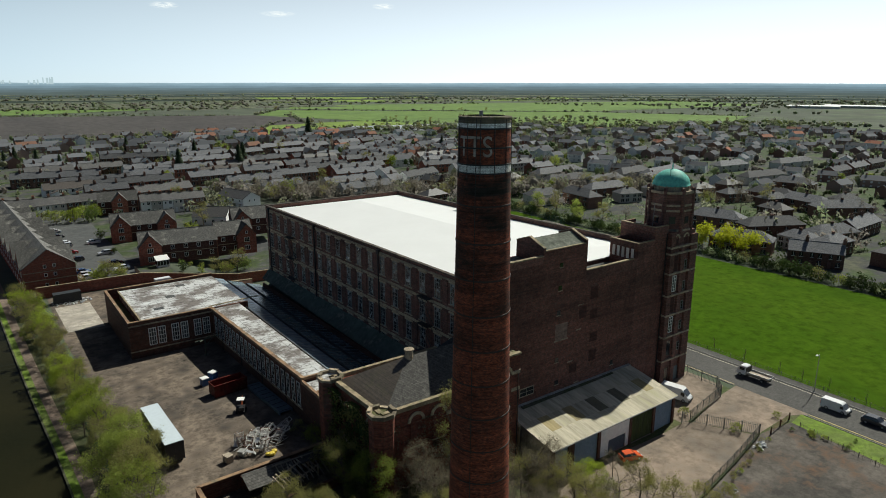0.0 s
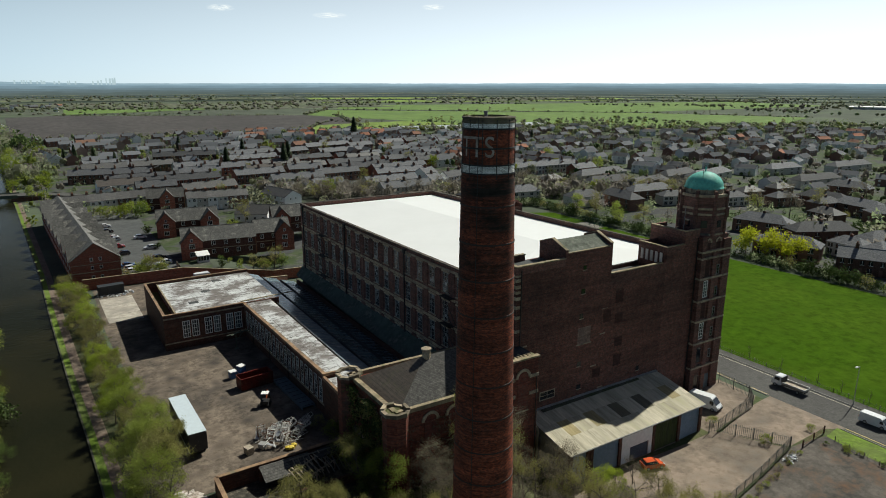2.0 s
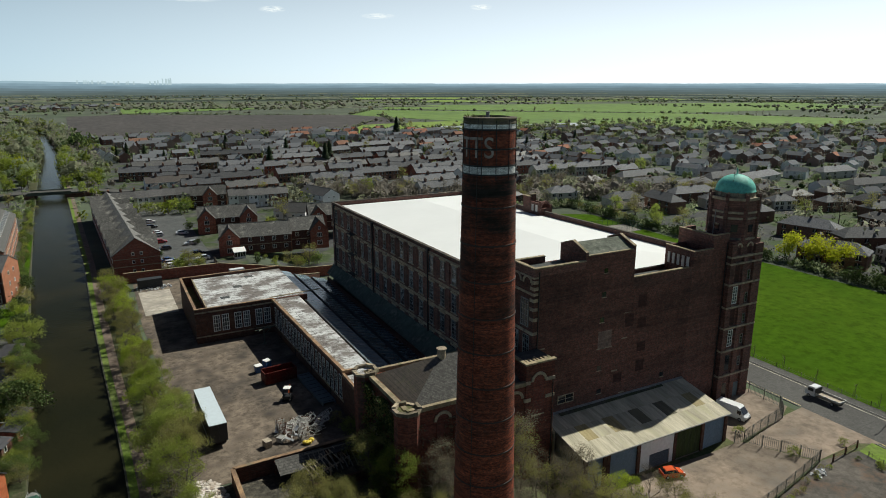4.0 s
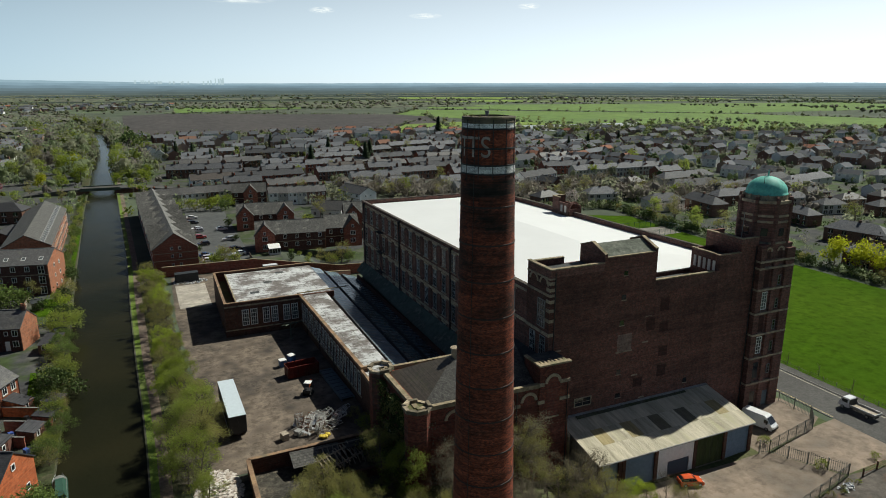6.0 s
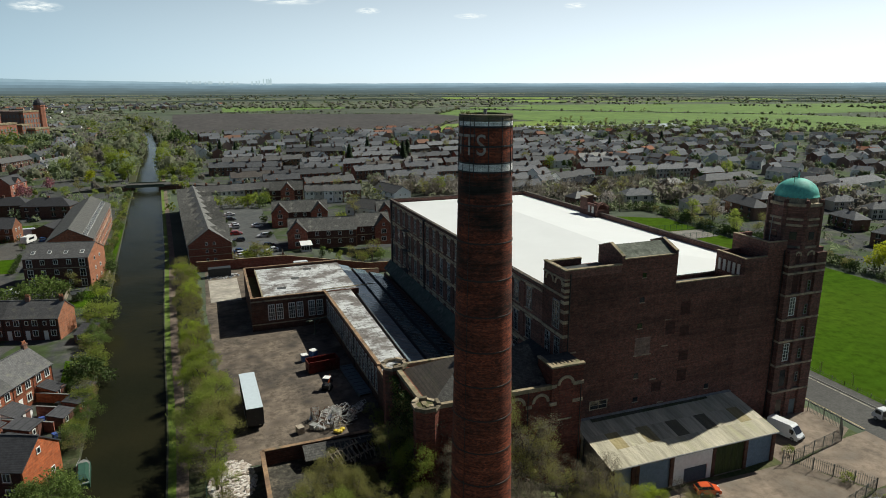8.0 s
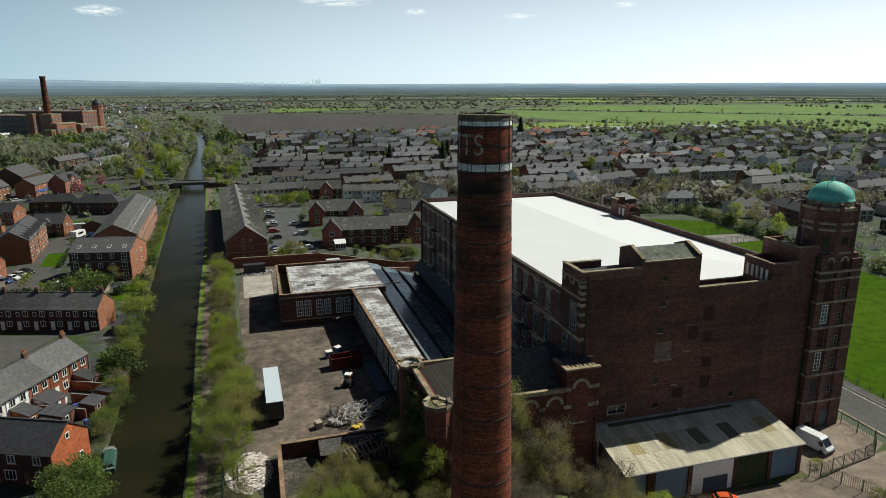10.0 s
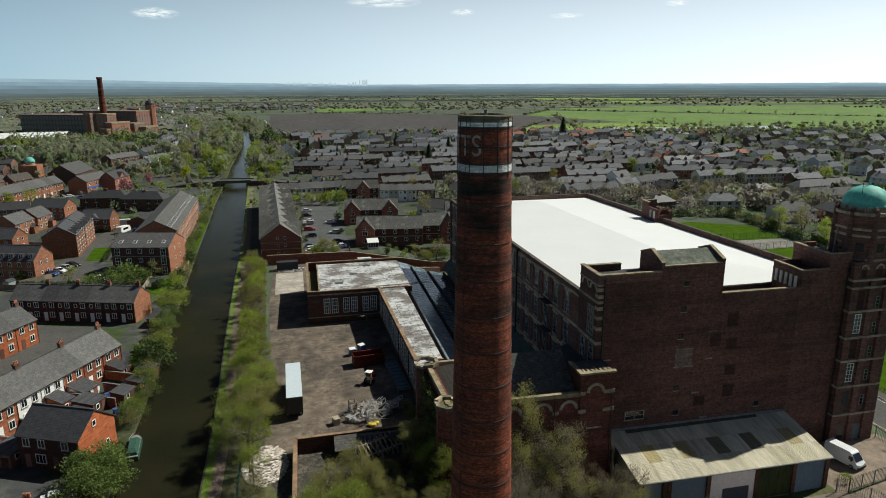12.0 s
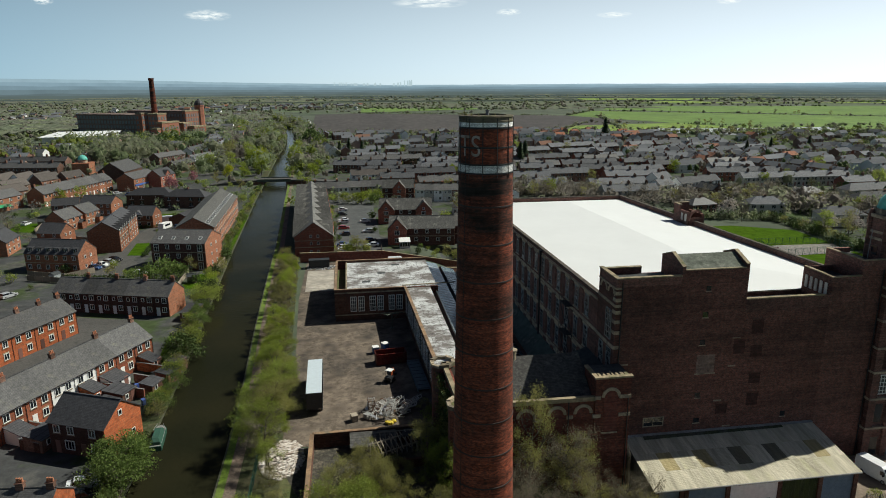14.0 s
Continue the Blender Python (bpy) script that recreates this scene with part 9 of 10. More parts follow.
        if math.hypot(x, y) < 370:
            copy_thing(SEMIS_P[town.randrange(5)], pose(x, y, ground_z(x, y) + 0.02, 0, 0, town.choice((4, 94)) + town.uniform(-5, 5)))
        else:
            far_house(x, y, town.choice((6, 96, 6)) + town.uniform(-8, 8), town.choice((9, 12, 15)), 7.2, 4.7, 7.0)


belt_town()


def west_town():
    rz, k = -12.0, 0
    d, n = Vector((math.cos(radians(rz)), math.sin(radians(rz)))), Vector((-math.sin(radians(rz)), math.cos(radians(rz))))
    v = 150.0
    while v < 820:
        s = -330.0 + town.uniform(0, 10)
        while s < 420:
            p = d * s + n * v
            L = 27
            ok = p.x < canal_x(p.y) - 60 and p.x > -420 and (p.y > 375 or p.x < -125) and p.y > 150 and p.y < 690
            ok = ok and not (-330 < p.x < -120 and p.y > 620) and not (-200 < p.x < -140 and 480 < p.y < 580)
            if ok and town.random() < 0.75 and all(free(*(p + d * k2 + n * 4), 4.0) for k2 in (2, 14, 26)) and not (-150 < p.x < -95 and 395 < p.y < 480):
                if p.length < 400:
                    i = town.choice((0, 1, 2, 4))
                    L = ROW_LEN[i]
                    copy_thing(ROWS_P[i], pose(p.x, p.y, ground_z(p.x, p.y) + 0.02, 0, 0, rz + town.uniform(-2, 2)))
                else:
                    L = town.choice((12, 16, 27))
                    far_house(p.x, p.y, rz + town.choice((0, 0, 90)) + town.uniform(-6, 6), L, 8, 5, 7.6)
            s += L + town.choice((2, 4, 10))
        v += 20 if k % 2 else 27
        k += 1


west_town()
for p in ROWS_P + SEMIS_P:
    for o in list(p.children_recursive) + [p]:
        bpy.data.objects.remove(o)
for i in range(26):
    far_house(town.uniform(-700, -130), town.uniform(800, 1500), town.uniform(0, 180), town.choice((9, 12)), 7, 4.6, 7)
for cx, cy, n in ((-250, 1500, 40), (-60, 1560, 34), (-420, 1150, 30), (-110, 860, 26)):
    for i in range(n):
        far_house(cx + town.gauss(0, 70), cy + town.gauss(0, 70), town.choice((10, 100)) + town.uniform(-20, 20), town.choice((9, 12, 14)), 7, 4.8, 7.2)
FAR_BRICK = pale_island("far house walls", (0.16, 0.08, 0.06), (0.30, 0.22, 0.18))
# The bluish tint carries the haze over far roofs.
FAR_SLATE = pale_island("hazed far slate roofs", (0.048, 0.052, 0.060), (0.16, 0.167, 0.18))
FAR_RED = pale_island("far tiled roofs", (0.30, 0.12, 0.07), (0.18, 0.10, 0.07))
FAR_PANE = pale_island("far windows in white frames", (0.75, 0.75, 0.73), (0.10, 0.11, 0.12))
ft = tagged(new("far_houses"), "distant brick houses with grey roofs at the edge of town", "houses", kind="stuff")
for nm, g, m in (("wall", far_wall, FAR_BRICK), ("roof", far_roof, FAR_SLATE), ("tiled_roof", far_tile, FAR_RED), ("white_wall", far_white, WHITE_RENDER), ("window", far_pane, FAR_PANE)):
    tagged(part(nm, g, m, ft), kind="stuff")


# ---- the second mill, far up the canal ----
def far_mill():
    t = thing("distant_mill", pose(-190, 750, 0), "large red-brick mill with chimney and domed tower up the canal", "mill")

    def block(nm, x, y, w, d, h, mat, band=False):
        """A block by its near corner: w along the dark front, d back along the sunlit end."""
        m = pose(x + 190, y - 750, 0, 0, 0, -27)
        p = part(nm, Geo().box(-w, 0, 0, 0, d, h), mat, t, "", m)
        part("parapet", Geo().box(-w - 0.4, -0.4, h - 1.0, 0.4, d + 0.4, h + 0.6), PARAPET if band else mat, p)
        g = Geo()
        for j in range(int(h / 5.2)):
            for i in range(max(1, int(w / 4.2))):
                g.box(-w + 0.9 + i * 4.2, -0.25, 1.8 + j * 5.1, -w + 3.4 + i * 4.2, 0, 5.2 + j * 5.1)
            for i in range(max(1, int(d / 4.2))):
                g.box(0, 0.9 + i * 4.2, 1.8 + j * 5.1, 0.25, 3.3 + i * 4.2, 5.2 + j * 5.1)
        tagged(part("windows", g, FAR_PANES, p), kind="stuff")
        return p

    block("main_block", -203, 756, 84, 34, 21.5, BRIGHT_MILL)
    block("end_tower", -196, 752, 8, 9, 23.5, ORANGE_MILL, True)
    block("engine_block", -174.4, 733, 13, 13, 23.5, ORANGE_MILL, True)
    block("low_block", -168.0, 722, 7, 26, 15.0, ORANGE_MILL, True)
    block("porch_block", -172.0, 717, 8, 10, 9.0, ORANGE_MILL, True)
    block("back_block", -164, 797, 80, 22, 23.5, BRIGHT_MILL)
    block("east_end", -160, 795, 4, 26, 24.0, ORANGE_MILL, True)
    block("low_wing", -157, 768, 12, 14, 11.5, ORANGE_MILL, True)
    block("office_wing", -146, 770, 9, 20, 7.5, ORANGE_MILL, True)
    part("tower", Geo().rings([(5.4, 0), (5.4, 28.5), (5.9, 28.7), (5.9, 29.8)], 8, turn=math.pi / 8), ORANGE_MILL, t, "", pose(40.5, 70.5, 0))
    part("tower_dome", Geo().rings([(5.6, 29.8), (5.2, 32.2), (3.6, 34.6), (1.6, 35.8), (0.3, 37.4)], 12), DARK_SLATE, t, "dark dome", pose(40.5, 70.5, 0))
    part("chimney", Geo().rings([(3.9, 0), (2.5, 58.5), (2.9, 58.8), (2.9, 60.6), (2.4, 60.8)], 20), STACK_BRICK, t, "", pose(5.5, 11, 0))
    part("white_shed", Geo().box(-38, -10, 0, 26, 10, 6), CREAM_RENDER, t, m=pose(-35, -75, 0, 0, 0, 6))
    part("white_shed_roof", Geo().slab((-41, -12, 6.1), (27, -12, 6.1), (27, 14, 9.5), (-30, 14, 9.5), 0.3), MEMBRANE, t, m=pose(-35, -75, 0, 0, 0, 6))


# Panes paled and main brick greyed to hold the haze between.
FAR_PANES = plain_mat("haze-pale mill panes", (0.16, 0.175, 0.18), 0.2, 0, 0.6)
BRIGHT_MILL = brick_mat("haze-greyed mill brick", (0.21, 0.15, 0.125), (0.16, 0.115, 0.10), (0.18, 0.14, 0.12), sooty=0.5)
ORANGE_MILL = brick_mat("far mill orange brick", (0.38, 0.14, 0.085), (0.31, 0.11, 0.07), (0.3, 0.2, 0.15), sooty=0.3)
far_mill()
for x0, y0, x1, y1 in ((1390, 700, 1420, 612), (1470, 665, 1500, 520)):
    L = math.hypot(x1 - x0, y1 - y0)
    t = thing("warehouse", pose((x0 + x1) / 2, (y0 + y1) / 2, -2, 0, 0, math.degrees(math.atan2(y1 - y0, x1 - x0))), "long white-roofed distribution warehouse far away", "warehouse")
    part("wall", Geo().box(-L / 2, -16, 0, L / 2, 16, 7), CREAM_RENDER, t)
    part("roof", Geo().slab((-L / 2 - 1, -17, 7), (L / 2 + 1, -17, 7), (L / 2 + 1, 17, 8.2), (-L / 2 - 1, 17, 8.2), 0.4), MEMBRANE, t)

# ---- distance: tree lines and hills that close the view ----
# Unlit glowing colour that holds the haze of the distance.
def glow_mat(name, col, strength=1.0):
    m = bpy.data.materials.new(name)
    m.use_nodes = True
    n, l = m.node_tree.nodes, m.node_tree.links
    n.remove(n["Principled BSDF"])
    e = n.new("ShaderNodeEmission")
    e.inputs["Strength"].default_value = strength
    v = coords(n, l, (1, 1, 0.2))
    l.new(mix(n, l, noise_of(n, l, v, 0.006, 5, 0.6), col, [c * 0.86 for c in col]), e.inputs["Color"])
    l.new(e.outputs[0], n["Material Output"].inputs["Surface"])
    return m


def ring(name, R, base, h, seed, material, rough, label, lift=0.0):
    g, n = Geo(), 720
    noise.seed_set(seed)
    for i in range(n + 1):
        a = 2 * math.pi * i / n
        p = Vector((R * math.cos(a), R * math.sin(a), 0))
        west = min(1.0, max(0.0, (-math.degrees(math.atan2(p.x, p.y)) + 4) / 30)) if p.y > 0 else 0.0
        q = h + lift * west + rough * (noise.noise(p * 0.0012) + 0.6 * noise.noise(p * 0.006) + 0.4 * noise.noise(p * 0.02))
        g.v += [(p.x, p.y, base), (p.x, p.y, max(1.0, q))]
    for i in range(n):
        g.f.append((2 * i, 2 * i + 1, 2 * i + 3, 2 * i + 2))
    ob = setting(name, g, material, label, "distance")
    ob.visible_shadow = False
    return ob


# Each ring farther out glows paler and bluer, in place of haze.
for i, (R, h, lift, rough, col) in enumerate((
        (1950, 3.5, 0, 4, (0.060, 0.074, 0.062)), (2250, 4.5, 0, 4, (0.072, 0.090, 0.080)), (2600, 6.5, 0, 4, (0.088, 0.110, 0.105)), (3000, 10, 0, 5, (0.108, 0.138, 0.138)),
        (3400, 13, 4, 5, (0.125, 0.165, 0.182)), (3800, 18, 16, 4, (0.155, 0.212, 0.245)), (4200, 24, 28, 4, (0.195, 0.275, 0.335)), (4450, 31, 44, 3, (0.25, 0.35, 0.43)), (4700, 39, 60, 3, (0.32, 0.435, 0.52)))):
    ring("backdrop_" + str(i + 1), R, -5, h, 21 + i, glow_mat("glowing haze tree line", col), rough, "line of far trees, hedges and hills with haze in its glow", lift)

def far_city():
    """Pale towers of a city on the horizon; their haze is a glowing colour."""
    rng = random.Random(14)
    ob = tagged(new("far_city"), "pale towers of a distant glowing city haze", "skyline", kind="structure")
    for mid, n, spread, tall in ((5.6, 8, 0.22, 26), (4.4, 4, 0.5, 12), (2.6, 5, 0.6, 9), (1.2, 6, 0.4, 11), (-0.1, 5, 0.3, 16)):
        g = Geo()
        for i in range(n):
            a = radians(mid + rng.gauss(0, spread))
            x, y, w = 4680 * math.sin(a), 4680 * math.cos(a), rng.uniform(5, 11)
            g.box(x - w / 2, y - 6, 0, x + w / 2, y + 6, 49 + tall * rng.uniform(0.35, 1.0), math.degrees(-a) or 1)
        part("tower_group", g, CITY_HAZE, ob).visible_shadow = False


CITY_HAZE = glow_mat("glowing city haze", (0.47, 0.58, 0.64))
far_city()

# ---- trees ----
def tree_meshes(seed, h, r, leaves, size, leaf, trunk_r=0.16, bare=0.25, spread=0.5, low=0.3, deep=3):
    """A tapered trunk with limbs, and a crown of small leaf clumps round the limb ends."""
    rng = random.Random(seed)
    g = Geo()
    tips = []

    def limb(p, d, L, rad, depth):
        e = p + d * L
        if depth < 4:
            g.rod(p, e, rad, rad * 0.6, 5 if depth < 2 and deep > 2 else 3, caps=False)
        if depth >= deep or rad < 0.012:
            tips.append((p + e) / 2)
            tips.append(e)
            return
        for k in range(rng.choice((2, 2, 3))):
            ax = Vector((rng.gauss(0, 1), rng.gauss(0, 1), rng.gauss(0.35, 0.6)))
            nd = (d + ax.normalized() * (0.55 + spread * 0.5)).normalized()
            limb(p + d * L * rng.uniform(0.6, 1.0), nd, L * rng.uniform(0.55, 0.8), rad * 0.58, depth + 1)
    p, d = Vector((0, 0, -0.2)), Vector((rng.uniform(-.06, .06), rng.uniform(-.06, .06), 1))
    n = 5
    seg = h * 0.72 / n
    for i in range(n):
        e = p + d.normalized() * seg
        g.rod(p, e, trunk_r * (1 - i / n * 0.75), trunk_r * (1 - (i + 1) / n * 0.75), 7)
        if (i + 1) / n > low:
            for k in range(3):
                a = rng.uniform(0, 6.28)
                limb(e, Vector((math.cos(a), math.sin(a), rng.uniform(0.25, 0.9))).normalized(), r * rng.uniform(0.45, 0.7) * (1.1 - 0.45 * i / n), trunk_r * 0.45 * (1 - i / n * 0.5), 1)
        p = e
        d += Vector((rng.uniform(-.12, .12), rng.uniform(-.12, .12), 0))
    limb(p, d.normalized(), h * 0.16, trunk_r * 0.3, 2)
    # keep the limbs inside the crown's height
    c = Geo()
    for i in range(leaves):
        t = rng.choice(tips)
        q = t + Vector((rng.gauss(0, 1), rng.gauss(0, 1), rng.gauss(0, 0.8))) * bare
        s = size * rng.uniform(0.5, 1.3)
        u = Vector((rng.gauss(0, 1), rng.gauss(0, 1), rng.gauss(0, 0.7))).normalized()
        w = u.orthogonal().normalized()
        a = rng.uniform(0, 6.28)
        w = (w * math.cos(a) + u.cross(w) * math.sin(a))
        x, y = w * s, u.cross(w) * s * rng.uniform(0.5, 0.9)
        k = len(c.v)
        c.v += [tuple(q - x), tuple(q + y), tuple(q + x * 0.6 - y * 0.7)]
        c.f.append((k, k + 1, k + 2))
    return g.mesh("trunk", BARK), c.mesh("crown", leaf)


def conifer_meshes(seed, h, r, leaf):
    rng = random.Random(seed)
    g = Geo().rod((0, 0, -0.2), (0, 0, h), 0.22, 0.03, 7)
    c = Geo()
    for i in range(1500):
        z = h * (0.08 + 0.92 * rng.random() ** 1.3)
        rr = r * (1 - z / h) ** 0.8 * rng.uniform(0.45, 1.05) + 0.1
        a = rng.uniform(0, 6.28)
        q = Vector((rr * math.cos(a), rr * math.sin(a), z))
        x = Vector((math.cos(a), math.sin(a), -0.5)) * rng.uniform(0.3, 0.7)
        y = Vector((-math.sin(a), math.cos(a), 0)) * rng.uniform(0.15, 0.4)
        k = len(c.v)
        c.v += [tuple(q - x), tuple(q + y), tuple(q + x), tuple(q - y)]
        c.f.append((k, k + 1, k + 2, k + 3))
    return g.mesh("trunk", BARK), c.mesh("crown", leaf)


KINDS = {}


SPECS = {
    "spring": ((1, 2, 3), 8, 3.0, 5600, 0.105, "LEAF_SPRING", 0.16, 0.32, 0.5, 0.3),
    "bright": ((4, 5), 7, 2.8, 5200, 0.112, "LEAF_BRIGHT", 0.16, 0.34, 0.5, 0.3),
    "olive": ((6, 7, 8), 8.6, 2.8, 6000, 0.078, "LEAF_OLIVE", 0.16, 0.30, 0.5, 0.3),
    "bare": ((9, 10), 9, 3.0, 3600, 0.062, "LEAF_BROWN", 0.16, 0.3, 0.5, 0.3),
    "yellow": ((12, 13), 8, 3.6, 7000, 0.17, "LEAF_YELLOW", 0.16, 0.5, 0.5, 0.3),
    "shrub": ((14, 15), 3.6, 2.2, 2300, 0.12, "LEAF_SPRING", 0.09, 0.27, 0.9, 0.1),
    "olive shrub": ((16, 17), 3.8, 2.2, 2100, 0.098, "LEAF_OLIVE", 0.09, 0.27, 0.9, 0.1),
    "dark shrub": ((18, 19), 3.2, 2.0, 1600, 0.17, "LEAF_HEDGE", 0.09, 0.35, 0.9, 0.1),
    "green shrub": ((24, 25), 3.8, 2.3, 2600, 0.125, "LEAF_GREEN", 0.09, 0.3, 0.9, 0.1),
    "blossom": ((20,), 6, 2.6, 1800, 0.18, "LEAF_BLOSSOM", 0.16, 0.4, 0.5, 0.3),
    "pink": ((21,), 5, 2.2, 1500, 0.18, "LEAF_PINK", 0.16, 0.4, 0.5, 0.3),
}
LEAVES = {"LEAF_SPRING": LEAF_SPRING, "LEAF_BRIGHT": LEAF_BRIGHT, "LEAF_OLIVE": LEAF_OLIVE, "LEAF_BROWN": LEAF_BROWN, "LEAF_YELLOW": LEAF_YELLOW, "LEAF_BLOSSOM": LEAF_BLOSSOM, "LEAF_PINK": LEAF_PINK, "LEAF_GREEN": LEAF_GREEN}


def kinds():
    """Two grades of each kind: fine ones for near, coarser ones for far."""
    for k, (seeds, h, r, n, size, leaf, tr, bare, spread, low) in SPECS.items():
        m = LEAVES[leaf]
        KINDS[k] = [tree_meshes(i, h, r, n, size, m, tr, bare, spread, low, 4) for i in seeds]
        KINDS["far " + k] = [tree_meshes(i + 50, h, r, int(n * 0.2), size * 2.05, m, tr, bare * 1.5, spread, low, 2) for i in seeds]
    KINDS["conifer"] = [conifer_meshes(22, 11, 2.6, LEAF_DARK), conifer_meshes(23, 12, 3.2, LEAF_DARK)]
    KINDS["far conifer"] = KINDS["conifer"]


LEAF_HEDGE = leaf_mat("hedge leaves", (0.05, 0.085, 0.025), (0.075, 0.10, 0.03), 0.25)
LEAVES["LEAF_HEDGE"] = LEAF_HEDGE
kinds()
WORDS = {"spring": "tree with fresh green spring leaves", "bright": "tree with bright lime-green young leaves", "olive": "thin tree with olive-brown buds", "bare": "bare brown leafless tree", "yellow": "round tree with bright yellow-green leaves", "shrub": "green leafy shrub", "olive shrub": "olive-brown scrubby bush", "dark shrub": "dark green garden bush", "green shrub": "dense mid-green bush", "blossom": "tree in pale white blossom", "pink": "small tree in pink blossom", "conifer": "tall dark evergreen conifer"}
gardener = random.Random(77)


FAR_TREES = {}


def far_tree(kind, x, y, s):
    """A tree too far off to pick apart from its neighbours."""
    a = KINDS["far " + kind][gardener.randrange(len(KINDS["far " + kind]))]
    k = s * gardener.uniform(0.9, 1.1)
    m = pose(x, y, ground_z(x, y), 0, 0, gardener.uniform(0, 360)) @ Matrix.Diagonal((k, k, k, 1))
    for me in a:
        mat = me.materials[0]
        g = FAR_TREES.setdefault(mat.name, (Geo(), mat))[0]
        n = len(g.v)
        g.v += [tuple(m @ v.co) for v in me.vertices]
        g.f += [tuple(n + i for i in p.vertices) for p in me.polygons]


def tree(kind, x, y, s=1.0, where="", z=None):
    if math.hypot(x - 10, y) > 240:
        return far_tree(kind, x, y, s)
    grade = "far " + kind if math.hypot(x - 10, y) > 165 else kind
    a = KINDS[grade][gardener.randrange(len(KINDS[grade]))]
    t = thing("shrub" if "shrub" in kind else "tree", pose(x, y, ground_z(x, y) if z is None else z, 0, 0, gardener.uniform(0, 360)), WORDS[kind] + (" " + where if where else ""), "shrub" if "shrub" in kind else "tree", "trees " + where if where else "trees")
    k = s * gardener.uniform(0.9, 1.1)
    t.scale = (k * gardener.uniform(0.9, 1.15), k * gardener.uniform(0.9, 1.15), k)
    part("trunk", a[0], None, t)
    part("crown", a[1], None, t)
    return t


# towpath belt
y = 73.0
while y < 186:
    u = gardener.uniform(10.2, 13.6)
    kind = gardener.choice(("olive", "bare", "spring", "olive", "bare", "olive"))
    if 101 < y < 112 or 122 < y < 128:
        kind = gardener.choice(("bright", "bright", "spring"))
    if 80 < y < 101:
        kind = gardener.choice(("spring", "spring", "olive"))
    s = 1.25 if 75 < y < 92 else 0.95 if y < 112 else 0.8
    tree(kind, canal_x(y) + u, y, s * gardener.uniform(0.8, 1.1), "beside the towpath")
    if gardener.random() < 0.4:
        tree(gardener.choice(("olive shrub", "shrub", "bright")), bank_x(y, gardener.uniform(9.4, 13.2)), y + 1, 0.8, "beside the towpath")
    y += gardener.uniform(1.9, 2.9)
for y in range(30, 74, 5):
    tree(gardener.choice(("olive", "spring", "olive shrub")), canal_x(y) + gardener.uniform(11, 15), y, 0.75, "beside the towpath")
# scrub south of the yard and round the chimney
for i in range(64):
    x, y = gardener.uniform(19.5, 38), gardener.uniform(46, 71)
    if math.hypot(x - 36.85, y - 44.6) > 5:
        tree(gardener.choice(("olive shrub", "shrub", "olive", "spring", "olive shrub")), x, y, gardener.uniform(0.6, 1.05), "on the waste ground")
for i in range(40):
    x, y = gardener.uniform(40, 62), gardener.uniform(46, 64)
    tree(gardener.choice(("bare", "bare", "olive", "bare", "bare")), x, y, gardener.uniform(0.7, 1.1), "below the engine house")
for x, y, k, s in ((52.2, 62.4, "olive", 1.4), (55.2, 60.2, "olive", 1.0), (50.0, 61.5, "bare", 1.3), (65.5, 55.5, "bright", 0.75), (68.5, 55.8, "bright", 0.6), (72.0, 55.5, "bare", 0.5), (66.5, 52.5, "shrub", 1.0), (70, 49, "olive", 0.8), (73.5, 46, "olive shrub", 1.2), (76.5, 43.5, "olive shrub", 1.1), (62.0, 60.5, "dark shrub", 0.9), (60.8, 57.5, "bare", 0.8), (68, 46, "olive", 0.8), (64, 48, "bare", 0.9), (79, 41, "olive shrub", 0.9), (37.0, 84.0, "shrub", 0.8), (36.8, 70.0, "dark shrub", 1.4), (36.4, 73.5, "shrub", 1.2), (36.0, 76.5, "olive shrub", 1.2), (36.2, 67.5, "dark shrub", 1.2), (35.8, 88.5, "olive shrub", 0.6), (40.5, 63.5, "bare", 0.9), (43.5, 63.0, "bare", 0.95), (47, 63.3, "bare", 0.9), (96.8, 60.2, "shrub", 0.4), (98.6, 51.5, "shrub", 0.4), (108.0, 49.5, "shrub", 0.35)):
    tree(k, x, y, s, "by the works")
# a tall narrow birch before the engine house
birch = tree("olive", 46.5, 61.0, 1.2, "before the engine house")
birch.scale = (1.05, 1.05, 2.0)


def ivy(name, origin, along_v, up, n, size, mat, seed, label):
    """Ivy and saplings rooted in a wall: small leaves in clusters over a face."""
    rng = random.Random(seed)
    g = Geo()
    spots = [(rng.random(), rng.random() ** 1.3) for i in range(26)]
    o, a = Vector(origin), Vector(along_v)
    for i in range(n):
        u, v = rng.choice(spots)
        p = o + a * min(1, max(0, u + rng.gauss(0, 0.05))) + Vector((0, 0, up * min(1, max(0, v + rng.gauss(0, 0.09)))))
        p += Vector((-abs(rng.gauss(0, 0.35)), rng.gauss(0, 0.1), 0)) if abs(a.y) > abs(a.x) else Vector((rng.gauss(0, 0.1), -abs(rng.gauss(0, 0.3)), 0))
        d = Vector((rng.gauss(0, 1), rng.gauss(0, 1), rng.gauss(0, 1))).normalized()
        w = d.orthogonal().normalized() * size * rng.uniform(0.6, 1.3)
        h = d.cross(w) * 0.8
        k = len(g.v)
        g.v += [tuple(p - w), tuple(p - h), tuple(p + w), tuple(p + h)]
        g.f.append((k, k + 1, k + 2, k + 3))
    return stuff(name, g, mat, label, "ivy")


ivy("ivy", (37.9, 67.5, 2.0), (-0.4, 11.5, 0), 9.5, 3800, 0.16, LEAF_HEDGE, 31, "dark ivy and saplings on the engine house wall")
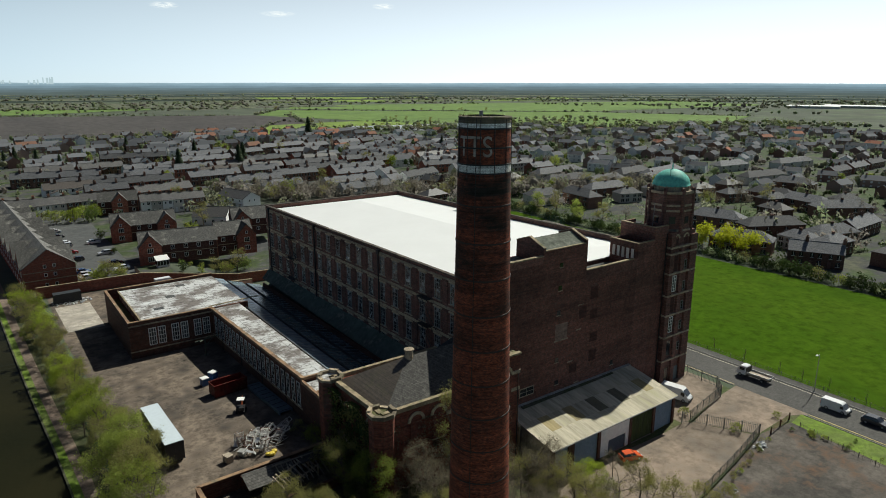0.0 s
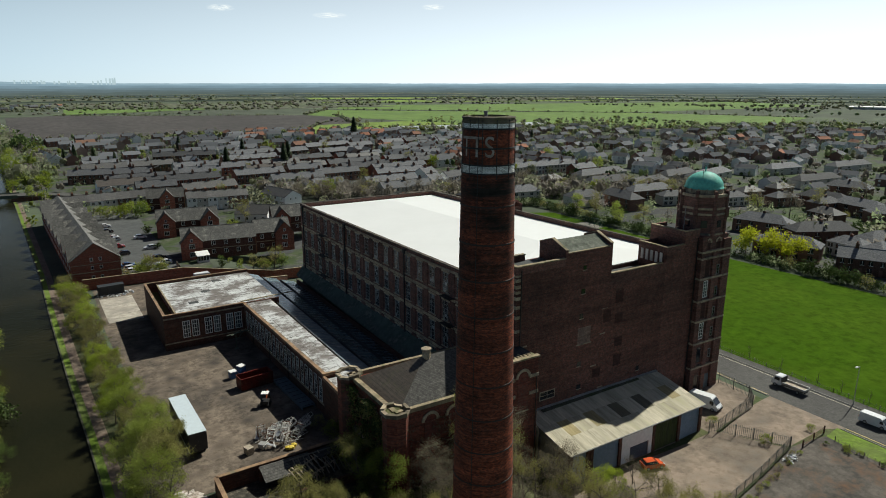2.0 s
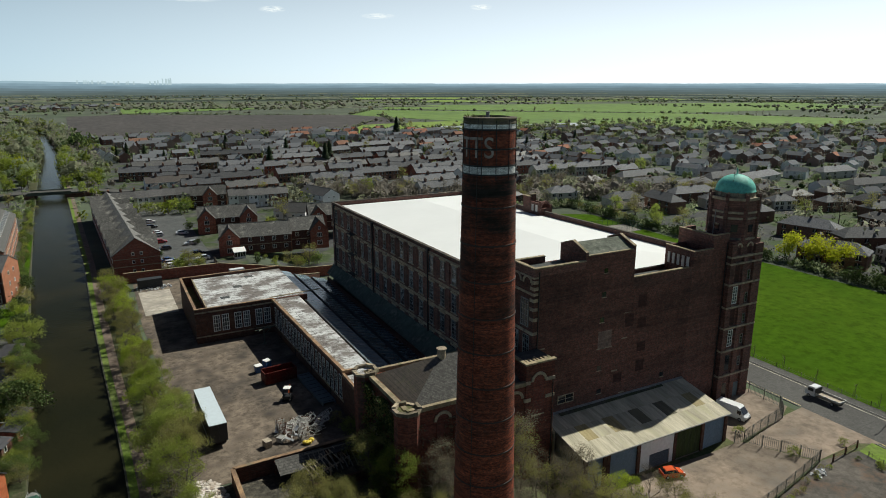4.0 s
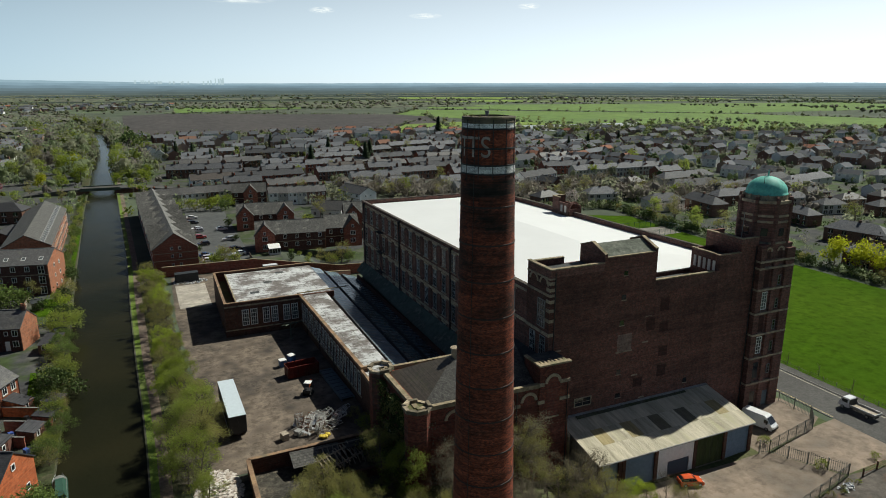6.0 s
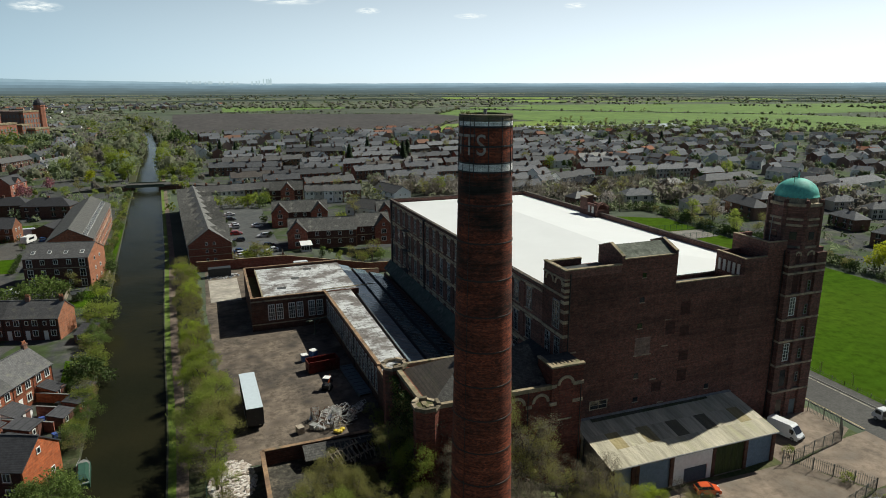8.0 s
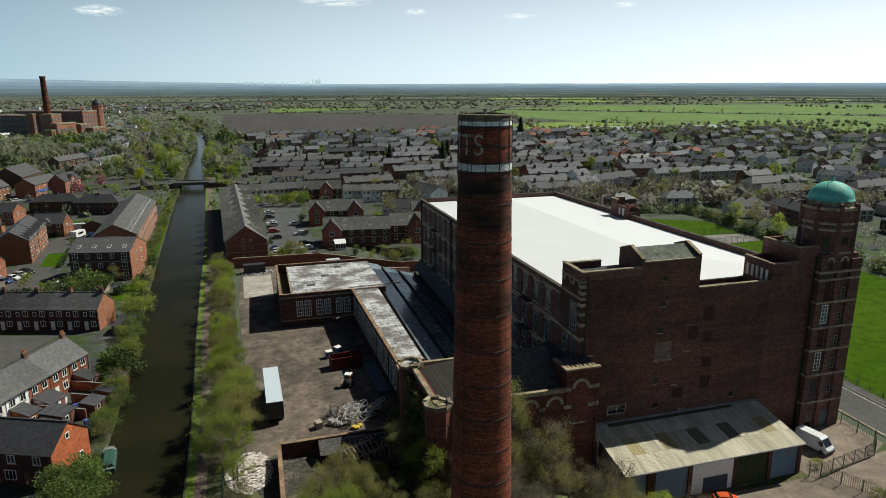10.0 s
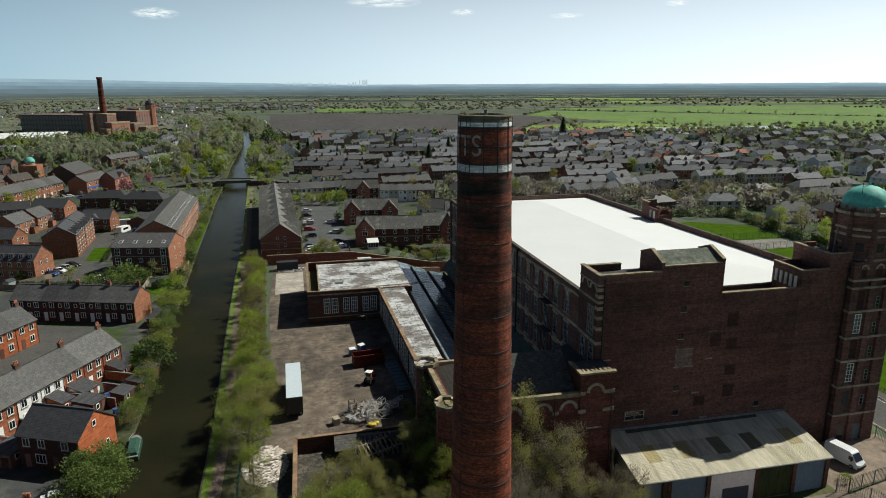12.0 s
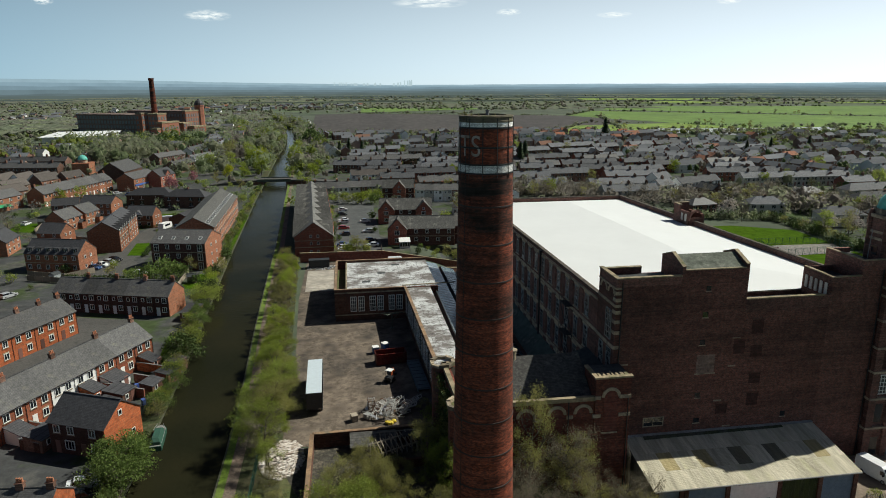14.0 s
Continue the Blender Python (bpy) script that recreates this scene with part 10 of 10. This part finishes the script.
ivy("ivy_pale", (37.7, 68.5, 5.0), (-0.4, 10.0, 0), 6.5, 1500, 0.14, LEAF_OLIVE, 32, "pale scrub rooted in the engine house wall")
ivy("ivy_south", (39.0, 66.0, -2.0), (13, 0, 0), 12.0, 2600, 0.12, LEAF_BROWN, 33, "dry creeper on the engine house wall")
# west bank
for i in range(92):
    y = 70 + i * 3.0
    if 83 < y < 92:
        continue
    tree(gardener.choice(("green shrub", "olive shrub", "dark shrub", "green shrub", "shrub")), bank_x(y, -gardener.uniform(6.4, 9.0)), y + gardener.uniform(-1, 1), gardener.uniform(0.4, 1.05) if y < 200 else gardener.uniform(0.4, 0.75), "on the canal bank")
for i in range(26):
    y = 93 + i * 2.1
    tree(gardener.choice(("green shrub", "olive shrub", "green shrub", "shrub")), bank_x(y, -gardener.uniform(6.1, 7.6)), y, gardener.uniform(0.55, 1.0), "overhanging the canal")
for x, y, k, s in ((-7.9, 76.3, "green shrub", 1.5), (-8.9, 76.6, "green shrub", 1.45), (-8.6, 74.0, "green shrub", 1.4), (-6.9, 73.2, "green shrub", 1.2), (-8.0, 73.4, "green shrub", 1.2), (-7.0, 71.0, "green shrub", 1.2), (-9.6, 117, "dark shrub", 1.5), (-9.8, 122, "shrub", 1.3), (-11.0, 150, "shrub", 1.5), (-12.5, 158, "dark shrub", 1.2), (-13.0, 166, "bright", 0.6), (-28, 176, "green shrub", 1.5), (-24, 175.5, "green shrub", 1.4), (-32, 175, "green shrub", 1.5), (-35.5, 174, "green shrub", 1.2), (-26, 173.5, "green shrub", 1.2), (-30, 172.5, "green shrub", 1.3), (-21, 177.5, "olive", 0.85), (-58, 186, "dark shrub", 0.9), (-46, 190, "shrub", 0.8), (-78, 212, "bare", 1.1), (-68, 240, "pink", 0.9), (-98, 240, "bare", 1.2), (-83, 165, "shrub", 1.5), (-90, 180, "olive", 1.0), (-60, 366, "pink", 1.4), (-66, 340, "pink", 1.2), (-72, 358, "pink", 1.1), (-48, 335, "spring", 0.9), (-84, 433, "pink", 1.5), (-27, 391, "bright", 1.7), (-9, 373, "bright", 1.3), (-9, 429, "bright", 1.6), (-34, 436, "bright", 1.8), (-38, 392, "spring", 1.2), (-51, 427, "spring", 1.4), (-63, 429, "spring", 1.6), (-61, 493, "conifer", 1.1), (-56, 503, "conifer", 1.0), (-5.5, 545, "dark shrub", 4.6), (-2.5, 560, "dark shrub", 4.8), (-4, 553, "dark shrub", 5.2), (-45, 350, "olive", 1.2), (-30, 330, "olive", 0.9), (-25, 300, "shrub", 1.2), (3.5, 335, "bright", 1.0), (-1, 350, "spring", 1.0), (5, 372, "bright", 1.2), (3, 385, "bright", 1.3), (-34, 372, "bright", 1.3), (-44, 380, "yellow", 1.0), (-30, 392, "bright", 1.2), (-9.5, 423, "bright", 2.0), (-10.5, 432, "spring", 1.8), (-12, 470, "bright", 1.7), (-11.5, 486, "spring", 1.8), (-33, 446, "yellow", 1.5), (-40, 440, "bright", 1.7), (-55, 452, "olive", 2.0), (-45, 470, "spring", 2.0), (-58, 480, "olive", 2.2)):
    tree(k, x, y, s, "west of the mill")
# clipped hedges round the western gardens
for ax, ay, bx, by in ((-57.5, 246.5, -47.5, 249.0), (-63.0, 190.0, -56.5, 199.0), (-41.0, 203.0, -43.0, 222.0), (-57.0, 180.5, -38.0, 176.5), (-60.0, 267.0, -48.0, 265.0), (-84.0, 170.0, -72.0, 166.0)):
    n = int(math.hypot(bx - ax, by - ay) / 1.3)
    for i in range(n + 1):
        tree("dark shrub", ax + (bx - ax) * i / n, ay + (by - ay) * i / n, gardener.uniform(0.36, 0.48), "clipped along a garden edge")
# gardens behind the boundary wall
for x, y, k, s in ((23, 191, "shrub", 1.1), (26, 192.5, "spring", 0.75), (29, 191.5, "shrub", 1.0), (46, 192, "dark shrub", 0.6), (51, 192, "shrub", 0.5), (55.5, 193.5, "olive", 0.75), (58.5, 192, "olive", 0.7), (60, 196, "shrub", 1.0), (33.5, 225, "dark shrub", 0.7), (37.5, 287, "bright", 1.1), (17, 291, "shrub", 1.3), (22, 292, "bright", 0.8), (27, 293, "shrub", 1.2), (62, 240, "spring", 1.0), (61, 226, "olive", 0.9), (20.6, 215, "dark shrub", 0.5), (20.2, 238, "dark shrub", 0.5), (19.6, 255, "dark shrub", 0.5), (33.5, 250, "dark shrub", 0.9)):
    tree(k, x, y, s, "in the gardens")
for i in range(26):
    tree(gardener.choice(("green shrub", "shrub", "dark shrub", "olive shrub")), 19.4 + gardener.uniform(-0.6, 1.0) - i * 0.13, 192 + i * 3.4, gardener.uniform(0.35, 0.7), "beside the canal flats")
for x, y, k, s in ((26, 192, "olive", 0.9), (29, 191, "olive", 0.8), (24, 191.5, "shrub", 1.2), (63, 196, "olive", 0.95), (66, 197, "green shrub", 1.2), (60, 198, "olive shrub", 1.0), (50, 199.5, "shrub", 0.5), (53, 199, "shrub", 0.5), (47.5, 200, "green shrub", 0.45), (30, 285, "bright", 0.9), (24, 286, "spring", 0.8), (36, 284, "green shrub", 1.5), (34, 292, "shrub", 1.5), (71, 258, "olive", 1.2), (110, 300, "green shrub", 1.4), (121, 292, "bright", 1.3), (135, 286, "bare", 1.0), (150, 268, "bare", 1.2), (160, 262, "bare", 1.3)):
    tree(k, x, y, s, "among the gardens")
# bare belt behind the mill
for i in range(62):
    x = gardener.uniform(92, 190)
    y = 300 - (x - 110) * 0.5 + gardener.uniform(-12, 12)
    tree(gardener.choice(("bare", "bare", "olive", "bare")), x, y, gardener.uniform(0.8, 1.15), "behind the mill")
# rough growth on the bank by the drive and the lot's edge
for i in range(34):
    f = gardener.random()
    x, y = 105.5 + 6.5 * gardener.random(), 46 - 40 * f
    tree(gardener.choice(("green shrub", "shrub", "olive shrub")), x, y, gardener.uniform(0.12, 0.3), "on the roadside bank")
for i in range(16):
    x = gardener.uniform(80, 101)
    tree(gardener.choice(("shrub", "olive shrub")), x, 43.2 + (x - 80) * 0.19 + gardener.uniform(-.6, .6), gardener.uniform(0.12, 0.28), "along the fence")
# round the field and court
for x, y, k, s in ((205, 127, "yellow", 1.15), (206, 119, "yellow", 1.25), (207, 111, "yellow", 1.1), (201, 206, "spring", 1.3), (203, 196, "olive", 1.4), (205, 186, "spring", 1.3), (200, 180, "spring", 1.0), (204, 172, "olive", 1.2), (209, 164, "bare", 1.3), (213, 206, "blossom", 1.5), (207, 209, "blossom", 1.2), (222, 214, "bare", 1.5), (161.5, 179.5, "pink", 0.7), (163.5, 181.5, "pink", 0.6), (182.5, 239, "blossom", 1.5), (184, 232, "bare", 1.0), (243, 238, "bright", 1.3), (262, 160, "bare", 1.7), (272, 152, "bare", 1.5), (300, 170, "bare", 1.5), (295, 152, "olive", 1.4), (331, 150, "bare", 1.5), (345, 120, "conifer", 1.1), (238, 300, "bright", 1.2), (300, 340, "spring", 1.4), (205, 255, "bare", 1.6), (196, 262, "bare", 1.5), (318, 92, "bare", 1.5), (290, 75, "spring", 1.2)):
    tree(k, x, y, s, "round the playing field")
y = -40
while y < 108:
    tree(gardener.choice(("dark shrub", "olive shrub", "shrub", "dark shrub", "dark shrub")), 199 + gardener.uniform(-1.5, 2), y, gardener.uniform(0.8, 1.25), "in the field hedge")
    y += gardener.uniform(2.2, 3.4)
y = 130
while y < 235:
    tree(gardener.choice(("dark shrub", "dark shrub", "olive shrub")), 199 + gardener.uniform(-1.5, 2), y, gardener.uniform(0.8, 1.2), "in the field hedge")
    y += gardener.uniform(2.6, 3.6)
# thick bare belt beyond the court
for i in range(46):
    x = gardener.uniform(196, 300)
    y = 262 - (x - 200) * 0.55 + gardener.uniform(-14, 18)
    tree(gardener.choice(("bare", "bare", "olive", "bare", "olive")), x, y, gardener.uniform(0.9, 1.35), "beyond the court")
# scattered town trees
for i in range(90):
    x, y = gardener.uniform(-160, 460), gardener.uniform(300, 560)
    if abs(x - canal_x(y)) < 9:
        continue
    tree(gardener.choice(("bare", "olive", "spring", "bare", "olive", "bright", "conifer", "dark shrub")), x, y, gardener.uniform(0.7, 1.3), "among the houses")
for i in range(46):
    x, y = gardener.uniform(225, 420), gardener.uniform(-30, 300)
    tree(gardener.choice(("bare", "olive", "spring", "olive shrub", "dark shrub", "shrub")), x, y, gardener.uniform(0.7, 1.3), "among the houses")
for i in range(130):
    x, y = gardener.uniform(-120, -16), gardener.uniform(150, 350)
    if free(x, y, 0.5):
        tree(gardener.choice(("green shrub", "dark shrub", "olive shrub", "shrub")), x, y, gardener.uniform(0.3, 0.8), "among the houses")
for x, y, s in ((100, 402, 1.3), (133, 394, 1.6), (137, 398, 1.5), (262, 576, 1.8), (128, 470, 1.2)):
    tree("conifer", x, y, s, "among the houses")


# single trees along the field edges
for (ax, ay), (bx, by), n in (((345, 850), (505, 740), 5), ((380, 1030), (480, 1190), 5), ((480, 700), (690, 440), 9), ((330, 690), (420, 1000), 6), ((690, 440), (900, 520), 6), ((900, 800), (1000, 560), 5), ((236, 672), (460, 600), 6), ((480, 1190), (900, 800), 9)):
    for i in range(n):
        f = gardener.random()
        far_tree(gardener.choice(("bare", "olive", "bare", "olive")), ax + (bx - ax) * f, ay + (by - ay) * f, gardener.uniform(0.8, 1.3))
for g, mat in FAR_TREES.values():
    stuff("town_trees", g, mat, "distant garden and street trees in early spring leaf", "trees")


# far woods, hedges and belts: many small clumps in one mesh for each tint
GOLD = (1 + 5 ** 0.5) / 2
ICO_V = [Vector(p).normalized() for p in ((-1, GOLD, 0), (1, GOLD, 0), (-1, -GOLD, 0), (1, -GOLD, 0), (0, -1, GOLD), (0, 1, GOLD), (0, -1, -GOLD), (0, 1, -GOLD), (GOLD, 0, -1), (GOLD, 0, 1), (-GOLD, 0, -1), (-GOLD, 0, 1))]
ICO_F = ((0, 11, 5), (0, 5, 1), (0, 1, 7), (0, 7, 10), (0, 10, 11), (1, 5, 9), (5, 11, 4), (11, 10, 2), (10, 7, 6), (7, 1, 8), (3, 9, 4), (3, 4, 2), (3, 2, 6), (3, 6, 8), (3, 8, 9), (4, 9, 5), (2, 4, 11), (6, 2, 10), (8, 6, 7), (9, 8, 1))


def clump(g, rng, x, y, z, r, h, n, q):
    """A lumpy far crown: an uneven dense heart with loose leaf clumps round it."""
    away = math.hypot(x, y)
    if away > 330:
        low = away > 620
        for lobe in range(2 if r > 2.2 else 1):
            k, turn = len(g.v), rng.uniform(0, 6.28)
            cx, cy, cz = x + rng.gauss(0, 0.3) * r, y + rng.gauss(0, 0.3) * r, z + h * rng.uniform(0.40, 0.55)
            for p in ICO_V:
                f = rng.uniform(0.6, 1.05)
                u, v = p.x * math.cos(turn) - p.y * math.sin(turn), p.x * math.sin(turn) + p.y * math.cos(turn)
                g.v.append((cx + u * r * (0.8 if low else 0.55) * f, cy + v * r * (0.8 if low else 0.55) * f, cz - (0.12 * h if low else 0) + p.z * h * (0.3 if low else 0.34) * f))
            g.f += [tuple(k + i for i in t) for t in ICO_F]
        q *= 0.8 if low else 0.55
        n = n // 2 if low else n
    for i in range(n):
        a, b = rng.uniform(0, 6.28), rng.random()
        p = Vector((x + r * b ** 0.5 * math.cos(a), y + r * b ** 0.5 * math.sin(a), z + h * (0.15 + 0.85 * rng.random() * (1 - 0.45 * b))))
        u = Vector((rng.gauss(0, 1), rng.gauss(0, 1), rng.gauss(0.5, 0.6))).normalized()
        w = u.orthogonal().normalized() * q * rng.uniform(0.6, 1.3)
        v = u.cross(w) * rng.uniform(0.9, 1.4)
        k = len(g.v)
        g.v += [tuple(p - w), tuple(p - v), tuple(p + w)]
        g.f.append((k, k + 1, k + 2))


def woods():
    rng = random.Random(9)
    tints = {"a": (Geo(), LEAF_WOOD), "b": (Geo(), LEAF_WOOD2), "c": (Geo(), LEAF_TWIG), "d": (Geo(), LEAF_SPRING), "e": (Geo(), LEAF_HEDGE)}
    noise.seed_set(12)

    def put(x, y, s=1.0, n=26, of="aaabbcd"):
        g = tints[rng.choice(of)][0]
        clump(g, rng, x, y, ground_z(x, y), 3.6 * s * rng.uniform(.7, 1.3), 8 * s * rng.uniform(.7, 1.2), int(n * 1.3), 0.9 * s)
    # canal corridor
    for i in range(230):
        y = rng.uniform(395, 1000)
        side = rng.choice((-1, 1))
        put(canal_x(y) + side * rng.uniform(10, 26 if side > 0 else 60), y, rng.uniform(1.0, 1.75), 110, "abbcdb")
    for i in range(130):
        y = rng.uniform(470, 900)
        put(canal_x(y) + rng.choice((-1, 1)) * rng.uniform(6.0, 9.0), y, rng.uniform(.6, 1.1), 70, "abbcd")
    for i in range(120):
        put(rng.uniform(-330, -110), rng.uniform(690, 760), 1.0)
    # town trees
    for i in range(2300):
        x, y = rng.uniform(-420, 760), rng.uniform(280, 720)
        if abs(x - canal_x(y)) > 9:
            put(x, y, rng.uniform(.35, 0.95), 34)
    for i in range(1500):
        x, y = rng.uniform(204, 470), rng.uniform(-90, 330)
        put(x, y, rng.uniform(.2, 0.6), 26, "eeabce")
    for i in range(420):
        x, y = rng.uniform(225, 620), rng.uniform(0, 480)
        put(x, y, rng.uniform(.7, 1.25), 40, "aabbcce")
    for i in range(420):
        put(rng.uniform(196.8, 201.5), rng.uniform(-60, 236), rng.uniform(.25, 0.5), 30, "eeea")
    for i in range(260):
        x = rng.uniform(126, 199)
        put(x, 232 + (199 - x) * 0.25 + rng.uniform(-2, 4), rng.uniform(.25, 0.5), 30, "eab")
    for i in range(170):
        f, w = rng.random(), rng.gauss(0, 7)
        put(196 + 110 * f + w, 264 - 60 * f + w, rng.uniform(.7, 1.2), 60, "cccb")
        put(92 + 104 * f + w, 312 - 50 * f + w, rng.uniform(.6, 1.0), 60, "cccb")
    # town edge belt
    for i in range(420):
        x = rng.uniform(40, 620)
        put(x, 700 - 0.16 * x + rng.uniform(-18, 18), rng.uniform(.5, 1.0))
    for i in range(420):
        x = rng.uniform(420, 900)
        put(x, 560 - 0.35 * (x - 420) + rng.uniform(-70, 70), rng.uniform(.7, 1.1))
    # hedges between the fields
    for (ax, ay), (bx, by) in (((330, 690), (420, 1000)), ((30, 1210), (380, 1030)), ((380, 1030), (480, 1190)), ((480, 700), (690, 440)), ((236, 672), (345, 850)), ((345, 850), (505, 740)), ((50, 1225), (260, 1160)), ((480, 1190), (900, 800)), ((900, 800), (1000, 560)), ((70, 1620), (330, 1400))):
        L = math.hypot(bx - ax, by - ay)
        for i in range(int(L / 3.5)):
            f = rng.random()
            put(ax + (bx - ax) * f + rng.uniform(-3, 3), ay + (by - ay) * f + rng.uniform(-3, 3), rng.uniform(.3, .55) if rng.random() < .9 else rng.uniform(.7, 1.1), 34, "aabbc")
    # belts of taller trees across the plain, one behind the other
    for b in range(22):
        d = 740 + 88 * b
        a0 = rng.uniform(-38, 60)
        for i in range(150):
            a = radians(a0 + rng.uniform(-17, 17)) if b % 3 else radians(rng.uniform(-38, 78))
            R = d + 45 * math.sin(a * 9 + b) + rng.uniform(-10, 10)
            x, y = R * math.sin(a), R * math.cos(a)
            if y > 640 and wooded(x, y) > -0.9:
                put(x, y, rng.uniform(0.6, 1.15), 22, "aabbcb")
    # dark evergreens before the far mill, tall olive trees west of the canal
    for i in range(30):
        f = rng.random()
        put(-170 + 60 * f, 598 + 34 * f + rng.uniform(-6, 6), rng.uniform(1.0, 1.5), 60, "e")
    for i in range(64):
        a, r = rng.uniform(0, 6.28), rng.random() ** 0.5
        put(-148 + 32 * r * math.cos(a), 512 + 40 * r * math.sin(a), rng.uniform(1.3, 1.9), 90, "bbab")
    for i in range(230):
        x, y = rng.uniform(-250, -34), rng.uniform(470, 900)
        if x < canal_x(y) - 12 and not (-260 < x < -100 and 690 < y < 830):
            put(x, y, rng.uniform(1.1, 1.9), 70, "abbad")
    for i in range(30):
        put(rng.uniform(-225, -180), rng.uniform(575, 640), rng.uniform(1.2, 1.7), 80, "abd")
    # crowns that break the roof of the woods
    for i in range(6500):
        a = rng.uniform(radians(-36), radians(78))
        R = 640 + 1500 * rng.random() ** 1.2
        x, y = R * math.sin(a), R * math.cos(a)
        if wooded(x, y) > 0.02:
            put(x, y, 0.7 + R / 3000, 11, "aabbbcc")
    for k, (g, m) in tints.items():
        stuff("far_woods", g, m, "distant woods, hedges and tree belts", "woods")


def wooded(x, y):
    """How thickly a spot of the plain is wooded; above 0 there are trees."""
    v = noise.noise(Vector((x * 0.0016, y * 0.0034, 0))) + 0.5 * noise.noise(Vector((x * 0.006, y * 0.009, 3)))
    if abs(x - canal_x(y)) < 16 and y < 1000:
        return -1
    if x < canal_x(y) + 20:
        if y < 640 or (-330 < x < -105 and y < 790):
            return -1
        return v + 0.28 if y < 1700 else v + 0.1
    if x < 420 and y < 1230 or 236 < x < 510 and y < 860 or 380 < x < 1100 and 430 < y < 1250:
        return -1
    if y < 560 - 0.3 * (x - 420):
        return -1
    return v - 0.05


def tree_tops(name, x0, y0, x1, y1, cell, h, seed):
    """The closed, lumpy roof of far woods."""
    rng = random.Random(seed)
    noise.seed_set(12)
    nx, ny = int((x1 - x0) / cell), int((y1 - y0) / cell)
    g, kept = Geo(), {}
    for j in range(ny):
        for i in range(nx):
            x, y = x0 + i * cell, y0 + j * cell
            if abs(x) > 0.85 * y + 250:
                continue
            m = wooded(x, y)
            if m > -0.06:
                kept[i, j] = len(g.v)
                top = h * min(1.0, max(0.0, m * 8 + 0.2)) * (0.62 + 0.5 * noise.noise(Vector((x * 0.03, y * 0.03, 7)))) + rng.uniform(0, 0.5) * h * min(1, max(0, m * 8))
                g.v.append((x + rng.uniform(-.45, .45) * cell, y + rng.uniform(-.45, .45) * cell, ground_z(x, y) + (top if m > 0 else -1.0)))
    for (i, j), k in kept.items():
        q = [kept.get(p) for p in ((i + 1, j), (i + 1, j + 1), (i, j + 1))]
        if None not in q:
            g.f += [(k, q[0], q[1]), (k, q[1], q[2])]
    stuff(name, g, TREE_TOPS, "closed tops of distant olive and brown spring woods", "woods")


# Far tree tops are paled and greyed to hold the haze.
TREE_TOPS = ground_mat("hazed tree tops", (0.11, 0.13, 0.088), (0.13, 0.132, 0.108), (0.155, 0.18, 0.095), 0.012, 0.10, 0.98, 0.3, spec=0.05)
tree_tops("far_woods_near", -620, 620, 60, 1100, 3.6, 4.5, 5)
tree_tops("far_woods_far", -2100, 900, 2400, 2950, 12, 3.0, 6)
# These leaf tints too are lightened where haze would veil them.
LEAF_WOOD = leaf_mat("hazed woods green", (0.22, 0.27, 0.145), (0.29, 0.33, 0.19), 0.65)
LEAF_WOOD2 = leaf_mat("hazed woods olive", (0.30, 0.31, 0.20), (0.23, 0.245, 0.165), 0.65)
LEAF_TWIG = leaf_mat("hazed bare twigs", (0.23, 0.21, 0.18), (0.17, 0.155, 0.135), 0.6)
woods()


# ---- a few small fair-weather clouds low in the sky ----
# The clouds' sunlit white is given as an even glow.
def cloud_mat(seed):
    m = bpy.data.materials.new("cloud")
    m.use_nodes = True
    n, l = m.node_tree.nodes, m.node_tree.links
    n.remove(n["Principled BSDF"])
    e, tr, ms = n.new("ShaderNodeEmission"), n.new("ShaderNodeBsdfTransparent"), n.new("ShaderNodeMixShader")
    e.inputs["Color"].default_value, e.inputs["Strength"].default_value = (0.93, 0.95, 0.97, 1), 1.0
    t = n.new("ShaderNodeTexCoord")
    mp = n.new("ShaderNodeMapping")
    mp.inputs["Location"].default_value = (seed * 3.1, seed * 1.7, 0)
    l.new(t.outputs["Object"], mp.inputs["Vector"])
    f = noise_of(n, l, mp.outputs[0], 2.2, 6, 0.6, 0.38, 0.62)
    ln = n.new("ShaderNodeVectorMath")
    ln.operation = "LENGTH"
    l.new(t.outputs["Object"], ln.inputs[0])
    r = n.new("ShaderNodeMapRange")
    r.inputs["From Min"].default_value, r.inputs["From Max"].default_value = 1.0, 0.35
    l.new(ln.outputs["Value"], r.inputs["Value"])
    mu = n.new("ShaderNodeMath")
    mu.operation = "MULTIPLY"
    l.new(f, mu.inputs[0]), l.new(r.outputs[0], mu.inputs[1])
    l.new(mu.outputs[0], ms.inputs[0]), l.new(tr.outputs[0], ms.inputs[1]), l.new(e.outputs[0], ms.inputs[2])
    l.new(ms.outputs[0], n["Material Output"].inputs["Surface"])
    return m


for i, (az, el, w, h) in enumerate(((-10.3, 5.25, 150, 38), (7.5, 6.4, 260, 40), (-21.5, 5.9, 60, 26), (22.5, 5.2, 120, 20), (14, 5.6, 90, 24), (31, 5.9, 80, 22))):
    R = 4600
    p = Vector((R * math.sin(radians(az)), R * math.cos(radians(az)), 54 + R * math.tan(radians(el))))
    g = Geo().rings([(1.0, 0.0), (0.01, 0.001)], 24, caps=False)
    ob = part("cloud", g, cloud_mat(i))
    ob.matrix_basis = look(p, (0, 0, 54)) @ Matrix.Diagonal((w, h, 1, 1))
    ob.visible_shadow = False
    tagged(ob, "small white cloud low in a pale sky", "cloud", kind="structure")
